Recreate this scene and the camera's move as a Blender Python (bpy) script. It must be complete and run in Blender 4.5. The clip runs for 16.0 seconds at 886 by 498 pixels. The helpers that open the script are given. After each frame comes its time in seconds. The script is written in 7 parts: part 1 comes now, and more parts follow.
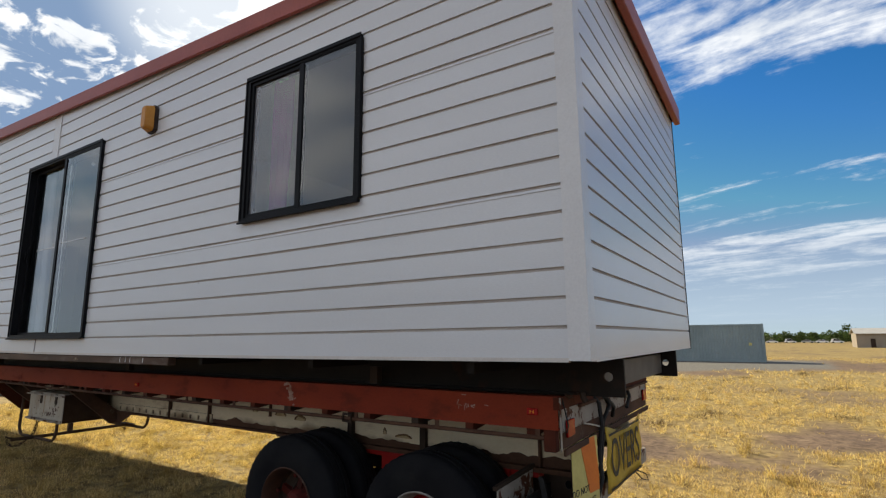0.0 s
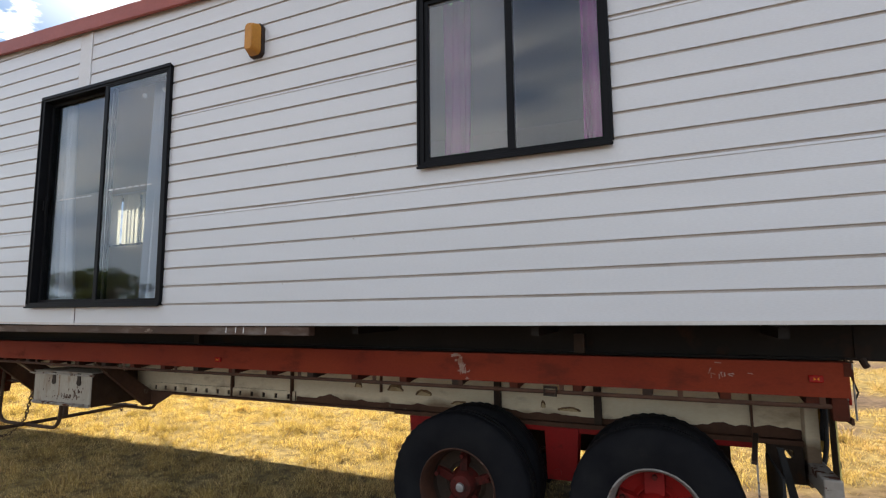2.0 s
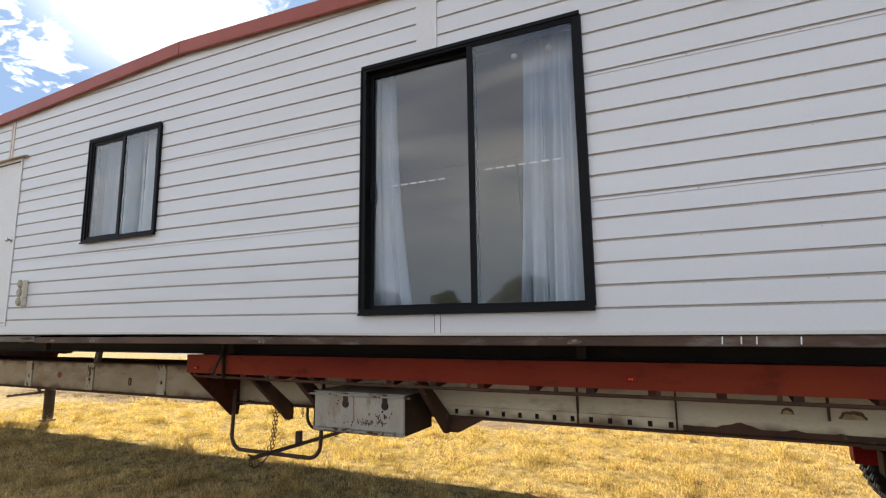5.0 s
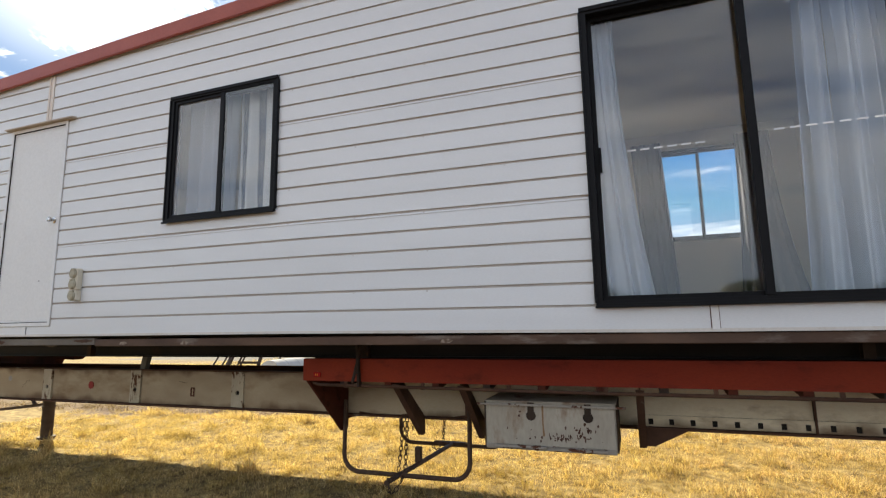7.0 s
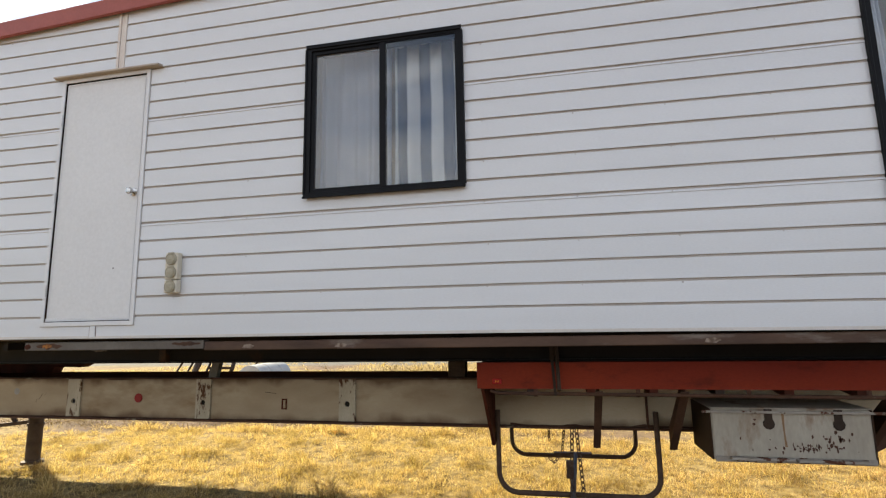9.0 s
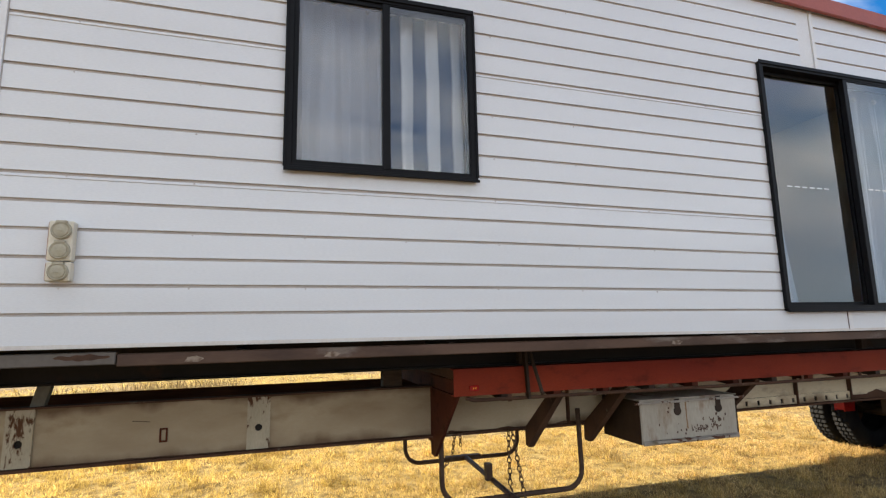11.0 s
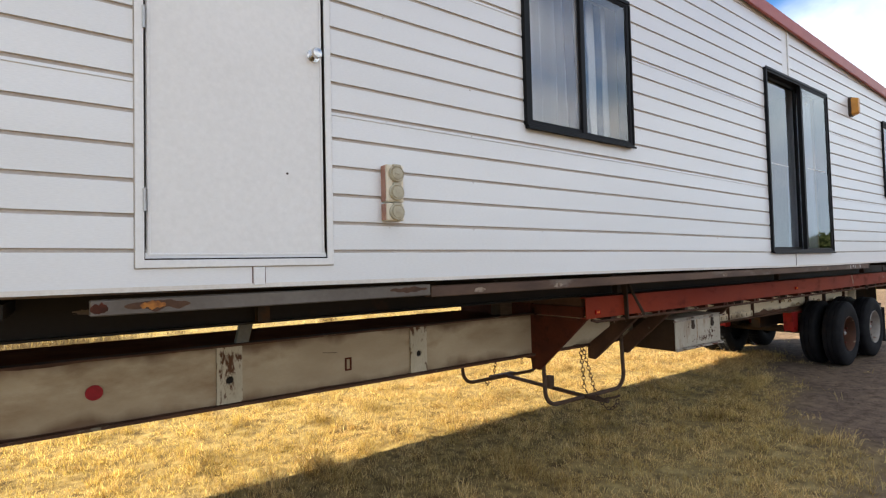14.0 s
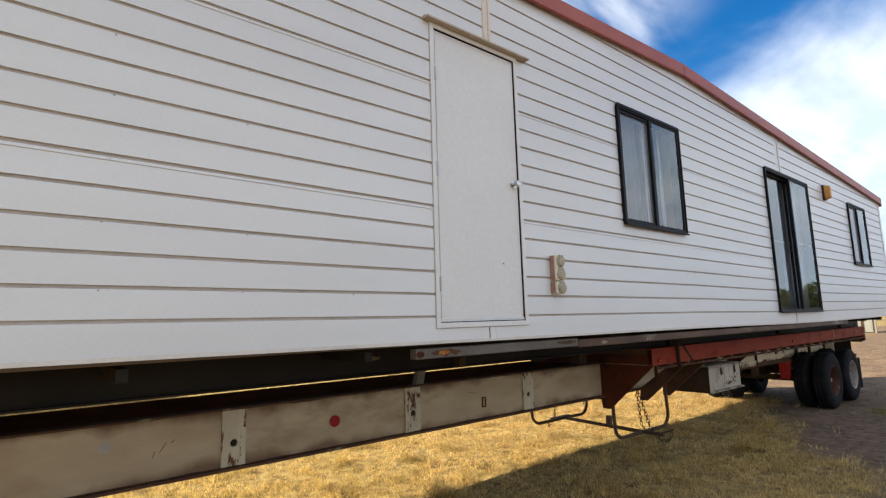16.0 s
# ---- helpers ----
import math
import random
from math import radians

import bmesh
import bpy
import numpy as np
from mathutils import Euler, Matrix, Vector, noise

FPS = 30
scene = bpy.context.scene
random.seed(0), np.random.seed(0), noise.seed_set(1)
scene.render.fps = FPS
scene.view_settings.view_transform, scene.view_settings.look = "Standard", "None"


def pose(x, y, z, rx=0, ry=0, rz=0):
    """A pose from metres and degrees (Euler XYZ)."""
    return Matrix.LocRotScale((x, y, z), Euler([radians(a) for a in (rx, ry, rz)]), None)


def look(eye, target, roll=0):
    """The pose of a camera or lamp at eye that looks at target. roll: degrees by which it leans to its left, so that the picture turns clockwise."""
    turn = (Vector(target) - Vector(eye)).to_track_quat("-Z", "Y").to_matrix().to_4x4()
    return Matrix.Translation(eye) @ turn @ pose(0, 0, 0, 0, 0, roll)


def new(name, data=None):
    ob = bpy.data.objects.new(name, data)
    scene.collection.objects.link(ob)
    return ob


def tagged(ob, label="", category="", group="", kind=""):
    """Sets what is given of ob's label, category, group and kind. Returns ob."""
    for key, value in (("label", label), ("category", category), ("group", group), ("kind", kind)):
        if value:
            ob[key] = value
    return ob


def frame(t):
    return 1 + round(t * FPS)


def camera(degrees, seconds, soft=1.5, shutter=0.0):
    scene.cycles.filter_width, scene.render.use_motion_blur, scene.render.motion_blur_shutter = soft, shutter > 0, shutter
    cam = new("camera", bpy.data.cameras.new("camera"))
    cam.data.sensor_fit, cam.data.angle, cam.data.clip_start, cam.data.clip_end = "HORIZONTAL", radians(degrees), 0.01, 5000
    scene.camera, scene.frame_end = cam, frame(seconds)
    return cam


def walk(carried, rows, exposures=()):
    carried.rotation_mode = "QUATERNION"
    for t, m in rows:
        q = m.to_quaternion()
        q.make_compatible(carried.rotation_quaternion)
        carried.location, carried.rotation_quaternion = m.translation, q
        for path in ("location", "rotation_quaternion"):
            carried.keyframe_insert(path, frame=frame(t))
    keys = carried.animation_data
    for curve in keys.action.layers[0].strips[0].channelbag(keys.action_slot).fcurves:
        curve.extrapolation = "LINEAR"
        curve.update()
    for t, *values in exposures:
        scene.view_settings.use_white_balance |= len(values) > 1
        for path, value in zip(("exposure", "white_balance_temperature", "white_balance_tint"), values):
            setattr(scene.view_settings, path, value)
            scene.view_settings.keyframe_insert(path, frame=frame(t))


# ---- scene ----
cam = camera(81.1, 16.0, soft=1.25)
PATH = [
    (0, (0.07, 0.14, 1.908), (-0.983, 1.807, 2.245), -0.4),
    (0.5, (-0.421, -0.041, 1.887), (-1.382, 1.686, 2.191), -0.5),
    (1, (-0.927, -0.143, 1.861), (-1.81, 1.631, 2.136), -0.5),
    (1.5, (-1.473, -0.242, 1.866), (-2.296, 1.564, 2.111), -0.5),
    (2, (-1.98, -0.375, 1.877), (-2.771, 1.448, 2.104), -0.6),
    (2.5, (-2.534, -0.45, 1.891), (-3.319, 1.377, 2.112), -0.6),
    (3, (-3.063, -0.588, 1.896), (-3.854, 1.234, 2.127), -0.6),
    (3.5, (-3.644, -0.664, 1.875), (-4.439, 1.154, 2.131), -0.7),
    (4, (-4.233, -0.745, 1.861), (-5.051, 1.06, 2.132), -0.7),
    (4.5, (-4.785, -0.797, 1.842), (-5.622, 0.996, 2.128), -0.7),
    (5, (-5.375, -0.851, 1.831), (-6.221, 0.937, 2.124), -0.7),
    (7.5, (-8.152, -0.9, 1.811), (-8.761, 0.981, 2.113), -1.0),
    (8, (-8.721, -0.911, 1.816), (-9.274, 0.986, 2.121), -1.0),
    (8.5, (-9.304, -0.894, 1.813), (-9.807, 1.018, 2.117), -1.1),
    (11, (-11.693, -0.46, 1.857), (-11.105, 1.428, 2.156), -1.2),
    (11.5, (-12.022, -0.298, 1.826), (-11.081, 1.447, 2.088), -1.4),
    (12, (-12.409, -0.054, 1.818), (-11.23, 1.549, 2.018), -1.4),
    (12.5, (-12.942, 0.11, 1.825), (-11.671, 1.65, 1.936), -1.2),
    (13, (-13.388, 0.08, 1.871), (-12.131, 1.635, 1.924), -1.2),
    (13.5, (-13.869, 0.163, 1.864), (-12.662, 1.758, 1.907), -1.4),
    (14, (-14.315, 0.161, 1.871), (-13.14, 1.778, 1.937), -1.4),
    (14.5, (-14.784, 0.138, 1.897), (-13.605, 1.749, 2.019), -1.5),
    (15, (-15.265, 0.111, 1.91), (-14.062, 1.698, 2.091), -1.5),
    (15.5, (-15.771, 0.039, 1.942), (-14.535, 1.593, 2.178), -1.7),
    (16, (-16.247, 0.005, 1.941), (-14.989, 1.535, 2.216), -1.6),
]
walk(cam, [(t, look(eye, target, roll)) for t, eye, target, roll in PATH],
     exposures=[(0, 0.76, 6600, 8), (0.5, 0.86, 6600, 8), (1, 1.02, 6600, 8), (1.5, 1.22, 6600, 8), (2, 1.42, 6600, 8), (3.5, 1.66, 6600, 8), (5, 1.48, 6600, 8), (8, 1.38, 6600, 8), (11, 1.66, 6600, 8), (12.5, 1.58, 6600, 8), (14, 1.71, 6600, 8), (15, 1.60, 6600, 8), (16, 1.40, 6600, 8)])

# ---- world and light ----
SUN_WAY = Vector((-0.705, 0.45, 0.550)).normalized()      # towards the sun
SUN_ELEV = math.asin(SUN_WAY.z)
world = bpy.data.worlds.new("sky")
scene.world = world
world.use_nodes = True
wn, wl = world.node_tree.nodes, world.node_tree.links
wn.clear()


def wnode(kind, operation="", data_type="", blend_type="", interpolation_type=""):
    n = wn.new(kind)
    if operation:
        n.operation = operation
    if data_type:
        n.data_type = data_type
    if blend_type:
        n.blend_type = blend_type
    if interpolation_type:
        n.interpolation_type = interpolation_type
    return n


sky = wnode("ShaderNodeTexSky")
sky.sky_type, sky.sun_disc = "NISHITA", False
sky.sun_elevation, sky.sun_rotation = SUN_ELEV, math.atan2(SUN_WAY.x, SUN_WAY.y)
sky.air_density, sky.dust_density, sky.ozone_density = 1.0, 0.3, 2.0
tc = wnode("ShaderNodeTexCoord")
sep = wnode("ShaderNodeSeparateXYZ")
wl.new(tc.outputs["Generated"], sep.inputs[0])
up = wnode("ShaderNodeMath", operation="MAXIMUM")
wl.new(sep.outputs[2], up.inputs[0]); up.inputs[1].default_value = 0.0
lift = wnode("ShaderNodeMath", operation="ADD"); lift.inputs[1].default_value = 0.16
wl.new(up.outputs[0], lift.inputs[0])
px = wnode("ShaderNodeMath", operation="DIVIDE"); wl.new(sep.outputs[0], px.inputs[0]); wl.new(lift.outputs[0], px.inputs[1])
py = wnode("ShaderNodeMath", operation="DIVIDE"); wl.new(sep.outputs[1], py.inputs[0]); wl.new(lift.outputs[0], py.inputs[1])
comb = wnode("ShaderNodeCombineXYZ"); wl.new(px.outputs[0], comb.inputs[0]); wl.new(py.outputs[0], comb.inputs[1])
mp = wnode("ShaderNodeMapping"); mp.inputs["Scale"].default_value = (0.75, 1.7, 1.0)
mp.inputs["Rotation"].default_value = (0, 0, 0.35); mp.inputs["Location"].default_value = (2.3, 0.4, 0.0)
wl.new(comb.outputs[0], mp.inputs[0])
big = wnode("ShaderNodeTexNoise"); big.inputs["Scale"].default_value = 0.55; big.inputs["Detail"].default_value = 3
wl.new(mp.outputs[0], big.inputs["Vector"])
fine = wnode("ShaderNodeTexNoise"); fine.inputs["Scale"].default_value = 2.6; fine.inputs["Detail"].default_value = 9
fine.inputs["Roughness"].default_value = 0.50; fine.inputs["Distortion"].default_value = 0.35
wl.new(mp.outputs[0], fine.inputs["Vector"])
mixn = wnode("ShaderNodeMath", operation="MULTIPLY_ADD"); mixn.inputs[1].default_value = 0.55
wl.new(fine.outputs[0], mixn.inputs[0])
half = wnode("ShaderNodeMath", operation="MULTIPLY"); half.inputs[1].default_value = 0.49
wl.new(big.outputs[0], half.inputs[0]); wl.new(half.outputs[0], mixn.inputs[2])
ramp = wnode("ShaderNodeValToRGB")
ramp.color_ramp.elements[0].position, ramp.color_ramp.elements[1].position = 0.43, 0.70
south = wnode("ShaderNodeMath", operation="MINIMUM"); south.inputs[1].default_value = 0.0
wl.new(sep.outputs[1], south.inputs[0])
band = wnode("ShaderNodeMapRange"); band.inputs[1].default_value, band.inputs[2].default_value = 0.05, 0.55
band.inputs[3].default_value, band.inputs[4].default_value = -0.32, 0.0
wl.new(up.outputs[0], band.inputs[0])
bank = wnode("ShaderNodeMath", operation="MULTIPLY_ADD")
wl.new(south.outputs[0], bank.inputs[0]); wl.new(band.outputs[0], bank.inputs[1]); wl.new(mixn.outputs[0], bank.inputs[2])
wl.new(bank.outputs[0], ramp.inputs[0])


def wsum(operation, a, b, c=None):
    """A sum over sockets or plain numbers."""
    n = wnode("ShaderNodeMath", operation=operation)
    for k, v in enumerate((a, b, c)):
        if v is None:
            continue
        if isinstance(v, (int, float)):
            n.inputs[k].default_value = v
        else:
            wl.new(v, n.inputs[k])
    return n.outputs[0]


def wsmooth(v, lo, hi, a=0.0, b=1.0):
    n = wnode("ShaderNodeMapRange", interpolation_type="SMOOTHSTEP")
    n.inputs[1].default_value, n.inputs[2].default_value, n.inputs[3].default_value, n.inputs[4].default_value = lo, hi, a, b
    wl.new(v, n.inputs[0])
    return n.outputs[0]


def wfield(vec, scale, detail, rough, warp=0.0):
    n = wnode("ShaderNodeTexNoise")
    n.inputs["Scale"].default_value, n.inputs["Detail"].default_value = scale, detail
    n.inputs["Roughness"].default_value, n.inputs["Distortion"].default_value = rough, warp
    wl.new(vec, n.inputs["Vector"])
    return n.outputs[0]


# broken cells of mid-level cloud on the sunny side
near_sun = wnode("ShaderNodeVectorMath", operation="DOT_PRODUCT"); near_sun.inputs[1].default_value = SUN_WAY
wl.new(tc.outputs["Generated"], near_sun.inputs[0])
side_f = wsmooth(near_sun.outputs["Value"], 0.55, 0.88)
cells = wsum("MULTIPLY_ADD", wfield(comb.outputs[0], 2.2, 3, 0.5), 0.34, wsum("MULTIPLY", wfield(comb.outputs[0], 9.0, 10, 0.60, 0.5), 0.70))
puffs = wsmooth(cells, 0.525, 0.600)
# long fibrous bands of high cloud over the open paddock, with clear lanes between them
across = wsum("MULTIPLY_ADD", px.outputs[0], 0.20, py.outputs[0])
along = wsum("MULTIPLY_ADD", py.outputs[0], -0.20, px.outputs[0])
fib = wnode("ShaderNodeCombineXYZ")
wl.new(wsum("MULTIPLY", along, 0.75), fib.inputs[0]); wl.new(wsum("MULTIPLY", across, 2.1), fib.inputs[1])
lanes = wnode("ShaderNodeValToRGB")
wl.new(wsum("MULTIPLY", across, 0.25), lanes.inputs[0])
el_ = lanes.color_ramp.elements
for k, (p, v) in enumerate(((0.0, 0.52), (1.0, 0.46), (0.40, 0.57), (0.435, 0.35), (0.555, 0.33), (0.592, 0.54), (0.635, 0.38), (0.725, 0.40), (0.775, 0.62), (0.93, 0.60))):
    e_ = el_[k] if k < 2 else el_.new(p)
    e_.position, e_.color = p, (v, v, v, 1)
ripple = wsum("MULTIPLY_ADD", wfield(comb.outputs[0], 17.0, 5, 0.6), 0.22, -0.11)
fibre = wsum("ADD", wsum("ADD", wfield(fib.outputs[0], 2.3, 12, 0.62, 0.5), ripple), wsum("ADD", lanes.outputs[0], -0.5))
bands = wsmooth(fibre, 0.46, 0.76)
north = wsmooth(sep.outputs[1], 0.70, 0.90)
soft_n = wsum("MULTIPLY_ADD", wfield(comb.outputs[0], 1.9, 9, 0.55, 0.6), 0.42, -0.21)
soft_h = wsum("ADD", wsum("MULTIPLY_ADD", sep.outputs[2], -1.0, 0.405), wsum("MULTIPLY_ADD", sep.outputs[0], 2.0, -1.72))
soft_c = wsmooth(wsum("ADD", soft_h, soft_n), -0.10, 0.24, 0.0, 0.60)
east_m = wnode("ShaderNodeMix", data_type="RGBA")
wl.new(wsum("MULTIPLY", wsmooth(sep.outputs[0], 0.76, 0.84), wsmooth(sep.outputs[1], -0.62, -0.42)), east_m.inputs[0])
wl.new(ramp.outputs[0], east_m.inputs[6]); wl.new(soft_c, east_m.inputs[7])
kinds = wnode("ShaderNodeMix", data_type="RGBA")
wl.new(side_f, kinds.inputs[0]); wl.new(east_m.outputs[2], kinds.inputs[6]); wl.new(puffs, kinds.inputs[7])
kinds_n = wnode("ShaderNodeMix", data_type="RGBA")
wl.new(north, kinds_n.inputs[0]); wl.new(kinds.outputs[2], kinds_n.inputs[6]); wl.new(bands, kinds_n.inputs[7])
lay = wnode("ShaderNodeMix", data_type="RGBA")
thin = wnode("ShaderNodeMapRange"); thin.inputs[1].default_value, thin.inputs[2].default_value = 0.0, 0.22
thin.inputs[3].default_value, thin.inputs[4].default_value = 0.15, 1.0
wl.new(up.outputs[0], thin.inputs[0])
wl.new(wsum("MULTIPLY", kinds_n.outputs[2], thin.outputs[0]), lay.inputs[0])
hsv = wnode("ShaderNodeHueSaturation"); hsv.inputs["Saturation"].default_value, hsv.inputs["Hue"].default_value = 1.46, 0.506
wl.new(sky.outputs[0], hsv.inputs["Color"])
cap = wnode("ShaderNodeMix", data_type="RGBA", blend_type="DARKEN"); cap.inputs[0].default_value = 1.0
cap.inputs[7].default_value = (2.1, 3.1, 4.9, 1)
wl.new(hsv.outputs[0], cap.inputs[6]); wl.new(cap.outputs[2], lay.inputs[6])
body_n = wnode("ShaderNodeTexNoise"); body_n.inputs["Scale"].default_value = 4.2; body_n.inputs["Detail"].default_value = 6
wl.new(mp.outputs[0], body_n.inputs["Vector"])
tint = wnode("ShaderNodeValToRGB")
tint.color_ramp.elements[0].position, tint.color_ramp.elements[0].color = 0.36, (0.76, 0.79, 0.83, 1)
tint.color_ramp.elements[1].position, tint.color_ramp.elements[1].color = 0.62, (1, 1, 1, 1)
wl.new(body_n.outputs[0], tint.inputs[0])
glow = wnode("ShaderNodeMix", data_type="RGBA", blend_type="MULTIPLY"); glow.inputs[0].default_value = 1.0
glow.inputs[7].default_value = (9.8, 9.9, 10.2, 1)
wl.new(tint.outputs[0], glow.inputs[6]); wl.new(glow.outputs[2], lay.inputs[7])
bg = wnode("ShaderNodeBackground"); bg.inputs[1].default_value = 0.067
low = wnode("ShaderNodeMapRange", interpolation_type="SMOOTHSTEP")
low.inputs[1].default_value, low.inputs[2].default_value, low.inputs[3].default_value, low.inputs[4].default_value = 0.0, 0.20, 0.80, 0.0
wl.new(up.outputs[0], low.inputs[0])
hazy = wnode("ShaderNodeMix", data_type="RGBA"); hazy.inputs[7].default_value = (4.9, 6.0, 7.0, 1)
wl.new(low.outputs[0], hazy.inputs[0]); wl.new(lay.outputs[2], hazy.inputs[6])
# the bright ring of thin cloud round the sun
ring_c = wnode("ShaderNodeMix", data_type="RGBA"); ring_c.inputs[7].default_value = (11.5, 11.6, 11.6, 1)
wl.new(wsmooth(near_sun.outputs["Value"], 0.978, 0.9998, 0.0, 0.55), ring_c.inputs[0]); wl.new(hazy.outputs[2], ring_c.inputs[6])
wl.new(ring_c.outputs[2], bg.inputs[0])
wout = wnode("ShaderNodeOutputWorld"); wl.new(bg.outputs[0], wout.inputs[0])

lamp = bpy.data.lights.new("sun", "SUN")
lamp.energy, lamp.angle, lamp.color = 5.0, radians(0.53), (1.0, 0.885, 0.66)
sun = new("sun", lamp)
sun.matrix_world = look(SUN_WAY * 60, (0, 0, 0))

# ---- materials ----


def shade(name, col, col2=None, rough=0.6, metal=0.0, scale=3.0, mix=0.5, grain=60.0, bump=0.05, spec=0.25,
          stain=None, stain_at=0.62, stain_scale=5.0, stretch=(1, 1, 1), rand=0.0, soft=0.06):
    """Paint, metal, cloth or timber: a base colour varied at two scales, with stains or rust and a fine relief."""
    m = bpy.data.materials.new(name)
    m.use_nodes = True
    nt = m.node_tree
    b = nt.nodes["Principled BSDF"]
    b.inputs["Roughness"].default_value = rough
    b.inputs["Metallic"].default_value = metal
    b.inputs["Specular IOR Level"].default_value = spec
    co = nt.nodes.new("ShaderNodeTexCoord")
    mpg = nt.nodes.new("ShaderNodeMapping")
    mpg.inputs["Scale"].default_value = stretch
    nt.links.new(co.outputs["Object"], mpg.inputs[0])
    n1 = nt.nodes.new("ShaderNodeTexNoise")
    n1.inputs["Scale"].default_value, n1.inputs["Detail"].default_value = scale, 6
    nt.links.new(mpg.outputs[0], n1.inputs["Vector"])
    n2 = nt.nodes.new("ShaderNodeTexNoise")
    n2.inputs["Scale"].default_value, n2.inputs["Detail"].default_value = grain, 4
    nt.links.new(mpg.outputs[0], n2.inputs["Vector"])
    c2 = col2 or tuple(c * 0.82 for c in col)
    r = nt.nodes.new("ShaderNodeMix"); r.data_type = "RGBA"
    r.inputs[6].default_value, r.inputs[7].default_value = (*col, 1), (*c2, 1)
    mr = nt.nodes.new("ShaderNodeMapRange")
    mr.inputs[1].default_value, mr.inputs[2].default_value = 0.5 - 0.3 * (1 - mix) - 0.05, 0.5 + 0.3 * (1 - mix) + 0.05
    nt.links.new(n1.outputs[0], mr.inputs[0])
    nt.links.new(mr.outputs[0], r.inputs[0])
    last = r.outputs[2]
    g = nt.nodes.new("ShaderNodeMix"); g.data_type = "RGBA"; g.blend_type = "OVERLAY"
    g.inputs[0].default_value = 0.18
    nt.links.new(last, g.inputs[6]); nt.links.new(n2.outputs[0], g.inputs[7])
    last = g.outputs[2]
    if rand:
        oi = nt.nodes.new("ShaderNodeObjectInfo")
        h = nt.nodes.new("ShaderNodeHueSaturation")
        rr = nt.nodes.new("ShaderNodeMapRange")
        rr.inputs[3].default_value, rr.inputs[4].default_value = 1 - rand, 1 + rand
        nt.links.new(oi.outputs["Random"], rr.inputs[0]); nt.links.new(rr.outputs[0], h.inputs["Value"])
        nt.links.new(last, h.inputs["Color"]); last = h.outputs[0]
    if stain:
        n3 = nt.nodes.new("ShaderNodeTexNoise")
        n3.inputs["Scale"].default_value, n3.inputs["Detail"].default_value = stain_scale, 8
        n3.inputs["Roughness"].default_value = 0.65
        nt.links.new(mpg.outputs[0], n3.inputs["Vector"])
        sr = nt.nodes.new("ShaderNodeMapRange")
        sr.inputs[1].default_value, sr.inputs[2].default_value = stain_at, stain_at + soft
        nt.links.new(n3.outputs[0], sr.inputs[0])
        s = nt.nodes.new("ShaderNodeMix"); s.data_type = "RGBA"
        s.inputs[7].default_value = (*stain, 1)
        nt.links.new(sr.outputs[0], s.inputs[0]); nt.links.new(last, s.inputs[6])
        last = s.outputs[2]
        ro = nt.nodes.new("ShaderNodeMapRange")
        ro.inputs[3].default_value, ro.inputs[4].default_value = rough, min(1, rough + 0.3)
        nt.links.new(sr.outputs[0], ro.inputs[0]); nt.links.new(ro.outputs[0], b.inputs["Roughness"])
    nt.links.new(last, b.inputs["Base Color"])
    if bump:
        bp = nt.nodes.new("ShaderNodeBump")
        bp.inputs["Strength"].default_value, bp.inputs["Distance"].default_value = bump, 0.01
        nt.links.new(n2.outputs[0], bp.inputs["Height"]); nt.links.new(bp.outputs[0], b.inputs["Normal"])
    return m


def pane_glass(name, tint=(0.9, 0.93, 0.93), rough=0.0, haze=0.0, haze_col=(0.4, 0.4, 0.41)):
    """A thin pane: seen through, with a mirror-like reflection that grows to the grazing side."""
    m = bpy.data.materials.new(name)
    m.use_nodes = True
    nt = m.node_tree
    nt.nodes.clear()
    tr = nt.nodes.new("ShaderNodeBsdfTransparent"); tr.inputs[0].default_value = (*tint, 1)
    gl = nt.nodes.new("ShaderNodeBsdfGlossy"); gl.inputs["Roughness"].default_value = rough
    fr = nt.nodes.new("ShaderNodeFresnel"); fr.inputs[0].default_value = 1.66
    dbl = nt.nodes.new("ShaderNodeMath"); dbl.operation = "MULTIPLY"; dbl.inputs[1].default_value = 2.0
    den = nt.nodes.new("ShaderNodeMath"); den.operation = "ADD"; den.inputs[1].default_value = 1.0
    two = nt.nodes.new("ShaderNodeMath"); two.operation = "DIVIDE"
    nt.links.new(fr.outputs[0], dbl.inputs[0]); nt.links.new(fr.outputs[0], den.inputs[0])
    nt.links.new(dbl.outputs[0], two.inputs[0]); nt.links.new(den.outputs[0], two.inputs[1])
    mx = nt.nodes.new("ShaderNodeMixShader")
    nt.links.new(two.outputs[0], mx.inputs[0]); nt.links.new(tr.outputs[0], mx.inputs[1]); nt.links.new(gl.outputs[0], mx.inputs[2])
    last = mx.outputs[0]
    if haze:
        df = nt.nodes.new("ShaderNodeBsdfDiffuse"); df.inputs[0].default_value = (*haze_col, 1)
        m2 = nt.nodes.new("ShaderNodeMixShader"); m2.inputs[0].default_value = haze
        nt.links.new(last, m2.inputs[1]); nt.links.new(df.outputs[0], m2.inputs[2]); last = m2.outputs[0]
    o = nt.nodes.new("ShaderNodeOutputMaterial")
    nt.links.new(last, o.inputs[0])
    return m


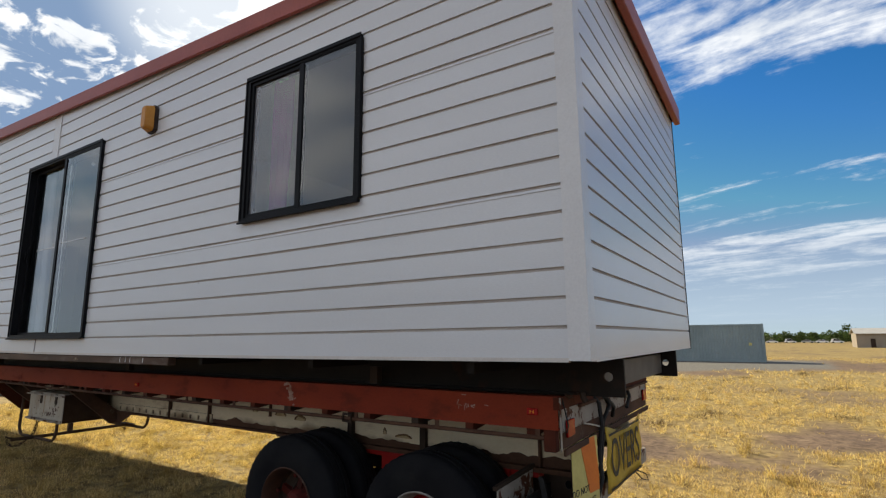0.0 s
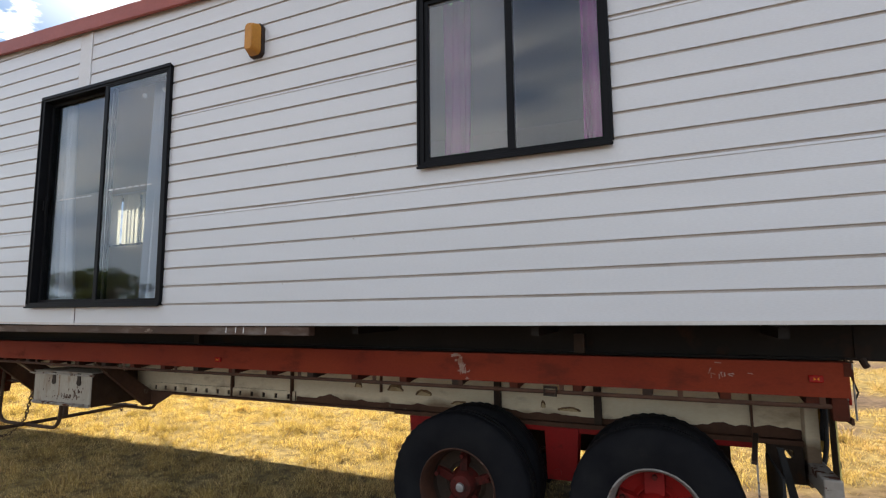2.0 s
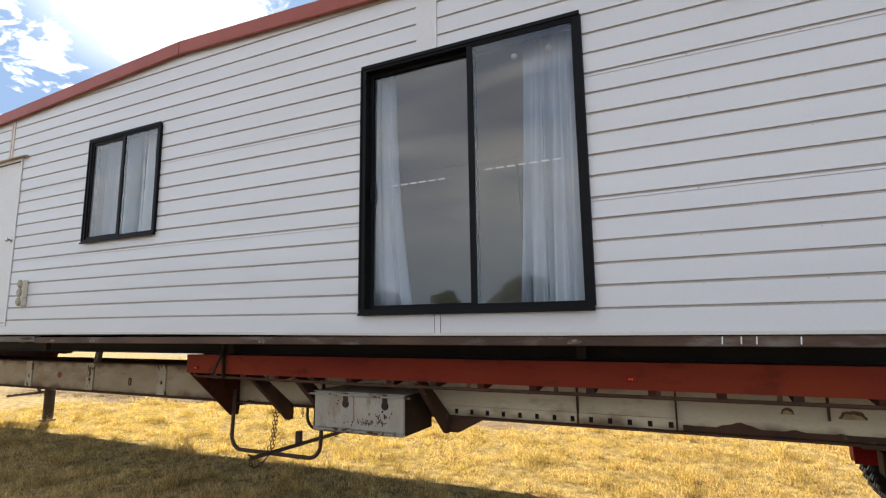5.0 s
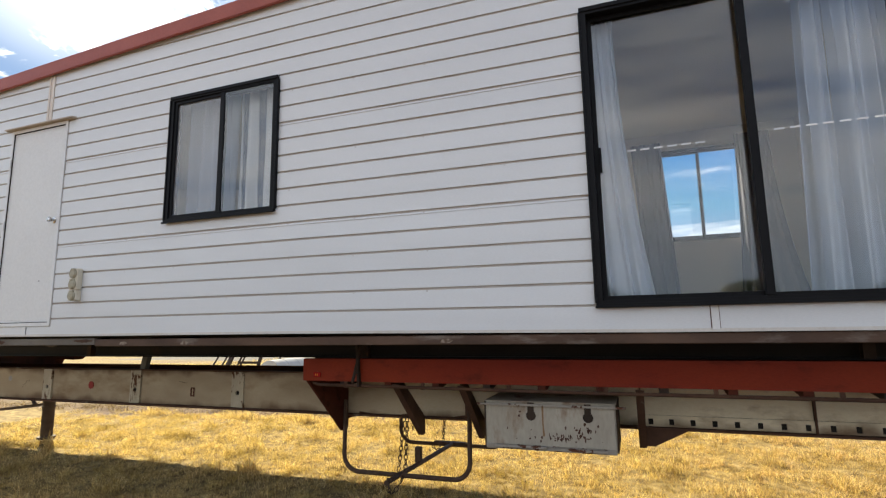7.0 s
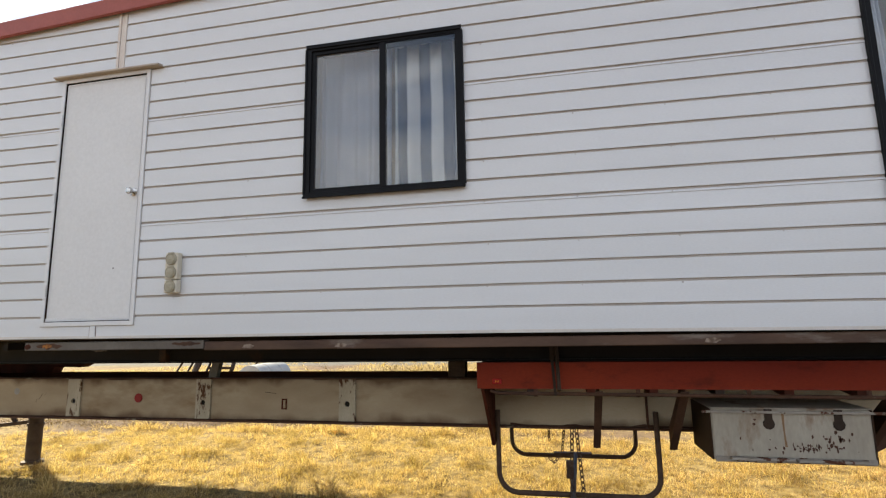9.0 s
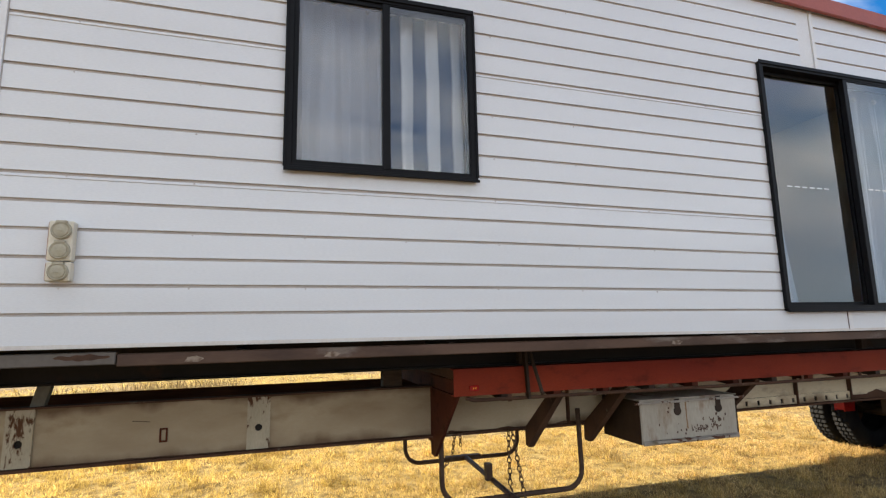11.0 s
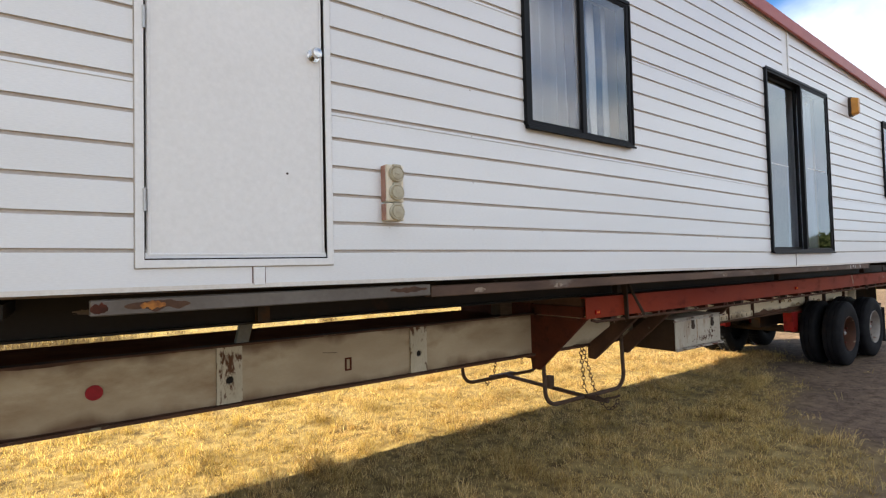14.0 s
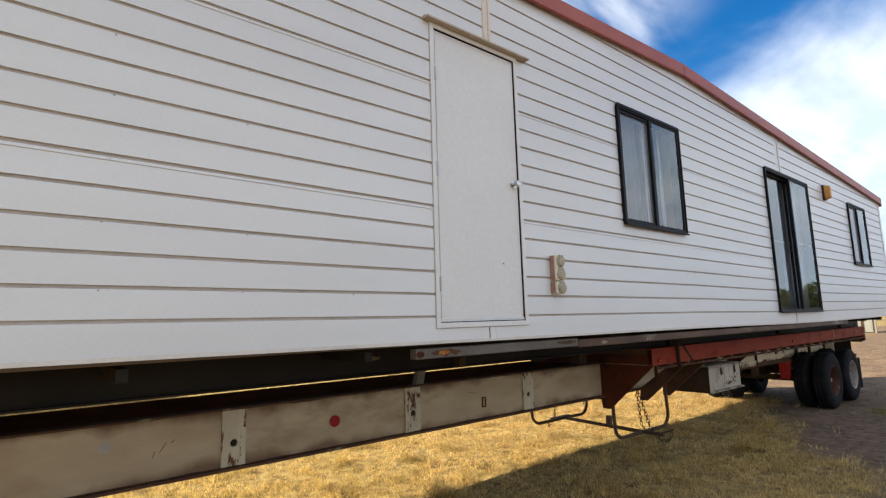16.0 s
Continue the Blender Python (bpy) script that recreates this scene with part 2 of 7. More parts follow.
WHITE = shade("white_cladding_paint", (0.655, 0.664, 0.674), (0.612, 0.619, 0.626), rough=0.30, spec=0.80, scale=1.3, grain=90, bump=0.03,
              stain=(0.66, 0.63, 0.60), stain_at=0.66, stain_scale=2.2, stretch=(0.5, 1, 3), rand=0.012, soft=0.2)
TRIM_W = shade("white_trim_paint", (0.69, 0.688, 0.684), (0.64, 0.636, 0.63), rough=0.38, spec=0.6, scale=2, grain=70, bump=0.03)
# tan that holds both weathering and the shade of laps and joints
GAP = shade("weathered_shade_tan", (0.49, 0.445, 0.405), (0.39, 0.35, 0.315), rough=0.8, scale=4)
DOOR_W = shade("white_door_paint", (0.68, 0.678, 0.67), (0.65, 0.646, 0.637), rough=0.42, spec=0.5, scale=1.5, grain=40, bump=0.04,
               stain=(0.60, 0.55, 0.48), stain_at=0.72, stain_scale=3.0, soft=0.12)
FASCIA = shade("red_roof_trim", (0.36, 0.095, 0.068), (0.30, 0.078, 0.058), rough=0.42, scale=2.5, grain=40, stain=(0.22, 0.07, 0.05),
               stain_at=0.68, stain_scale=3)
BLACK_AL = shade("black_aluminium", (0.0065, 0.0068, 0.008), (0.010, 0.010, 0.011), rough=0.45, scale=4, grain=80, bump=0.02, spec=0.10)
RAIL_ST = shade("rusty_steel_tube", (0.118, 0.070, 0.047), (0.055, 0.033, 0.024), rough=0.55, metal=0.2, scale=2.6, grain=35, bump=0.12,
                stain=(0.22, 0.185, 0.155), stain_at=0.56, stain_scale=2.5, stretch=(0.6, 1, 2), soft=0.14)
TUBE_G = shade("grey_steel_tube_with_rust", (0.150, 0.134, 0.118), (0.085, 0.071, 0.060), rough=0.5, metal=0.35, scale=2.0, grain=35, bump=0.1,
               stain=(0.24, 0.13, 0.06), stain_at=0.64, stain_scale=2.3, soft=0.1)
BEARER = shade("dark_painted_steel", (0.012, 0.010, 0.008), (0.022, 0.017, 0.013), rough=0.6, scale=2.2, grain=40, bump=0.08, spec=0.15,
               stain=(0.050, 0.025, 0.014), stain_at=0.58, stain_scale=2.6, soft=0.15)
RED_TR = shade("faded_red_trailer_paint", (0.275, 0.046, 0.016), (0.190, 0.026, 0.014), rough=0.6, scale=0.8, grain=45, bump=0.10, spec=0.12,
               stain=(0.085, 0.024, 0.014), stain_at=0.56, stain_scale=3.2, stretch=(1.0, 1, 2.2), soft=0.22)
_nt = RED_TR.node_tree
_bs, _co = _nt.nodes["Principled BSDF"], _nt.nodes.new("ShaderNodeTexCoord")
_sx, _fade = _nt.nodes.new("ShaderNodeSeparateXYZ"), _nt.nodes.new("ShaderNodeMapRange")
_fade.inputs[1].default_value, _fade.inputs[2].default_value, _fade.inputs[3].default_value, _fade.inputs[4].default_value = -7.5, -3.0, 1.0, 0.0
_nt.links.new(_co.outputs["Object"], _sx.inputs[0]); _nt.links.new(_sx.outputs[0], _fade.inputs[0])
_mx = _nt.nodes.new("ShaderNodeMix"); _mx.data_type, _mx.blend_type = "RGBA", "MULTIPLY"
_mx.inputs[7].default_value = (0.88, 0.74, 0.80, 1)
_nt.links.new(_fade.outputs[0], _mx.inputs[0])
_nt.links.new(_bs.inputs["Base Color"].links[0].from_socket, _mx.inputs[6]); _nt.links.new(_mx.outputs[2], _bs.inputs["Base Color"])
RUST_RED = shade("rust_red_oxide", (0.105, 0.026, 0.013), (0.062, 0.018, 0.011), rough=0.75, scale=3, grain=45, bump=0.12, spec=0.12,
                 stain=(0.040, 0.018, 0.012), stain_at=0.53, stain_scale=5, soft=0.15)
BRIGHT_RED = shade("red_suspension_paint", (0.34, 0.012, 0.010), (0.22, 0.010, 0.008), rough=0.55, scale=4, grain=50, spec=0.2,
                   stain=(0.050, 0.016, 0.012), stain_at=0.55, stain_scale=6, soft=0.15)
CREAM = shade("dirty_cream_chassis_paint", (0.76, 0.66, 0.475), (0.66, 0.56, 0.39), rough=0.6, scale=1.5, grain=55, bump=0.05, spec=0.15,
              stain=(0.24, 0.140, 0.068), stain_at=0.55, stain_scale=2.4, stretch=(0.55, 1, 1.3), soft=0.20)


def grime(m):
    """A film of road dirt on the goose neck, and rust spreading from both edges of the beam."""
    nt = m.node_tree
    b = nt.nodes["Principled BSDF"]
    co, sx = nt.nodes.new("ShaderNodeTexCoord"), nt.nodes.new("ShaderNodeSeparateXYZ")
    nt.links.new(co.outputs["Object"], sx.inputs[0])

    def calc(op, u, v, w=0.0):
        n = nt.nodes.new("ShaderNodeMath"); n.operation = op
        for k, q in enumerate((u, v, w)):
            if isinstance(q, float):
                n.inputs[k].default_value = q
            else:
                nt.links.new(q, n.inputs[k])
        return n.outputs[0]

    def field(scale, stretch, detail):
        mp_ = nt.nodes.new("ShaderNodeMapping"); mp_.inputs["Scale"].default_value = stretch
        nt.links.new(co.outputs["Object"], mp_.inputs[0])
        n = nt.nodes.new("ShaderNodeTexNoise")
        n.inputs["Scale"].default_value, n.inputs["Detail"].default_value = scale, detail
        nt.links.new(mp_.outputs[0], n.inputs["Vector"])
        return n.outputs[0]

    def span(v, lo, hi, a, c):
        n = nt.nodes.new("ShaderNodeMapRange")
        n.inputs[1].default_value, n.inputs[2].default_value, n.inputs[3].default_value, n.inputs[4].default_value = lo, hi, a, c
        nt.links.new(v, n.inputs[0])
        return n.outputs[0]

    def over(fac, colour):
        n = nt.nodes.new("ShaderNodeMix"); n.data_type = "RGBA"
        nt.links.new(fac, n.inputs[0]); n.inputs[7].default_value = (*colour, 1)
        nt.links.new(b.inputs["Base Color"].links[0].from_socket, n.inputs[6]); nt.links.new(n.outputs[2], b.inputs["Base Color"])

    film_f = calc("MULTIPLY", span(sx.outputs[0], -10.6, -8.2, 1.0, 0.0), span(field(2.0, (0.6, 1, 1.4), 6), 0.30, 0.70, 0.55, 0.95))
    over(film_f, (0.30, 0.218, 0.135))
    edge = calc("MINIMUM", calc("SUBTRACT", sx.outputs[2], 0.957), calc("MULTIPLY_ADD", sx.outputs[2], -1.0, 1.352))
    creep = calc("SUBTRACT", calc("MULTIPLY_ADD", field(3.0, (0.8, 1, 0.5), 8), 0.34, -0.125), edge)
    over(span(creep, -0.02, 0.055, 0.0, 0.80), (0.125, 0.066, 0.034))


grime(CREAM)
PLATE_C = shade("rust_streaked_cream_plate", (0.52, 0.455, 0.34), (0.41, 0.35, 0.25), rough=0.6, scale=3, grain=40, bump=0.06, spec=0.15,
                stain=(0.11, 0.052, 0.028), stain_at=0.545, stain_scale=9, stretch=(2.2, 1, 0.8), soft=0.06)
REFL = shade("dark_red_reflector", (0.30, 0.010, 0.018), (0.22, 0.008, 0.014), rough=0.3, scale=30, grain=150, bump=0.1)
DULL_RED = shade("rusted_red_hub_paint", (0.115, 0.016, 0.012), (0.060, 0.012, 0.009), rough=0.65, scale=8, grain=50, spec=0.15,
                 stain=(0.040, 0.016, 0.012), stain_at=0.50, stain_scale=12, soft=0.1)
FLANGE = shade("brown_rusted_flange", (0.115, 0.060, 0.038), (0.066, 0.036, 0.025), rough=0.8, scale=3, grain=40, bump=0.12, spec=0.12,
               stain=(0.20, 0.165, 0.12), stain_at=0.63, stain_scale=4, soft=0.06)
DIRTY_ST = shade("grimy_steel", (0.055, 0.037, 0.026), (0.030, 0.021, 0.016), rough=0.7, scale=4, grain=50, bump=0.1, spec=0.15,
                 stain=(0.085, 0.042, 0.022), stain_at=0.56, stain_scale=6, soft=0.12)
BOX_W = shade("chipped_white_box_paint", (0.44, 0.395, 0.32), (0.35, 0.305, 0.24), rough=0.55, scale=3, grain=50, bump=0.05, spec=0.2,
              stain=(0.22, 0.125, 0.065), stain_at=0.55, stain_scale=3.2, stretch=(1, 1, 0.4), soft=0.12)
PEEL_W = shade("peeling_white_paint", (0.38, 0.34, 0.29), (0.27, 0.235, 0.195), rough=0.6, scale=4, grain=50, bump=0.1, spec=0.2,
               stain=(0.10, 0.040, 0.022), stain_at=0.54, stain_scale=9, soft=0.03)
TYRE = shade("black_tyre_rubber", (0.009, 0.009, 0.011), (0.016, 0.016, 0.017), rough=0.72, scale=6, grain=120, bump=0.1,
             stain=(0.034, 0.029, 0.025), stain_at=0.62, stain_scale=4, soft=0.3, spec=0.06)
RIM_R = shade("rusty_brown_rim", (0.080, 0.032, 0.016), (0.040, 0.019, 0.013), rough=0.65, scale=7, grain=60, bump=0.1,
              stain=(0.20, 0.15, 0.11), stain_at=0.62, stain_scale=9)
RIM_S = shade("grey_painted_rim", (0.30, 0.28, 0.25), (0.20, 0.18, 0.155), rough=0.5, scale=6, grain=60, bump=0.06,
              stain=(0.14, 0.06, 0.035), stain_at=0.62, stain_scale=7)
RUBBER = shade("black_rubber", (0.016, 0.016, 0.016), (0.03, 0.03, 0.03), rough=0.7, scale=6, grain=80)
CHAIN = shade("rusty_chain_steel", (0.095, 0.058, 0.038), (0.060, 0.036, 0.025), rough=0.65, metal=0.0, spec=0.2, scale=20, grain=90)
YELLOW = shade("faded_yellow_sign", (0.56, 0.37, 0.040), (0.44, 0.28, 0.035), rough=0.6, scale=5, grain=50,
               stain=(0.25, 0.17, 0.06), stain_at=0.60, stain_scale=7, soft=0.15)
PALE_Y = shade("pale_yellow_sign", (0.66, 0.57, 0.20), (0.55, 0.46, 0.15), rough=0.55, scale=5, grain=50,
               stain=(0.30, 0.20, 0.08), stain_at=0.65, stain_scale=9, soft=0.1)
ORANGE = shade("orange_reflective_stripe", (0.78, 0.20, 0.03), (0.62, 0.15, 0.03), rough=0.45, scale=5, grain=50)
SIGN_BK = shade("black_sign_print", (0.03, 0.028, 0.025), (0.05, 0.045, 0.035), rough=0.6, scale=8, grain=60)
LENS_R = shade("red_lens", (0.40, 0.014, 0.012), (0.30, 0.011, 0.010), rough=0.22, scale=20, grain=150, bump=0.15)
LENS_O = shade("amber_lens", (0.85, 0.30, 0.03), (0.7, 0.22, 0.02), rough=0.25, scale=20, grain=150, bump=0.1)
LENS_Y = shade("aged_amber_plastic", (0.55, 0.25, 0.040), (0.45, 0.19, 0.030), rough=0.35, scale=9, grain=70,
               stain=(0.36, 0.19, 0.05), stain_at=0.64, stain_scale=14, soft=0.15)
LAMP_BK = shade("dark_brown_lamp_base", (0.055, 0.035, 0.025), (0.03, 0.02, 0.016), rough=0.5, scale=9)
PLASTIC = shade("yellowed_socket_plastic", (0.68, 0.63, 0.51), (0.60, 0.54, 0.42), rough=0.4, scale=12, grain=70,
                stain=(0.34, 0.20, 0.11), stain_at=0.68, stain_scale=12, soft=0.15)
SOCK_LID = shade("smoky_socket_lid", (0.42, 0.385, 0.285), (0.32, 0.285, 0.205), rough=0.2, scale=20, grain=90)
CHROME = shade("worn_chrome", (0.62, 0.60, 0.57), (0.5, 0.48, 0.46), rough=0.18, metal=1.0, scale=20)
GALV = shade("galvanised_steel", (0.45, 0.45, 0.44), (0.36, 0.355, 0.35), rough=0.42, metal=0.7, scale=12)
CURT_W = shade("pale_blue_grey_curtain", (0.70, 0.75, 0.83), (0.58, 0.64, 0.73), rough=0.9, scale=3, grain=200, bump=0.1, spec=0.1)
CURT_S = shade("striped_white_and_blue_curtain", (0.84, 0.86, 0.88), (0.78, 0.80, 0.83), rough=0.9, scale=3, grain=200, bump=0.1, spec=0.1)
_nt = CURT_S.node_tree
_wv = _nt.nodes.new("ShaderNodeTexWave")
_wv.inputs["Scale"].default_value, _wv.inputs["Distortion"].default_value, _wv.inputs["Phase Offset"].default_value = 1.655, 0.6, 5.1
_co = _nt.nodes.new("ShaderNodeTexCoord")
_nt.links.new(_co.outputs["Object"], _wv.inputs["Vector"])
_rm = _nt.nodes.new("ShaderNodeMapRange")
_rm.inputs[1].default_value, _rm.inputs[2].default_value = 0.40, 0.62
_nt.links.new(_wv.outputs["Fac"], _rm.inputs[0])
_mx = _nt.nodes.new("ShaderNodeMix"); _mx.data_type = "RGBA"
_mx.inputs[6].default_value = (0.075, 0.105, 0.18, 1)
_bs = _nt.nodes["Principled BSDF"]
_nt.links.new(_bs.inputs["Base Color"].links[0].from_socket, _mx.inputs[7])
_nt.links.new(_rm.outputs[0], _mx.inputs[0]); _nt.links.new(_mx.outputs[2], _bs.inputs["Base Color"])
CURT_G = shade("dark_blue_grey_curtain", (0.24, 0.24, 0.28), (0.18, 0.18, 0.215), rough=0.9, scale=3, grain=200, bump=0.1, spec=0.1)
CURT_P = shade("purple_curtain", (0.60, 0.095, 0.46), (0.42, 0.055, 0.34), rough=0.9, scale=3, grain=200, bump=0.1, spec=0.1)
SLAT = shade("sheer_white_blind", (0.85, 0.86, 0.86), (0.80, 0.81, 0.81), rough=0.8, scale=6, grain=150, bump=0.05)
_nt = SLAT.node_tree
_tl, _ms = _nt.nodes.new("ShaderNodeBsdfTranslucent"), _nt.nodes.new("ShaderNodeMixShader")
_tl.inputs[0].default_value, _ms.inputs[0].default_value = (0.85, 0.86, 0.84, 1), 0.55
_nt.links.new(_nt.nodes["Principled BSDF"].outputs[0], _ms.inputs[1]); _nt.links.new(_tl.outputs[0], _ms.inputs[2])
_nt.links.new(_ms.outputs[0], _nt.nodes["Material Output"].inputs[0])
LINING = shade("cream_room_lining", (0.62, 0.57, 0.49), (0.57, 0.52, 0.45), rough=0.7, scale=2, grain=30)
CARPET = shade("brown_vinyl_floor", (0.20, 0.15, 0.11), (0.16, 0.12, 0.09), rough=0.6, scale=4, grain=60)
DASH = shade("white_glass_decal", (0.80, 0.80, 0.80), (0.75, 0.75, 0.75), rough=0.6, scale=8)
GLASS = pane_glass("window_glass", tint=(0.90, 0.92, 0.93))
CLEAR = bpy.data.materials.new("clear_inner_face")
CLEAR.use_nodes = True
CLEAR.node_tree.nodes.clear()
_t, _o = CLEAR.node_tree.nodes.new("ShaderNodeBsdfTransparent"), CLEAR.node_tree.nodes.new("ShaderNodeOutputMaterial")
CLEAR.node_tree.links.new(_t.outputs[0], _o.inputs[0])
SCREEN = pane_glass("fly_screen_pane", tint=(0.74, 0.74, 0.75), haze=0.24, haze_col=(0.48, 0.48, 0.50))
DRIP = shade("grimy_drip_strip", (0.66, 0.63, 0.585), (0.55, 0.51, 0.46), rough=0.5, scale=2, grain=60, bump=0.03)
LEG_M = shade("weathered_leg_steel", (0.115, 0.085, 0.060), (0.065, 0.046, 0.033), rough=0.7, scale=5, grain=50, bump=0.08, spec=0.15)

# ---- builders ----


def box(bm, x0, x1, y0, y1, z0, z1, bevel=0.0):
    vs = [bm.verts.new(p) for p in ((x0, y0, z0), (x1, y0, z0), (x1, y1, z0), (x0, y1, z0), (x0, y0, z1), (x1, y0, z1), (x1, y1, z1), (x0, y1, z1))]
    fs = [bm.faces.new([vs[i] for i in q]) for q in ((0, 3, 2, 1), (4, 5, 6, 7), (0, 1, 5, 4), (1, 2, 6, 5), (2, 3, 7, 6), (3, 0, 4, 7))]
    if bevel:
        es = {e for f in fs for e in f.edges}
        bmesh.ops.bevel(bm, geom=list(es), offset=bevel, segments=1, affect="EDGES", profile=0.5)
    return fs


def prism(bm, pts, axis, a, b):
    """A polygon of two coordinates, drawn out along an axis from a to b."""
    def at(p, v):
        return {"x": (v, p[0], p[1]), "y": (p[0], v, p[1]), "z": (p[0], p[1], v)}[axis]
    lo, hi = [bm.verts.new(at(p, a)) for p in pts], [bm.verts.new(at(p, b)) for p in pts]
    n = len(pts)
    bm.faces.new(lo[::-1]); bm.faces.new(hi)
    for i in range(n):
        bm.faces.new((lo[i], lo[(i + 1) % n], hi[(i + 1) % n], hi[i]))


def beam(bm, p, q, w, h):
    """A bar of section w by h from p to q."""
    p, q = Vector(p), Vector(q)
    d = (q - p).normalized()
    s = d.cross(Vector((0, 0, 1)))
    s = Vector((1, 0, 0)) if s.length < 1e-4 else s.normalized()
    u = s.cross(d)
    ring = [(-w / 2, -h / 2), (w / 2, -h / 2), (w / 2, h / 2), (-w / 2, h / 2)]
    a = [bm.verts.new(p + s * i + u * j) for i, j in ring]
    b = [bm.verts.new(q + s * i + u * j) for i, j in ring]
    bm.faces.new(a[::-1]); bm.faces.new(b)
    for i in range(4):
        bm.faces.new((a[i], a[(i + 1) % 4], b[(i + 1) % 4], b[i]))


def tube(bm, pts, r, seg=10, closed=False):
    pts = [Vector(p) for p in pts]
    n = len(pts)
    rings, side = [], None
    for i, p in enumerate(pts):
        a = pts[i - 1] if (i or closed) else p
        b = pts[(i + 1) % n] if (i < n - 1 or closed) else p
        d = (b - a).normalized()
        if side is None:
            side = d.orthogonal().normalized()
        side = (side - d * side.dot(d)).normalized()
        up_v = d.cross(side)
        rings.append([bm.verts.new(p + (side * math.cos(t) + up_v * math.sin(t)) * r) for t in (2 * math.pi * k / seg for k in range(seg))])
    for i in range(n if closed else n - 1):
        r0, r1 = rings[i], rings[(i + 1) % n]
        for k in range(seg):
            bm.faces.new((r0[k], r0[(k + 1) % seg], r1[(k + 1) % seg], r1[k]))
    if not closed:
        bm.faces.new(rings[0][::-1]); bm.faces.new(rings[-1])


def lathe(bm, profile, c, seg=48, mod=None, axis="y"):
    """Turns a profile of (radius, place along the axis) round an axis through c."""
    rings = []
    for j, (r, a) in enumerate(profile):
        ring = []
        for k in range(seg):
            t = 2 * math.pi * k / seg
            rr = r * (mod(j, k) if mod else 1)
            if axis == "y":
                v = (c[0] + rr * math.cos(t), c[1] + a, c[2] + rr * math.sin(t))
            elif axis == "z":
                v = (c[0] + rr * math.cos(t), c[1] + rr * math.sin(t), c[2] + a)
            else:
                v = (c[0] + a, c[1] + rr * math.cos(t), c[2] + rr * math.sin(t))
            ring.append(bm.verts.new(v))
        rings.append(ring)
    for a, b in zip(rings, rings[1:]):
        for k in range(seg):
            bm.faces.new((a[k], a[(k + 1) % seg], b[(k + 1) % seg], b[k]))
    return rings


def disc_closed(bm, profile, c, seg=24, axis="y"):
    rings = lathe(bm, profile, c, seg, None, axis)
    bm.faces.new(rings[0]); bm.faces.new(rings[-1][::-1])


def holed_plate(bm, x0, x1, z0, z1, y0, y1, cx, cz, r, seg=24):
    """A plate in the x-z plane with a round hole through it."""
    loops = []
    for y in (y0, y1):
        hole, rim = [], []
        turns = sorted([2 * math.pi * (k + 0.5) / seg for k in range(seg)]
                       + [math.atan2(zz - cz, xx - cx) % (2 * math.pi) for xx in (x0, x1) for zz in (z0, z1)])
        for t in turns:
            c, s = math.cos(t), math.sin(t)
            hole.append(bm.verts.new((cx + r * c, y, cz + r * s)))
            fx = ((x1 - cx) if c > 0 else (cx - x0)) / abs(c) if abs(c) > 1e-6 else 1e9
            fz = ((z1 - cz) if s > 0 else (cz - z0)) / abs(s) if abs(s) > 1e-6 else 1e9
            f = min(fx, fz)
            rim.append(bm.verts.new((cx + f * c, y, cz + f * s)))
        loops.append((hole, rim))
    (h0, r0), (h1, r1) = loops
    for k in range(len(h0)):
        j = (k + 1) % len(h0)
        bm.faces.new((h0[k], r0[k], r0[j], h0[j])); bm.faces.new((h1[j], r1[j], r1[k], h1[k]))
        bm.faces.new((h0[j], h1[j], h1[k], h0[k])); bm.faces.new((r0[k], r1[k], r1[j], r0[j]))


def part(name, bm, material, parent=None, label="", smooth=False):
    """Links a bmesh, built in world metres, as one mesh object."""
    bmesh.ops.recalc_face_normals(bm, faces=bm.faces)
    me = bpy.data.meshes.new(name)
    bm.to_mesh(me)
    bm.free()
    for m in material if isinstance(material, (list, tuple)) else [material]:
        me.materials.append(m)
    if smooth:
        me.shade_smooth()
        me.set_sharp_from_angle(angle=radians(38))
    ob = new(name, me)
    if parent is not None:
        ob.parent = parent
        if parent.type == "EMPTY":
            ob.matrix_parent_inverse = Matrix.Translation(-parent.location)
    if label:
        tagged(ob, label)
    return ob


def thing(name, at, label, category, group="", kind=""):
    ob = new(name)
    ob.empty_display_size = 0.2
    ob.location = at
    return tagged(ob, label, category, group, kind)


def BM():
    return bmesh.new()


def words(text, m, size, material, parent, depth=0.001):
    cu = bpy.data.curves.new("lettering", "FONT")
    cu.body, cu.size, cu.align_x, cu.align_y, cu.extrude = text, size, "CENTER", "CENTER", depth
    cu.materials.append(material)
    ob = new("lettering", cu)
    ob.parent = parent
    if parent.type == "EMPTY":
        ob.matrix_parent_inverse = Matrix.Translation(-parent.location)
    ob.matrix_basis = m
    return ob


def ring(bm, x0, x1, z0, z1, w, y0, y1):
    """A rectangular frame of width w in one piece."""
    out = [(x0, z0), (x1, z0), (x1, z1), (x0, z1)]
    inn = [(x0 + w, z0 + w), (x1 - w, z0 + w), (x1 - w, z1 - w), (x0 + w, z1 - w)]
    o0, o1 = [bm.verts.new((x, y0, z)) for x, z in out], [bm.verts.new((x, y1, z)) for x, z in out]
    i0, i1 = [bm.verts.new((x, y0, z)) for x, z in inn], [bm.verts.new((x, y1, z)) for x, z in inn]
    for k in range(4):
        j = (k + 1) % 4
        bm.faces.new((o0[k], o0[j], i0[j], i0[k])); bm.faces.new((o1[k], i1[k], i1[j], o1[j]))
        bm.faces.new((o0[k], o1[k], o1[j], o0[j])); bm.faces.new((i0[k], i0[j], i1[j], i1[k]))
    bmesh.ops.bevel(bm, geom=bm.edges[:], offset=0.002, segments=1, affect="EDGES")


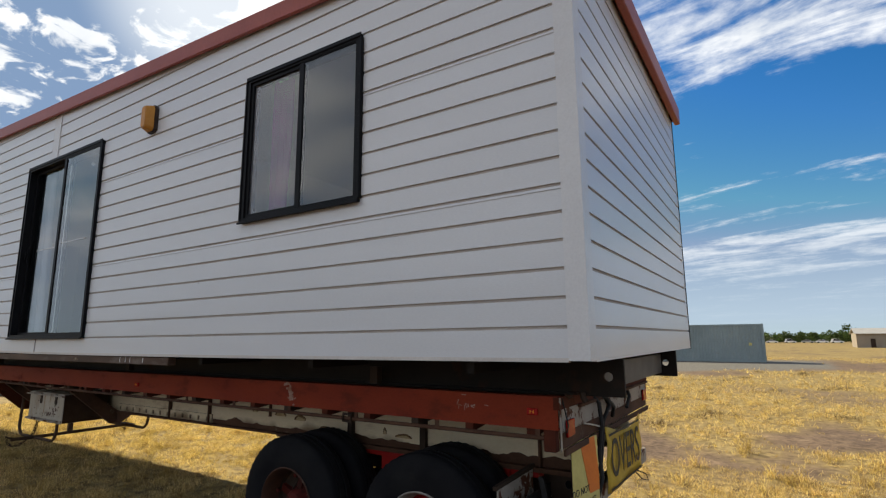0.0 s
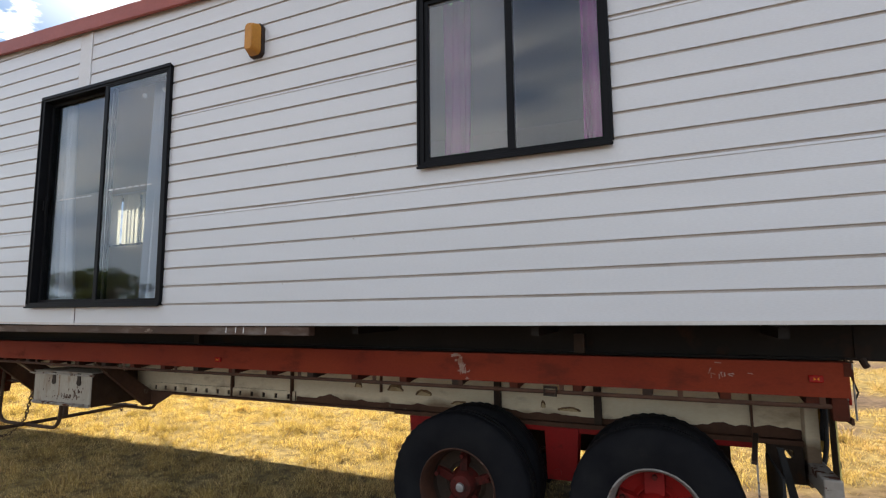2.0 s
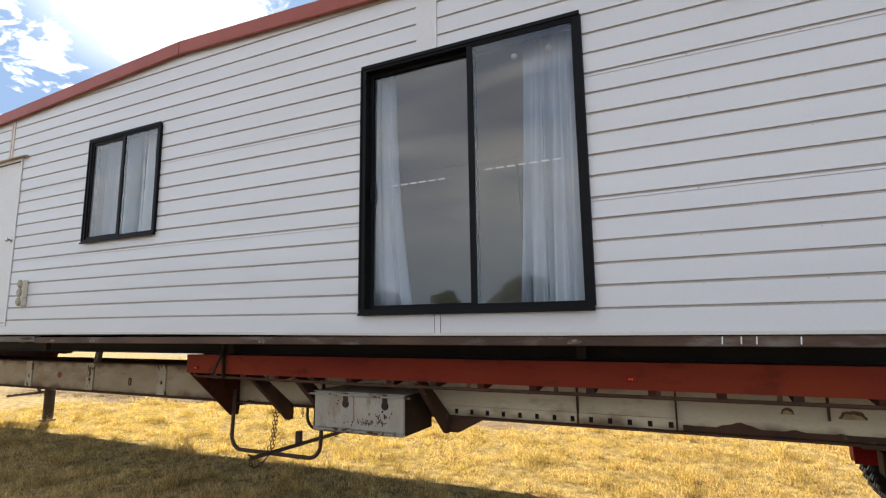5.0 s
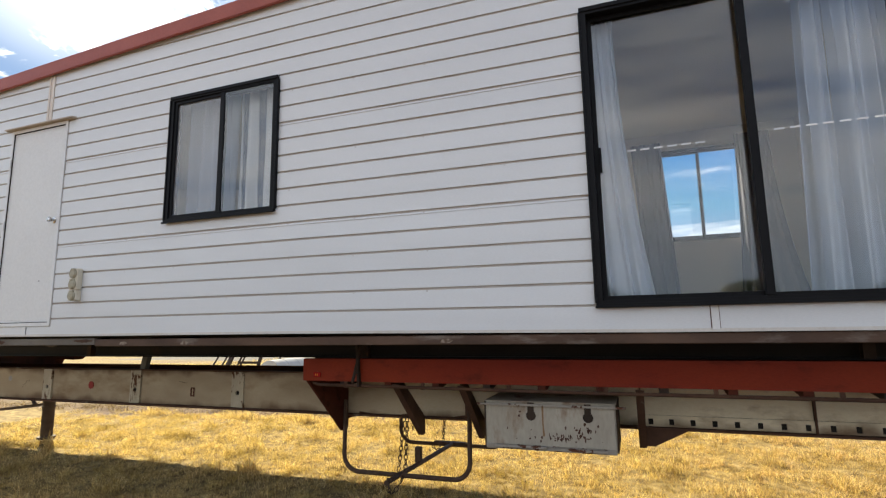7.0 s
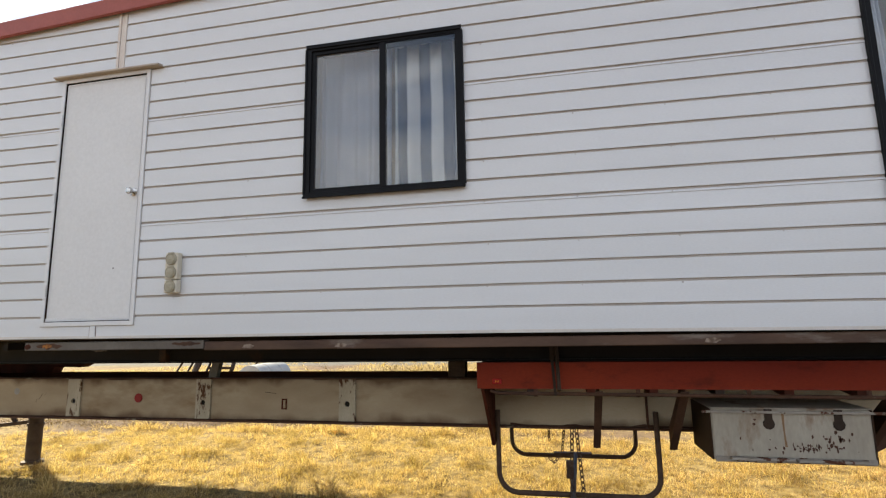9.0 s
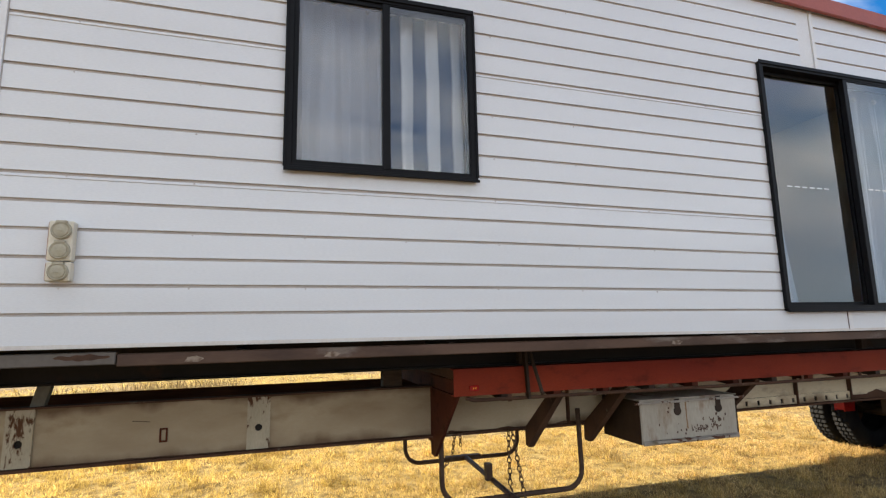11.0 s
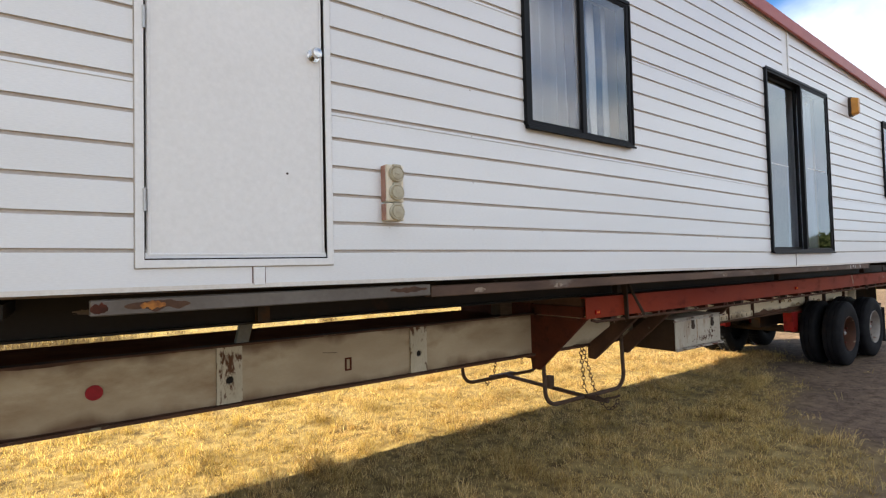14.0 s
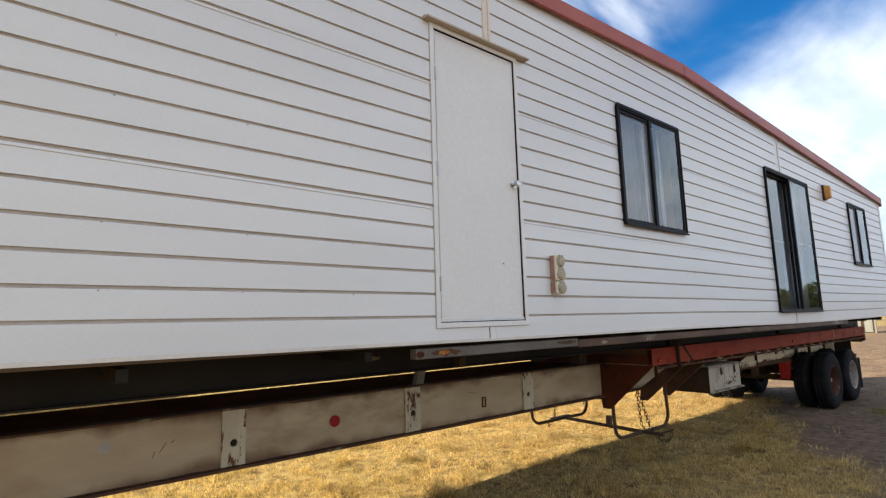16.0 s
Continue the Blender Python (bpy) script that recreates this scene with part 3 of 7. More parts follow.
# ---- the portable building ----
WALL, DEEP = 2.733, 6.36           # front and back faces
LEFT, RIGHT = -19.7, -0.715
FOOT = 1.768                       # lower edge of the cladding
RIDGE_X, RIDGE_Z, FALL = -10.2, 4.785, 0.0435
LAPS = [FOOT] + [1.941 + 0.1515 * k for k in range(20)]


SAG = ((-19.8, 0.060), (-16.0, 0.048), (-13.0, 0.032), (-10.4, 0.028), (-7.5, 0.004), (-5.9, 0.0), (-3.5, 0.008), (-0.6, 0.027))


def sag(x):
    """How much higher than at its lowest point the building's foot lies at x."""
    return float(np.interp(x, [p[0] for p in SAG], [p[1] for p in SAG]))


def eave(x):
    return RIDGE_Z - FALL * abs(x - RIDGE_X)


W1 = (-3.493, -2.236, 2.822, 4.066)
W2 = (-11.702, -10.450, 2.826, 4.068)
SD = (-7.825, -5.950, 1.928, 4.074)
DR = (-14.080, -13.170, 1.893, 4.085)
FW1 = (-7.36, -6.08, 2.84, 4.05)
FW2 = (-12.0, -10.45, 3.13, 4.09)
FRONT = (W1, W2, SD, DR)

house = thing("portable_building", ((LEFT + RIGHT) / 2, (WALL + DEEP) / 2, 1.55),
              "long white weatherboard portable building loaded on a flatbed trailer", "building")


def wall_panel(bm, x0, x1, y0, y1, z0, ztop, holes):
    """A wall along x with rectangular openings right through it."""
    cuts = sorted({x0, x1, RIDGE_X, *(h[0] for h in holes), *(h[1] for h in holes)})
    for a, b in zip(cuts, cuts[1:]):
        mid = (a + b) / 2
        spans, z = [], z0
        for h in sorted((h for h in holes if h[0] < mid < h[1]), key=lambda h: h[2]):
            spans.append((z, h[2])); z = h[3]
        for lo, hi in spans:
            if hi - lo > 0.01:
                box(bm, a, b, y0, y1, lo, hi)
        ta, tb = ztop(a), ztop(b)
        prism(bm, [(a, z), (b, z), (b, tb), (a, ta)], "y", y0, y1)


bm = BM()
wall_panel(bm, LEFT + 0.03, RIGHT - 0.03, WALL + 0.028, WALL + 0.1, FOOT + 0.07, lambda x: eave(x) + 0.1, FRONT)
front_wall = part("wall_front", bm, TRIM_W, house)
bm = BM()
wall_panel(bm, LEFT + 0.03, RIGHT - 0.03, DEEP - 0.1, DEEP, FOOT + 0.03, lambda x: eave(x) + 0.1, (FW1, FW2))
part("wall_back", bm, TRIM_W, house)
for nm, a, b in (("wall_end", RIGHT - 0.115, RIGHT - 0.03), ("wall_end", LEFT + 0.03, LEFT + 0.115)):
    bm = BM()
    box(bm, a, b, WALL + 0.1, DEEP - 0.1, FOOT + 0.03, 4.44)
    w_end = part(nm, bm, TRIM_W, house)
    if a > -5:
        end_wall = w_end

# weatherboards, course by course: a flat face, a groove above it coloured for dirt and lap shade


def board_mesh(a, b, zb, ztop, lip):
    """A board from a to b that follows the sag; lip: the lower edge of a cladding sheet shows as a second thin line."""
    bm = BM()
    n_sec = max(1, int((b - a) / 1.4))
    rows = []
    for x in sorted({a + (b - a) * k / n_sec for k in range(n_sec + 1)} | ({RIDGE_X} if a + 0.05 < RIDGE_X < b - 0.05 else set())):
        z0, zt = zb + sag(x), max(ztop(x), zb + sag(x) + 0.022)
        prof = [(WALL, z0), (WALL + (0.0035 if lip else 0.0005), zt - 0.036), (WALL + (-0.0012 if lip else 0.0006), zt - 0.0325), (WALL + 0.001, zt - 0.0185),
                (WALL + 0.0100, zt - 0.0150), (WALL + 0.0125, zt + 0.004), (WALL + 0.028, zt + 0.004), (WALL + 0.028, z0)]
        rows.append([bm.verts.new((x, y, z)) for y, z in prof])
    n = len(rows[0])
    for A, B in zip(rows, rows[1:]):
        for i in range(n):
            f = bm.faces.new((A[i], A[(i + 1) % n], B[(i + 1) % n], B[i]))
            # groove faces take the tan, so the lap's shade is in the colour
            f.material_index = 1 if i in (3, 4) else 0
    bm.faces.new(rows[0][::-1]); bm.faces.new(rows[-1])
    return bm


def clear_spans(a, b, zb, zt, holes):
    spans = [(a, b)]
    for h in holes:
        if min(zt, h[3]) - max(zb, h[2]) > 0.5 * (zt - zb):
            nxt = []
            for s, e in spans:
                if h[1] <= s or h[0] >= e:
                    nxt.append((s, e))
                else:
                    nxt += [(s, h[0] + 0.004)] if h[0] > s else []
                    nxt += [(h[1] - 0.004, e)] if h[1] < e else []
            spans = nxt
    return spans


STRIPS = (((-7.30, -7.10), 4.074), ((-13.54, -13.45), 4.10))
rng = random.Random(4)
for i, zb in enumerate(LAPS):
    zt = LAPS[i + 1] if i + 1 < len(LAPS) else zb + 0.1515
    reach = (RIDGE_Z + 0.06 - zb) / FALL
    lo, hi = max(LEFT + 0.1, RIDGE_X - reach), min(RIGHT - 0.10, RIDGE_X + reach)
    if hi - lo < 1:
        continue
    holes = list(FRONT) + [(s[0], s[1], z, 6) for s, z in STRIPS]
    for s, e in clear_spans(lo, hi, zb, zt, holes):
        cuts = [s] + [c for c in (-7.12,) if s + 0.3 < c < e - 0.3] + [e]
        cuts.sort()
        for a, b in zip(cuts, cuts[1:]):
            def top(x, zt=zt):
                return min(zt + sag(x), eave(x) + 0.07)
            if max(top(a), top(b)) - zb > 0.03:
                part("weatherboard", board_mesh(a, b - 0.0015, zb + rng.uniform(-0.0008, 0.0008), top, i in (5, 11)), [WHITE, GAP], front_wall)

for i, zb in enumerate(LAPS[:18]):
    zb, zt = zb + 0.026, min(LAPS[i + 1] + 0.026, 4.40)
    if zt - zb < 0.03:
        continue
    bm = BM()
    prof = [(RIGHT, zb), (RIGHT - 0.001, zt - 0.0185), (RIGHT - 0.0100, zt - 0.0150), (RIGHT - 0.0125, zt + 0.004), (RIGHT - 0.028, zt + 0.004), (RIGHT - 0.028, zb)]
    A = [bm.verts.new((x, WALL + 0.10, z)) for x, z in prof]
    B = [bm.verts.new((x, DEEP - 0.002, z)) for x, z in prof]
    for k in range(6):
        f = bm.faces.new((A[k], A[(k + 1) % 6], B[(k + 1) % 6], B[k]))
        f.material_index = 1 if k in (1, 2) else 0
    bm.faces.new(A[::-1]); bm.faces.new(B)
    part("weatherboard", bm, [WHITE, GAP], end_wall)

# corner stop, bottom drip strip, joint covers
bm = BM()
prism(bm, [(RIGHT + 0.008, WALL - 0.008), (RIGHT + 0.008, WALL + 0.105), (RIGHT - 0.028, WALL + 0.105), (RIGHT - 0.028, WALL + 0.028), (RIGHT - 0.105, WALL + 0.028), (RIGHT - 0.105, WALL - 0.008)],
      "z", FOOT + 0.020, 4.40)
part("corner_stop", bm, TRIM_W, house, smooth=False)
bm = BM()
box(bm, RIGHT - 0.004, RIGHT + 0.006, DEEP - 0.004, DEEP + 0.006, FOOT, 4.40)
part("corner_bead", bm, BLACK_AL, house, "thin dark metal corner bead")
bm = BM()
xs_ = [LEFT + 0.1 + (RIGHT - 0.206 - LEFT) * k / 14 for k in range(15)]
prism(bm, [(x, FOOT - 0.014 + sag(x)) for x in xs_] + [(x, FOOT - 0.001 + sag(x)) for x in xs_[::-1]], "y", WALL - 0.005, WALL + 0.03)
prism(bm, [(x, FOOT - 0.0008 + sag(x)) for x in xs_] + [(x, FOOT + 0.007 + sag(x)) for x in xs_[::-1]], "y", WALL - 0.005, WALL - 0.0006)
part("drip_strip", bm, DRIP, house, "grimy pale metal strip along the foot of the wall")
bm = BM()
box(bm, RIGHT - 0.024, RIGHT + 0.003, WALL + 0.106, DEEP, FOOT + 0.012, FOOT + 0.025)
part("drip_strip", bm, TRIM_W, house)
for (s, z), flat in zip(STRIPS, (True, False)):
    bm = BM()
    top_z = eave((s[0] + s[1]) / 2) + 0.02
    if flat:
        box(bm, s[0] + 0.002, s[1] - 0.042, WALL + 0.001, WALL + 0.024, z, top_z)
        box(bm, s[1] - 0.04, s[1] - 0.002, WALL - 0.012, WALL + 0.024, z, top_z - 0.01, 0.003)
    else:
        box(bm, s[0] + 0.002, s[0] + 0.028, WALL - 0.010, WALL + 0.024, z, top_z - 0.01, 0.003)
        box(bm, s[0] + 0.03, s[1] - 0.03, WALL - 0.002, WALL + 0.024, z, top_z - 0.01)
        box(bm, s[1] - 0.028, s[1] - 0.002, WALL - 0.010, WALL + 0.024, z, top_z - 0.01, 0.003)
    part("joint_cover", bm, shade("weathered_cover_paint", (0.70, 0.64, 0.58), (0.62, 0.54, 0.47), rough=0.6, scale=4) if not flat else TRIM_W, house)
for x, w, z1 in ((-7.145, 0.045, 1.926), (-13.585, 0.055, 1.890)):
    bm = BM()
    z0 = FOOT + sag(x) - 0.002
    box(bm, x, x + w, WALL - 0.008, WALL, z0, z1, 0.003)
    box(bm, x + 0.012, x + w - 0.012, WALL - 0.012, WALL - 0.008, z0 + 0.03, z0 + 0.042)
    cover_ob = part("joint_cover", bm, TRIM_W, house)
    bm = BM()
    box(bm, x - 0.005, x - 0.0005, WALL - 0.003, WALL + 0.01, z0 + 0.004, z1)
    part("rust_seam", bm, RUST_RED, cover_ob, "thin rusty seam")
    bm = BM()
    box(bm, x + w + 0.0005, x + w + 0.003, WALL - 0.003, WALL + 0.01, z0 + 0.004, z1)
    part("rust_seam", bm, RUST_RED, cover_ob, "thin rusty seam")

# roof sheets, fascia
bm = BM()
prism(bm, [(LEFT - 0.03, eave(LEFT) + 0.09), (RIDGE_X, RIDGE_Z + 0.09), (RIGHT + 0.03, eave(RIGHT) + 0.09), (RIGHT + 0.03, eave(RIGHT) + 0.13),
           (RIDGE_X, RIDGE_Z + 0.13), (LEFT - 0.03, eave(LEFT) + 0.13)], "y", WALL - 0.02, DEEP + 0.02)
roof = part("roof", bm, GALV, house, "low-pitched metal roof sheets")
for ya, yb in ((WALL - 0.055, WALL - 0.022), (DEEP + 0.022, DEEP + 0.055)):
    for x0, x1 in ((LEFT - 0.05, RIDGE_X), (RIDGE_X, RIGHT + 0.06)):
        bm = BM()
        prism(bm, [(x0, eave(x0)), (x1, eave(x1)), (x1, eave(x1) + 0.155), (x0, eave(x0) + 0.155)], "y", ya, yb)
        bmesh.ops.bevel(bm, geom=bm.edges[:], offset=0.006, segments=2, affect="EDGES")
        part("fascia", bm, FASCIA, roof, "red-brown folded metal fascia")
for xa, xb in ((RIGHT + 0.024, RIGHT + 0.085), (LEFT - 0.085, LEFT - 0.024)):
    bm = BM()
    z0 = eave(RIGHT) - 0.05
    box(bm, xa, xb, WALL - 0.055, DEEP + 0.055, z0, z0 + 0.195, 0.008)
    part("fascia", bm, FASCIA, roof, "red-brown folded metal barge trim")

# floor, bearers and the steel edge tube
bm = BM()
box(bm, LEFT + 0.12, RIGHT - 0.12, WALL + 0.101, DEEP - 0.101, FOOT + 0.012, 1.86)
part("floor", bm, CARPET, house)
for y in (3.43, 5.39):
    bm = BM()
    prism(bm, [(y - 0.055, 1.550), (y + 0.055, 1.550), (y + 0.055, 1.562), (y + 0.004, 1.562), (y + 0.004, 1.762), (y + 0.055, 1.762), (y + 0.055, 1.774),
               (y - 0.055, 1.774), (y - 0.055, 1.762), (y - 0.004, 1.762), (y - 0.004, 1.562), (y - 0.055, 1.562)], "x", LEFT + 0.4, -1.0)
    bearer = part("bearer", bm, BEARER, house, "dark steel floor bearer")
    bm = BM()
    holed_plate(bm, -0.999, -0.72, 1.545, 1.774, y - 0.012, y + 0.012, -0.815, 1.664, 0.028)
    part("lifting_plate", bm, BEARER, bearer, "dark steel plate with a lifting hole")
for k in range(14):
    x = -18.5 + 1.31 * k
    bm = BM()
    box(bm, x, x + 0.05, WALL + 0.095, DEEP - 0.03, 1.70, 1.7615)
    part("joist", bm, BEARER, house)
bm = BM()
box(bm, -0.92, -0.85, 3.443, 5.377, 1.575, 1.745, 0.004)
part("end_joist", bm, shade("dull_grey_joist_steel", (0.125, 0.118, 0.108), (0.080, 0.074, 0.066), rough=0.55, scale=5), house, "dull grey steel end joist")
for x0, x1, mt, lb in ((-14.24, -12.536, TUBE_G, "grey square steel edge tube with orange rust"), (-12.53, -4.41, RAIL_ST, "rusty square steel edge tube")):
    bm = BM()
    lift_ = 0.012 if x0 < -13 else 0.0
    box(bm, x0, x1, WALL + 0.012, WALL + 0.085, 1.684 + lift_, 1.752 + lift_, 0.005)
    part("edge_tube", bm, mt, house, lb)
BLOOM = shade("orange_rust_bloom", (0.34, 0.135, 0.030), (0.16, 0.060, 0.022), rough=0.85, scale=26, grain=120, mix=0.8, bump=0.15)
BROWN_R = shade("brown_rust_stain", (0.085, 0.043, 0.024), (0.050, 0.027, 0.018), rough=0.85, scale=18, grain=120, bump=0.1)


def smear(name, x0, x1, zc, half, depth, mt, lb, seed):
    """A long stain with a ragged outline along the tube."""
    bm = BM()
    n = 34
    up_e = [(x0 + (x1 - x0) * k / n, zc + half * math.sin(math.pi * k / n) ** 0.45 * (0.70 + 0.55 * noise.noise(Vector((k * 0.16, seed, 1.0))))) for k in range(n + 1)]
    lo_e = [(x0 + (x1 - x0) * k / n, zc - half * math.sin(math.pi * k / n) ** 0.45 * (0.70 + 0.55 * noise.noise(Vector((k * 0.16, seed, 5.0)))) - 0.0003) for k in range(n + 1)]
    prism(bm, lo_e + up_e[::-1], "y", WALL + 0.012 - depth, WALL + 0.0118)
    part(name, bm, mt, house, lb)


smear("primer_patch", -14.240, -14.175, 1.728, 0.030, 0.0012, RUST_RED, "red-brown primer at the tube end", 1.0)
smear("rust_patch", -14.12, -13.86, 1.732, 0.028, 0.0010, BROWN_R, "brown rust stain on the tube", 2.0)
smear("rust_patch", -14.06, -13.96, 1.733, 0.023, 0.0016, BLOOM, "orange rust bloom on the tube", 3.0)
smear("rust_patch", -12.82, -12.56, 1.738, 0.020, 0.0010, BROWN_R, "brown rust stain on the tube", 7.0)
bm = BM()
rr = random.Random(91)
prism(bm, [(-14.19 + 0.13 * math.cos(2 * math.pi * q / 30) * rr.uniform(0.45, 1.0), 1.676 + 0.024 * math.sin(2 * math.pi * q / 30) * rr.uniform(0.4, 1.0)) for q in range(30)], "y", 3.4235, 3.4257)
part("peeled_patch", bm, shade("peeled_paint_patch", (0.16, 0.125, 0.09), (0.10, 0.075, 0.055), rough=0.8, scale=20), house, "pale peeled patch on the bearer")
SCALE_M = shade("pale_weld_scale", (0.27, 0.215, 0.165), (0.12, 0.08, 0.055), rough=0.8, scale=30, mix=0.9)
for x in (-11.45, -8.95, -6.15, -12.2):
    bm = BM()
    prism(bm, [(x, 1.700), (x + 0.07, 1.696), (x + 0.10, 1.715), (x + 0.06, 1.730), (x + 0.015, 1.724)], "y", WALL + 0.009, WALL + 0.0118)
    part("weld_mark", bm, SCALE_M, house, "pale flaked weld patch on the tube")
for x in (-5.22, -5.12, -5.04, -4.82):
    bm = BM()
    prism(bm, [(x, 1.70), (x + 0.007, 1.70), (x + 0.010, 1.745), (x + 0.003, 1.745)], "y", WALL + 0.009, WALL + 0.0118)
    part("chalk_mark", bm, DASH, house, "white chalk stroke on the tube")
for x in (-13.4, -9.92, -6.2, -2.6):
    bm = BM()
    box(bm, x, x + 0.07, 3.30, 3.36, 1.5625, 1.69)
    part("packer", bm, DIRTY_ST, house)


# windows


def window(name, o, mull, yf, label, left_screen=True, recess=0.014, fw=0.040, depth=0.11, side=1, light=0.012):
    x0, x1, z0, z1 = o
    a, b = (yf, yf + side * depth) if side > 0 else (yf - depth, yf)
    bm = BM()
    ring(bm, x0, x1, z0, z1, fw, a, b)
    frame_ob = part(name, bm, BLACK_AL, house, label)
    if side > 0:       # proud outer lip, head and sill nosing
        bm = BM()
        box(bm, x0 - 0.002, x1 + 0.002, yf - 0.012, yf - 0.0005, z0 - 0.006, z0 + 0.022, 0.002)
        part("sill", bm, BLACK_AL, frame_ob)
        bm = BM()
        box(bm, x0 - 0.006, x1 + 0.008, yf - 0.026, yf - 0.0125, z0 - 0.010, z0 + 0.006, 0.002)
        part("drip_nosing", bm, BLACK_AL, frame_ob)
        for xj in (x0 - 0.010, x1 - 0.006):
            bm = BM()
            box(bm, xj, xj + 0.016, yf - 0.009, yf + 0.03, z0 + 0.024, z1 - 0.024, 0.002)
            part("jamb_flange", bm, BLACK_AL, frame_ob)
        bm = BM()
        box(bm, x0 - 0.004, x1 + 0.004, yf - 0.010, yf - 0.0005, z1 - 0.022, z1 + 0.010, 0.002)
        part("head_flashing", bm, BLACK_AL, frame_ob)
    yl, yr = (a + recess, a + 0.004) if side > 0 else (a + 0.04, a + 0.01)
    for s0, s1, y, scr in ((x0 + fw, mull + 0.022, yl, left_screen), (mull - 0.022, x1 - fw, yr, False)):
        bm = BM()
        fixed = s0 > mull - 0.1
        t, dp, set_in = (light if fixed else 0.030, 0.032, 0.006 if fixed else 0.017) if side > 0 else (0.028, 0.024, 0.009)
        ring(bm, s0, s1, z0 + fw, z1 - fw, t, y, y + dp)
        part("sash_frame", bm, BLACK_AL, frame_ob)
        bm = BM()
        for f in box(bm, s0 + t - 0.002, s1 - t + 0.002, y + set_in, y + set_in + 0.003, z0 + fw + t - 0.002, z1 - fw - t + 0.002):
            f.material_index = 0 if f.calc_center_median().y < y + set_in + 0.0005 else 1
        p = part("pane", bm, [SCREEN if scr else GLASS, CLEAR], frame_ob, "dusty insect screen over glass" if scr else "")
        p.visible_shadow = False
    if side > 0:
        bm = BM()
        box(bm, mull - 0.025, mull + 0.025, yr - 0.003, yr + 0.044, z0 + fw + 0.001, z1 - fw - 0.001, 0.003)
        part("meeting_stile", bm, BLACK_AL, frame_ob)
    return frame_ob


w1 = window("window", W1, -2.842, WALL - 0.022, "black aluminium sliding window with an insect screen")
w2 = window("window", W2, -11.070, WALL - 0.022, "black aluminium sliding window with an insect screen")
sd = window("sliding_door", SD, -6.812, WALL - 0.022, "black aluminium sliding glass door with closed panels", left_screen=False, recess=0.070, fw=0.043, depth=0.15, light=0.018)
for o, mm in ((FW1, -6.69), (FW2, -11.22)):
    window("window", o, mm, DEEP + 0.01, "black aluminium sliding window in the back wall", left_screen=False, side=-1)
for x0, n, yy in ((-7.565, 6, WALL - 0.022 + 0.070 + 0.016), (-6.70, 7, WALL - 0.022 + 0.004 + 0.005)):
    for k in range(n):
        x = x0 + k * 0.086
        bm = BM()
        box(bm, x, x + 0.058, yy - 0.003, yy - 0.001, 2.992, 3.004)
        part("glass_decal", bm, DASH, sd, "white safety dash on the glass")
bm = BM()
box(bm, -7.752, -7.735, WALL + 0.030, WALL + 0.0545, 2.86, 3.04, 0.004)
box(bm, -7.75, -7.737, WALL + 0.010, WALL + 0.0295, 2.90, 3.00, 0.004)
part("door_pull", bm, BLACK_AL, sd, "black latch handle")

# entry door
dx0, dx1, dz0, dz1 = DR
bm = BM()
ring(bm, dx0, dx1, dz0, dz1, 0.035, WALL - 0.012, WALL + 0.09)
door_frame = part("door_frame", bm, TRIM_W, house)
# near-black rings put in for the shade in the gap round the leaf
bm = BM()
ring(bm, dx0 + 0.0355, dx1 - 0.0355, dz0 + 0.0355, dz1 - 0.0355, 0.03, WALL + 0.046, WALL + 0.07)
part("door_gap_backing", bm, BEARER, house)
bm = BM()
box(bm, dx0 + 0.044, dx1 - 0.044, WALL + 0.004, WALL + 0.042, dz0 + 0.047, dz1 - 0.042, 0.003)
gk = BM()
ring(gk, dx0 + 0.0352, dx1 - 0.0352, dz0 + 0.0352, dz1 - 0.0352, 0.003, WALL - 0.006, WALL + 0.0455)
part("leaf_gap_line", gk, BEARER, door_frame, "dark gap line round the door leaf")
# added ring, coloured as the shadow line where frame meets boards
gk = BM()
ring(gk, dx0 - 0.004, dx1 + 0.004, dz0 - 0.004, dz1 + 0.004, 0.0038, WALL - 0.0035, WALL + 0.02)
part("frame_shade_line", gk, GAP, door_frame, "thin tan ring drawn as the shadow line round the frame")
door = part("door", bm, DOOR_W, house, "plain white flush door, closed, with scuff marks")
bm = BM()
ring(bm, dx0 + 0.048, dx1 - 0.048, dz0 + 0.052, dz1 - 0.048, 0.012, WALL - 0.001, WALL + 0.003)
part("edge_strip", bm, TRIM_W, door)
bm = BM()
disc_closed(bm, [(0.034, 0.0), (0.034, -0.006), (0.014, -0.010), (0.013, -0.03), (0.026, -0.042), (0.029, -0.055), (0.024, -0.066), (0.004, -0.070)], (-13.262, WALL + 0.004, 2.995), 24)
part("door_knob", bm, CHROME, door, "round chrome door knob", smooth=True)
# near-black bar put in for the shade under the leaf
bm = BM()
box(bm, dx0 + 0.036, dx1 - 0.036, WALL - 0.010, WALL + 0.045, dz0 + 0.0355, dz0 + 0.042)
part("leaf_foot_gap", bm, BEARER, door_frame, "dark gap under the door leaf")
for z in (3.70, 2.994, 2.191):
    bm = BM()
    tube(bm, [(dx0 + 0.036, WALL - 0.012, z - 0.05), (dx0 + 0.036, WALL - 0.012, z + 0.05)], 0.007, 10)
    part("hinge", bm, GALV, door)
bm = BM()
disc_closed(bm, [(0.006, 0.0), (0.006, -0.003)], (-13.41, WALL + 0.0035, 2.36), 10)
part("door_stop_hole", bm, DIRTY_ST, door)
bm = BM()
prism(bm, [(WALL + 0.02, 4.088), (WALL - 0.06, 4.086), (WALL - 0.062, 4.098), (WALL + 0.02, 4.118)], "x", -14.135, -13.06)
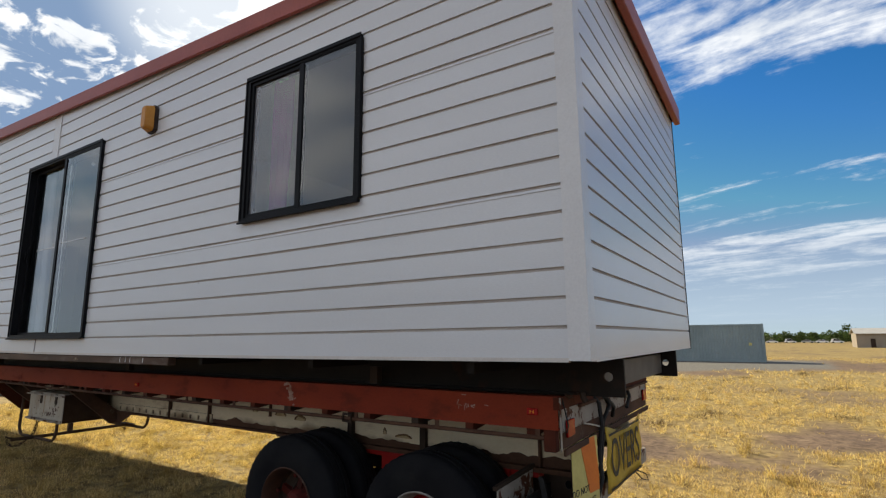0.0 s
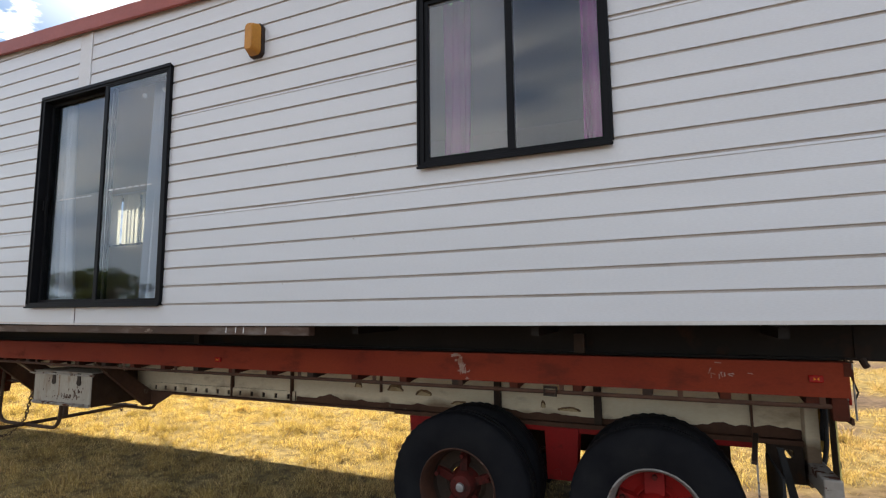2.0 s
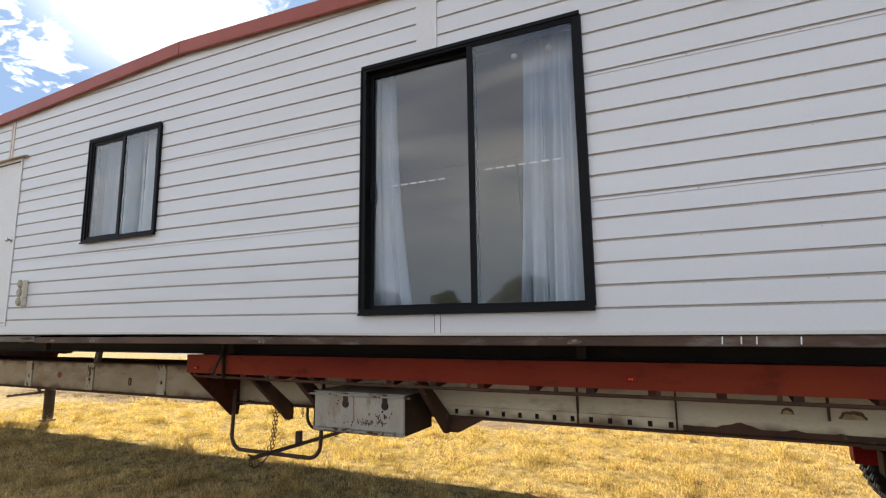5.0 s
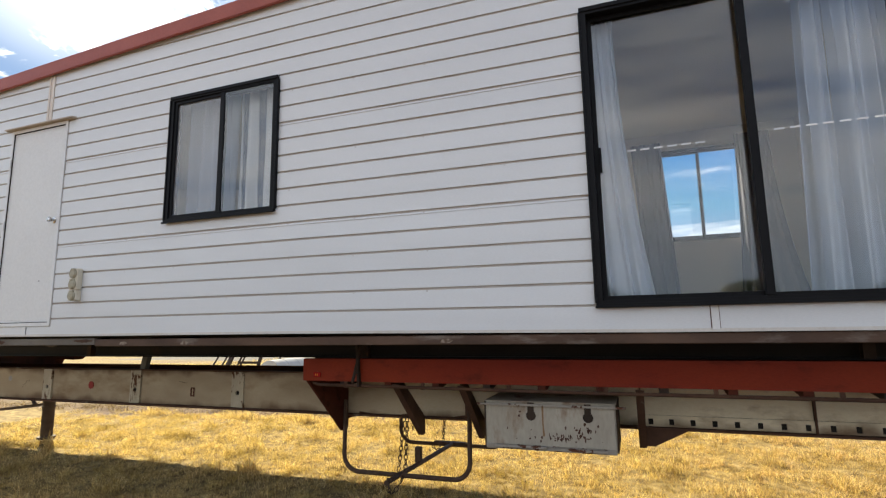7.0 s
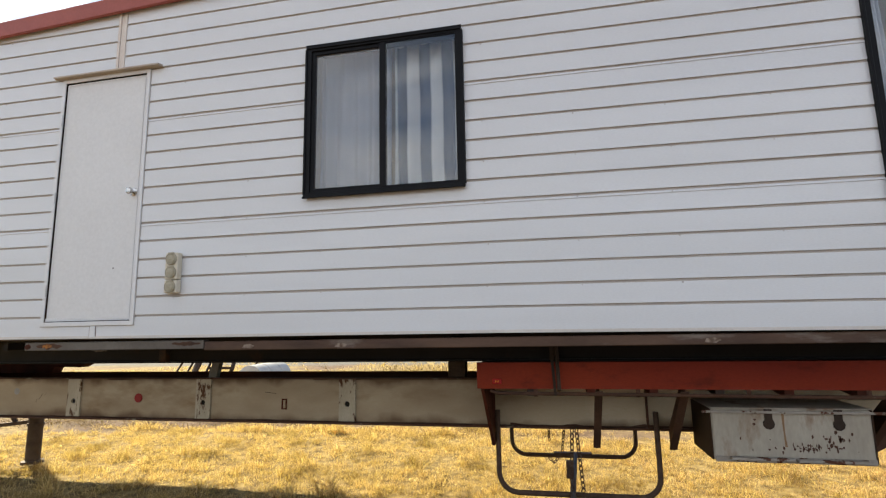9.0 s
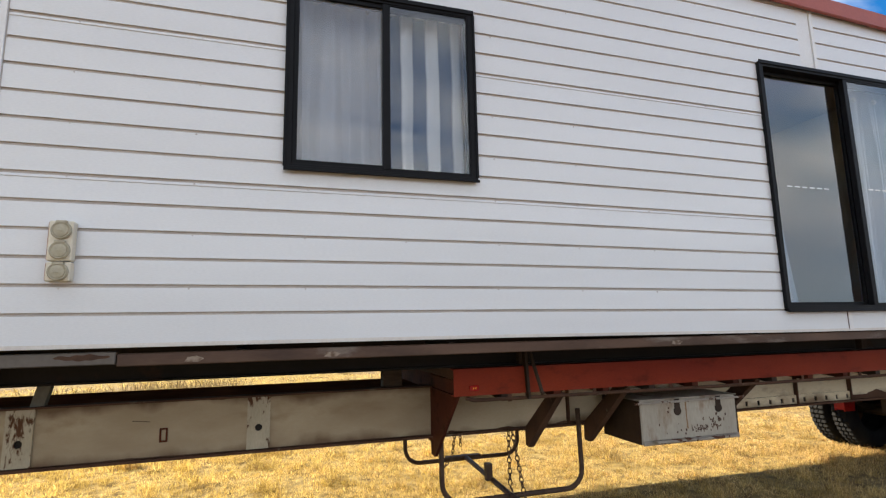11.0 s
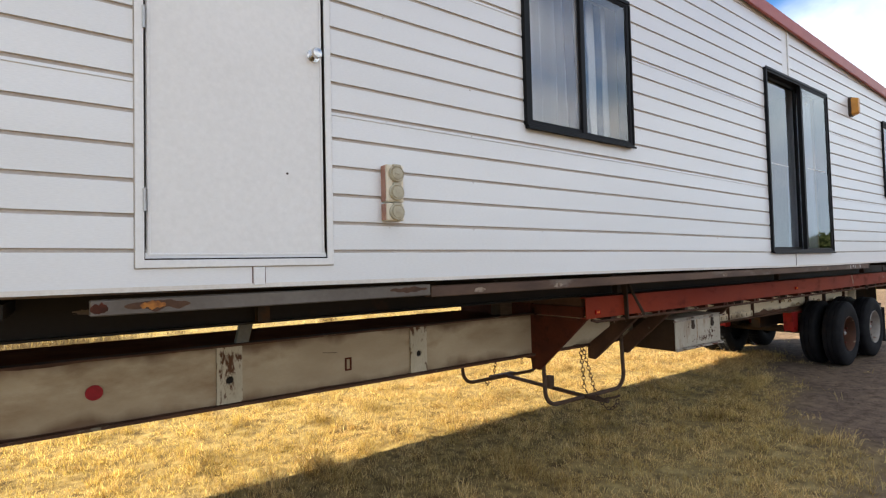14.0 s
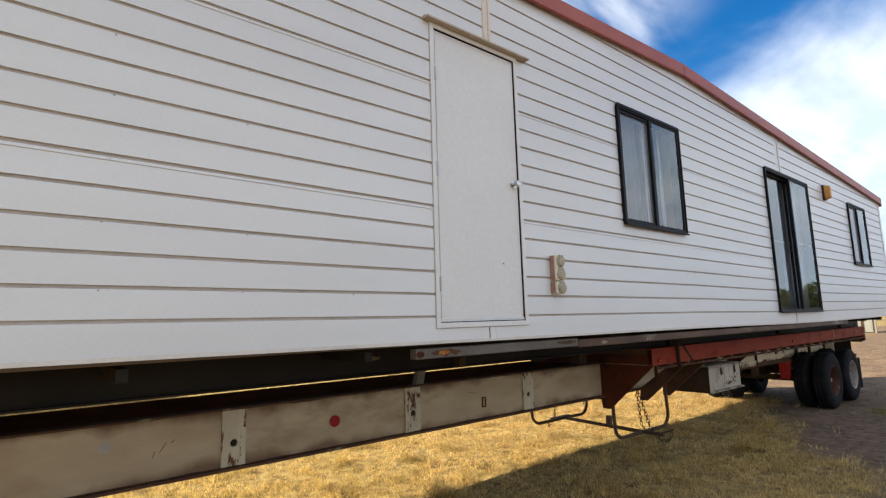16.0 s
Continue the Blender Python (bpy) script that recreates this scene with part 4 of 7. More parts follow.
part("door_hood", bm, shade("weathered_hood_paint", (0.50, 0.43, 0.35), (0.40, 0.33, 0.27), rough=0.6, scale=6), house, "narrow weathered metal hood over the door")

# nail heads in the boards
bm = BM()
rn = random.Random(17)
for i, zb in enumerate(LAPS[:20]):
    for k in range(25):
        x = -15.97 + 0.629 * (k - 5) + rn.uniform(-0.012, 0.012)
        z = zb + sag(x) - 0.023 + rn.uniform(-0.003, 0.003)
        if i % 2 or i == 0 or not LEFT + 0.15 < x < RIGHT - 0.15 or z > eave(x) - 0.02 or any(h[0] - 0.03 < x < h[1] + 0.03 and h[2] - 0.03 < z < h[3] + 0.03 for h in FRONT) or rn.random() < 0.12:
            continue
        r_n = rn.uniform(0.0040, 0.0062)
        disc_closed(bm, [(r_n, 0.0), (r_n * 0.8, -0.0024)], (x, WALL + 0.0010, z), 7)
nails = part("nail_heads", bm, shade("grey_nail", (0.50, 0.47, 0.44), (0.34, 0.30, 0.27), rough=0.6, scale=30, mix=0.9), house)
tagged(nails, kind="stuff")

# rooms behind the glass
bm = BM()
box(bm, LEFT + 0.12, RIGHT - 0.12, WALL + 0.12, DEEP - 0.12, 4.27, 4.31)
part("ceiling_lining", bm, LINING, house)
for x in (-5.6, -14.9):
    bm = BM()
    box(bm, x, x + 0.07, WALL + 0.101, DEEP - 0.101, 1.861, 4.269)
    part("partition", bm, LINING, house)
bm = BM()
wall_panel(bm, LEFT + 0.13, RIGHT - 0.13, DEEP - 0.115, DEEP - 0.102, 1.861, lambda x: 4.268, (FW1, FW2))
part("back_lining", bm, LINING, house)
bm = BM()
wall_panel(bm, LEFT + 0.13, RIGHT - 0.13, WALL + 0.102, WALL + 0.114, 1.861, lambda x: 4.268, FRONT)
part("front_lining", bm, LINING, house)


# ---- curtains, hung inside ----


def curtain(x0, x1, y, z0, z1, folds, amp, material, label, flare=0.0, lean=0.0):
    bm = BM()
    nx, nz = folds * 10, 12
    grid = []
    for j in range(nz + 1):
        v = j / nz
        row = []
        for i in range(nx + 1):
            u = i / nx
            ph = 2 * math.pi * folds * u
            a = amp * (0.65 + 0.35 * math.sin(1.7 * u * folds + 0.6)) * (1 - 0.25 * v)
            x = x0 + (x1 - x0) * u
            drop = 1 - v
            x += flare * drop * drop * (u - 0.2) + lean * drop + 0.012 * math.sin(ph * 0.5 + 2 * v)
            row.append(bm.verts.new((x, y + a * math.sin(ph + 0.5 * math.sin(3 * v + u * 5)), z0 + (z1 - z0) * v)))
        grid.append(row)
    for j in range(nz):
        for i in range(nx):
            bm.faces.new((grid[j][i], grid[j][i + 1], grid[j + 1][i + 1], grid[j + 1][i]))
    ob = part("curtain", bm, material, None, smooth=True)
    so = ob.modifiers.new("thick", "SOLIDIFY"); so.thickness = 0.003
    return tagged(ob, label, "curtain", "curtains in the building")


CY = WALL + 0.20
curtain(-8.04, -7.600, CY, 1.90, 4.10, 9, 0.034, CURT_W, "pale blue-grey curtain drawn aside behind the glass door", flare=0.21)
curtain(-6.46, -6.27, CY + 0.04, 1.90, 4.12, 3, 0.070, CURT_W, "pale blue-grey curtain hanging loose behind the glass door", flare=0.03, lean=-0.07)
curtain(-6.30, -5.95, CY, 1.90, 4.12, 6, 0.075, CURT_W, "pale blue-grey curtain gathered at the edge of the glass door", flare=0.05, lean=-0.03)
curtain(-11.69, -11.06, CY, 2.70, 4.10, 5, 0.075, CURT_W, "pale curtain drawn behind the screened window")
curtain(-11.05, -10.46, CY, 2.70, 4.10, 3, 0.040, CURT_S, "white and slate-blue striped curtain drawn behind the window")
curtain(-3.40, -3.20, CY, 2.70, 4.10, 4, 0.055, CURT_P, "purple curtain drawn aside behind the window")
curtain(-2.43, -2.22, CY, 2.70, 4.10, 4, 0.055, CURT_P, "purple curtain drawn aside behind the window")
curtain(-6.30, -5.9, DEEP - 0.24, 1.95, 4.12, 5, 0.040, CURT_G, "dark blue-grey curtain beside the back window", flare=0.35)
curtain(-7.50, -7.12, DEEP - 0.24, 1.95, 4.12, 5, 0.040, CURT_G, "dark blue-grey curtain drawn aside at the back window", lean=0.10)
curtain(-10.86, -10.36, DEEP - 0.24, 3.62, 4.14, 5, 0.020, CURT_G, "short dark curtain bunched over half of the back window")
blind = thing("vertical_blind", (-11.4, DEEP - 0.20, 3.1), "white vertical slat blind, sunlit from behind, at the back window", "blind")
bm = BM()
box(bm, -12.02, -10.43, DEEP - 0.22, DEEP - 0.17, 4.10, 4.14, 0.004)
part("head_rail", bm, DASH, blind)
rb = random.Random(5)
for k in range(15):
    x, a = -11.95 + 0.104 * k, 0.55 + rb.uniform(-0.25, 0.25)
    if k in (4, 9):
        continue
    bm = BM()
    dx_, dy_ = 0.044 * math.cos(a), 0.044 * math.sin(a)
    prism(bm, [(x - dx_, DEEP - 0.195 - dy_), (x, DEEP - 0.199), (x + dx_, DEEP - 0.195 + dy_), (x + dx_, DEEP - 0.194 + dy_), (x, DEEP - 0.198), (x - dx_, DEEP - 0.194 - dy_)], "z", 3.15, 4.10)
    part("slat", bm, SLAT, blind)
for x, z in ((-6.493, 3.937), (-6.215, 3.945)):
    bm = BM()
    disc_closed(bm, [(0.020, 0.0), (0.028, -0.012), (0.018, -0.030)], (x, CY - 0.05, z), 12)
    tagged(part("curtain_hook", bm, DASH, None, smooth=True), "white plastic curtain hook above the glass door", "hook", "curtain hooks")

# ---- fittings on the wall ----
wall_light = thing("wall_light", (-4.965, WALL, 4.07), "amber plastic bulkhead light on a brown base on the white wall", "wall light")
bm = BM()
prism(bm, [(-5.035, 3.955), (-5.01, 3.925), (-4.92, 3.925), (-4.895, 3.955), (-4.895, 4.17), (-4.92, 4.205), (-5.01, 4.205), (-5.035, 4.17)], "y", WALL - 0.035, WALL)
part("base", bm, LAMP_BK, wall_light)
bm = BM()
pts0 = [(-5.03, 3.955), (-5.005, 3.93), (-4.925, 3.93), (-4.90, 3.955), (-4.90, 4.17), (-4.925, 4.20), (-5.005, 4.20), (-5.03, 4.17)]
lo = [bm.verts.new((x, WALL - 0.035, z)) for x, z in pts0]
hi = [bm.verts.new((-4.965 + (x + 4.965) * 0.62, WALL - 0.115, 4.065 + (z - 4.065) * 0.82)) for x, z in pts0]
bm.faces.new(hi); bm.faces.new(lo[::-1])
for k in range(8):
    bm.faces.new((lo[k], lo[(k + 1) % 8], hi[(k + 1) % 8], hi[k]))
bmesh.ops.bevel(bm, geom=bm.edges[:], offset=0.006, segments=2, affect="EDGES")
part("lens", bm, LENS_Y, wall_light, "aged amber plastic cover", smooth=True)


SOCK_EDGE = shade("red_brown_socket_edge", (0.40, 0.23, 0.17), (0.30, 0.16, 0.12), rough=0.7, scale=14)


def socket(x, z, h, lid_z):
    s = thing("power_socket", (x, WALL, z), "yellowed weatherproof power socket with smoky round flaps", "power socket", "outdoor power sockets")
    bm = BM()
    box(bm, x - 0.056, x + 0.056, WALL - 0.058, WALL, z, z + h, 0.006)
    part("body", bm, PLASTIC, s)
    bm = BM()
    box(bm, x - 0.0615, x - 0.0565, WALL - 0.046, WALL, z + 0.004, z + h - 0.004, 0.002)
    part("side_strip", bm, SOCK_EDGE, s, "red-brown strip along one side")
    for lz in lid_z:
        bm = BM()
        box(bm, x - 0.012, x + 0.016, WALL - 0.083, WALL - 0.0795, lz - 0.006, lz + 0.006, 0.001)
        part("flap_tab", bm, SOCK_LID, s)
        bm = BM()
        disc_closed(bm, [(0.047, -0.058), (0.048, -0.068), (0.042, -0.076), (0.035, -0.072), (0.033, -0.077), (0.010, -0.079)], (x + 0.004, WALL, lz), 28)
        box(bm, x - 0.022, x + 0.030, WALL - 0.076, WALL - 0.058, lz + 0.036, lz + 0.052, 0.003)
        part("flap", bm, SOCK_LID, s, "smoky round socket flap", smooth=True)
    return s


socket(-12.81, 2.240, 0.212, (2.294, 2.400))
socket(-12.81, 2.134, 0.100, (2.182,))

# ---- the trailer ----
trailer = thing("flatbed_trailer", (-8.0, 4.5, 0.0), "old flatbed semi-trailer with faded red side rails and a cream chassis", "trailer")
NEAR, FAR = 3.24, 5.76             # outer faces of the side rails
DECK_L, DECK_R = -10.48, -1.08

bm = BM()
box(bm, DECK_L + 0.02, DECK_R - 0.03, NEAR + 0.07, FAR - 0.07, 1.47, 1.545)
part("deck", bm, FLANGE, trailer, "dark rusted deck plate")
for y, s in ((NEAR, 1), (FAR, -1)):
    bm = BM()
    prof = [(y, 1.352), (y, 1.548), (y + s * 0.07, 1.548), (y + s * 0.07, 1.540), (y + s * 0.008, 1.540), (y + s * 0.008, 1.360), (y + s * 0.07, 1.360), (y + s * 0.07, 1.352)]
    prism(bm, prof if s > 0 else prof[::-1], "x", DECK_L, DECK_R)
    rail = part("side_rail", bm, RED_TR, trailer, "faded red steel side rail, scratched")
    if s > 0:
        near_rail = rail
# small side lamps on the near rail
for x, z in ((-1.24, 1.455), (-5.805, 1.43), (-10.325, 1.408)):
    bm = BM()
    box(bm, x - 0.035, x + 0.035, NEAR - 0.018, NEAR, z - 0.020, z + 0.020, 0.004)
    part("side_lamp", bm, LENS_R, near_rail, "small red and amber side marker lamp", smooth=False)
    bm = BM()
    for xx in (-0.013, 0.013):
        prism(bm, [(x + xx * 0.2, z), (x + xx, z - 0.010), (x + xx, z + 0.010)], "y", NEAR - 0.021, NEAR - 0.0181)
    part("marker_lens", bm, LENS_O, near_rail)
SCRAPE = shade("bare_scrape", (0.40, 0.30, 0.25), (0.27, 0.13, 0.08), rough=0.75, scale=18, mix=0.6)
bm = BM()
rs = random.Random(5)
for k in range(46):
    u = rs.random() ** 1.15
    x, z = -3.445 + 0.085 * u + rs.gauss(0, 0.016 if u < 0.6 else 0.020), 1.535 - 0.175 * u
    w, h, a = rs.uniform(0.004, 0.016) * (1.5 - u), rs.uniform(0.005, 0.018) * (1.4 - 0.6 * u), rs.uniform(0, 1)
    prism(bm, [(x + w * math.cos(a + q * 0.9) * rs.uniform(0.5, 1.1), min(1.546, max(1.354, z + h * math.sin(a + q * 0.9) * rs.uniform(0.5, 1.1)))) for q in range(7)], "y", NEAR - 0.0016 - 0.00002 * k, NEAR - 0.0002)
tagged(part("paint_scrape", bm, SCRAPE, near_rail, "pale flaked scrape in the paint"), kind="stuff")
rs = random.Random(11)
bm = BM()
for k in range(13):
    x, z = -1.70 + rs.gauss(0, 0.05), 1.455 + rs.gauss(0, 0.022)
    a = rs.uniform(0, 3.1)
    l, w = rs.uniform(0.006, 0.020), rs.uniform(0.0012, 0.003)
    c, d = math.cos(a), math.sin(a)
    prism(bm, [(x + c * l - d * w, z + d * l + c * w), (x - c * l - d * w, z - d * l + c * w), (x - c * l + d * w, z - d * l - c * w), (x + c * l + d * w, z + d * l - c * w)], "y", NEAR - 0.0016, NEAR - 0.0002)
tagged(part("scratch_mark", bm, SCRAPE, near_rail, "pale scratches in the paint"), kind="stuff")

# tie rail under the near side rail, and its hangers
bm = BM()
tube(bm, [(DECK_L + 0.10, NEAR + 0.02, 1.335), (DECK_L + 0.16, NEAR + 0.01, 1.318), (-8.0, NEAR + 0.005, 1.305), (-4.8, NEAR + 0.005, 1.303), (-1.45, NEAR + 0.005, 1.300), (-1.12, NEAR + 0.01, 1.302)], 0.014, 8)
part("tie_rail", bm, FLANGE, trailer, "thin rust-brown rope rail", smooth=True)
bm = BM()
tube(bm, [(-2.80, NEAR - 0.012, 1.335), (-2.80, NEAR - 0.012, 1.285), (-2.72, NEAR - 0.012, 1.280), (-2.715, NEAR - 0.012, 1.335)], 0.011, 8, closed=True)
part("tie_ring", bm, DIRTY_ST, trailer, "rusted square lashing ring", smooth=True)
for k in range(13):
    x = -10.05 + 0.735 * k
    bm = BM()
    box(bm, x, x + 0.03, NEAR + 0.002, NEAR + 0.010, 1.295, 1.356)
    part("rail_hanger", bm, FLANGE, trailer)
bm = BM()
beam(bm, (-9.91, NEAR - 0.012, 1.70), (-9.89, NEAR - 0.012, 1.31), 0.055, 0.02)
bm_l = BM()
tube(bm_l, [(-9.87, NEAR - 0.02, 1.68), (-9.865, NEAR - 0.10, 1.52), (-9.86, NEAR - 0.19, 1.36)], 0.014, 8)
part("binder_lever", bm_l, DIRTY_ST, trailer, "dark steel binder lever leaning out over the rail", smooth=True)
part("load_bracket", bm, DIRTY_ST, trailer, "dark steel load bracket bolted over the rail")

# chassis beams
BLISTER = shade("dark_rust_rim", (0.21, 0.130, 0.060), (0.11, 0.062, 0.030), rough=0.85, scale=25, mix=0.8)
STAINED = shade("rust_stained_cream", (0.50, 0.385, 0.215), (0.38, 0.265, 0.135), rough=0.7, scale=14, mix=0.8)
for y, s in ((3.97, 1), (5.13, -1)):
    bm = BM()
    if s > 0:
        box(bm, -18.6, -1.12, y, y + 0.008, 0.958, 1.352)
    else:
        box(bm, -18.6, -10.42, y, y + 0.008, 0.958, 1.312)
        box(bm, -10.419, -1.12, y, y + 0.008, 0.958, 1.352)
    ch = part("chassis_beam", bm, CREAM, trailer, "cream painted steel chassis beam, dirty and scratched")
    bm = BM()
    box(bm, -18.6, -4.34, y - 0.055, y + 0.065, 0.938, 0.957)
    box(bm, -4.34, -1.12, y - 0.065, y + 0.075, 0.925, 0.957)
    box(bm, -10.40, -1.12, y - 0.055, y + 0.065, 1.353, 1.372)
    part("flange", bm, FLANGE, ch, "rust-brown beam flange")
    if s < 0:
        continue
    for x, hole in ((-15.07, 1), (-13.49, 1), (-11.93, 1), (-16.6, 1)):
        bm = BM()
        holed_plate(bm, x, x + 0.168, 0.962, 1.35, y - 0.020, y - 0.0005, x + 0.085, 1.12, 0.027, 16)
        pl = part("stiffener_plate", bm, PLATE_C, ch, "cream stiffener plate streaked with rust")
        bm = BM()
        disc_closed(bm, [(0.0265, -0.003), (0.0265, -0.001)], (x + 0.085, y, 1.12), 16)
        part("bolt_hole", bm, BEARER, pl)
    bm = BM()
    disc_closed(bm, [(0.046, -0.008), (0.046, -0.001)], (-14.183, y, 1.157), 24)
    part("reflector", bm, REFL, ch, "round red reflector", smooth=False)
    bm = BM()
    disc_closed(bm, [(0.036, -0.003), (0.036, -0.001)], (-15.77, y, 1.215), 20)
    part("reflector_seat", bm, shade("bare_disc", (0.42, 0.40, 0.36), (0.3, 0.28, 0.25), rough=0.6), ch)
    bm = BM()
    for q in ((-12.535, -12.523), (-12.493, -12.481)):
        box(bm, q[0], q[1], y - 0.010, y - 0.0005, 1.075, 1.15)
    box(bm, -12.535, -12.481, y - 0.010, y - 0.0005, 1.151, 1.163)
    box(bm, -12.535, -12.481, y - 0.010, y - 0.0005, 1.062, 1.074)
    part("bracket", bm, RUST_RED, ch, "small rusted U bracket")
    # slotted side strip
    for k in range(13):
        x = -7.60 + 0.161 * k
        bm = BM()
        x0, x1, xa, xb, z0, z1, za, zb_ = x, x + 0.1605, x + 0.060, x + 0.098, 0.962, 1.052, 0.976, 1.024
        for q in ((x0, xa, z0, z1), (xb, x1, z0, z1), (xa, xb, z0, za), (xa, xb, zb_, z1)):
            box(bm, q[0], q[1], y - 0.024, y - 0.012, q[2], q[3])
        bmesh.ops.remove_doubles(bm, verts=bm.verts, dist=1e-5)
        part("slotted_strip", bm, CREAM, ch)
    bm = BM()
    box(bm, -7.60, -5.51, y - 0.0115, y - 0.001, 0.9625, 1.0515)
    part("strip_backing", bm, BEARER, ch)
    # web stiffeners along the deck part
    for x in (-9.15, -6.35, -5.55, -3.39, -2.57, -1.5):
        bm = BM()
        wd = 0.055 if x > -3.5 and x < -2 else 0.014
        box(bm, x, x + wd, y - 0.045, y - 0.0008, 0.960, 1.352)
        part("web_rib", bm, DIRTY_ST if wd > 0.02 else FLANGE, ch)
    # rust creeping up from the lower flange, with an uneven edge
    for x0, x1, lo_, amp in ((-5.50, -1.14, 0.045, 0.060), (-10.3, -7.62, 0.004, 0.030), (-18.5, -10.5, 0.003, 0.009)):
        bm = BM()
        n = int((x1 - x0) / 0.035)
        pts = [(x0 + (x1 - x0) * k / n, 0.9575 + lo_ + amp * max(0.0, noise.noise(Vector((k * 0.17, x0, 2.0))) + 0.35 * noise.noise(Vector((k * 0.55, x0, 6.0)))) ) for k in range(n + 1)]
        rows = [[bm.verts.new((a, y - 0.0018, 0.9573)) for a, b in pts], [bm.verts.new((a, y - 0.0018, b)) for a, b in pts]]
        for k in range(n):
            bm.faces.new((rows[0][k], rows[0][k + 1], rows[1][k + 1], rows[1][k]))
        part("rust_edge", bm, FLANGE, ch, "flaking rust along the lower edge")
        bm = BM()
        pts = [(x0 + (x1 - x0) * k / n, 1.3515 - 0.003 - 0.016 * max(0.0, noise.noise(Vector((k * 0.11, x0, 12.0))) + 0.45 * noise.noise(Vector((k * 0.6, x0, 16.0))))) for k in range(n + 1)]
        rows = [[bm.verts.new((a, y - 0.0018, b)) for a, b in pts], [bm.verts.new((a, y - 0.0018, 1.3518)) for a, b in pts]]
        for k in range(n):
            bm.faces.new((rows[0][k], rows[0][k + 1], rows[1][k + 1], rows[1][k]))
        part("rust_edge", bm, FLANGE, ch, "rust creeping down from the top flange")
    # blisters of rust under the paint, dark along their upper rim
    for xc, zc, rx, rz in ((-4.765, 1.135, 0.045, 0.045), (-4.36, 1.12, 0.085, 0.060), (-4.07, 1.095, 0.080, 0.050), (-3.72, 1.035, 0.085, 0.030), (-2.98, 1.06, 0.020, 0.055), (-2.77, 1.045, 0.090, 0.030)):
        bm = BM()
        arc = [math.pi * q / 14 for q in range(15)]
        wob = [1 + 0.22 * noise.noise(Vector((q * 0.7, xc * 5, 3.0))) for q in range(15)]
        outer = [(xc + rx * w * math.cos(t), zc + rz * w * math.sin(t)) for t, w in zip(arc, wob)]
        inner = [(xc + rx * w * 0.84 * math.cos(t), zc - 0.006 + rz * w * (0.66 + 0.10 * math.sin(3 * t + xc)) * math.sin(t)) for t, w in zip(arc, wob)]
        prism(bm, outer + inner[::-1], "y", y - 0.0030, y - 0.0006)
        part("rust_blister", bm, BLISTER, ch, "brown rim of lifted, rusting paint")
        bm = BM()
        prism(bm, inner, "y", y - 0.0022, y - 0.0006)
        part("rust_blister", bm, STAINED, ch, "stained patch of lifted paint")
    bm = BM()
    box(bm, -4.515, -4.500, y - 0.030, y - 0.0008, 1.10, 1.352)
    part("web_rib", bm, FLANGE, ch)
    bm = BM()
    for (ax, az), (bx, bz) in (((-12.72, 1.225), (-12.60, 1.212)), ((-15.46, 1.13), (-15.42, 1.19)), ((-15.50, 1.10), (-15.485, 1.14)), ((-15.39, 1.18), (-15.37, 1.20))):
        beam(bm, (ax, y - 0.0010, az), (bx, y - 0.0010, bz), 0.0012, 0.004)
    tagged(part("scratch_mark", bm, DIRTY_ST, ch, "dark scratches"), kind="stuff")

# goose neck top plate and front cross members
bm = BM()
box(bm, -18.6, -10.42, 3.979, 5.195, 1.313, 1.327)
tf = BM()
box(tf, -18.6, -10.42, 3.915, 4.035, 1.353, 1.366)
part("top_flange", tf, FLANGE, trailer, "rust-brown top flange of the goose neck")
part("neck_plate", bm, shade("dark_rust_plate", (0.150, 0.066, 0.038), (0.085, 0.036, 0.022), rough=1.0, scale=3, grain=40, bump=0.1, spec=0.0), trailer, "dark rusted top plate of the goose neck")
bm = BM()
prism(bm, [(-18.6, 1.3275), (-16.55, 1.3275), (-16.50, 1.405), (-16.10, 1.395), (-15.97, 1.46), (-15.95, 1.546), (-18.6, 1.546)], "y", 5.05, 5.19)
part("neck_block", bm, RUST_RED, trailer, "long rusted steel packing block on the goose neck")
CHOCK = shade("weathered_grey_steel", (0.20, 0.19, 0.155), (0.13, 0.12, 0.10), rough=0.65, scale=9)
for x in (-17.0, -13.36):
    bm = BM()
    prism(bm, [(x, 1.367), (x + 0.085, 1.367), (x + 0.130, 1.5495), (x + 0.045, 1.5495)], "y", 3.96, 4.02)
    part("chock", bm, CHOCK, trailer, "short leaning steel chock under the bearer")
bm = BM()
box(bm, -10.86, -10.70, 3.98, 4.12, 1.367, 1.5495, 0.004)
part("timber_packer", bm, shade("pale_packer_timber", (0.085, 0.056, 0.036), (0.055, 0.036, 0.024), rough=0.85, scale=8, stretch=(1, 1, 6)), trailer, "dark weathered timber packing block")
# cross members under the deck; their ends show as dark notches under the rail
for k in range(21):
    x = -10.1 + 0.4405 * k
    bm = BM()
    prism(bm, [(NEAR + 0.03, 1.468), (FAR - 0.03, 1.468), (FAR - 0.03, 1.44), (5.20, 1.374), (3.90, 1.374), (NEAR + 0.03, 1.30), (NEAR + 0.012, 1.30), (NEAR + 0.012, 1.351), (NEAR + 0.03, 1.351)], "x", x, x + 0.06)
    part("cross_member", bm, RUST_RED if k % 3 else DIRTY_ST, trailer)

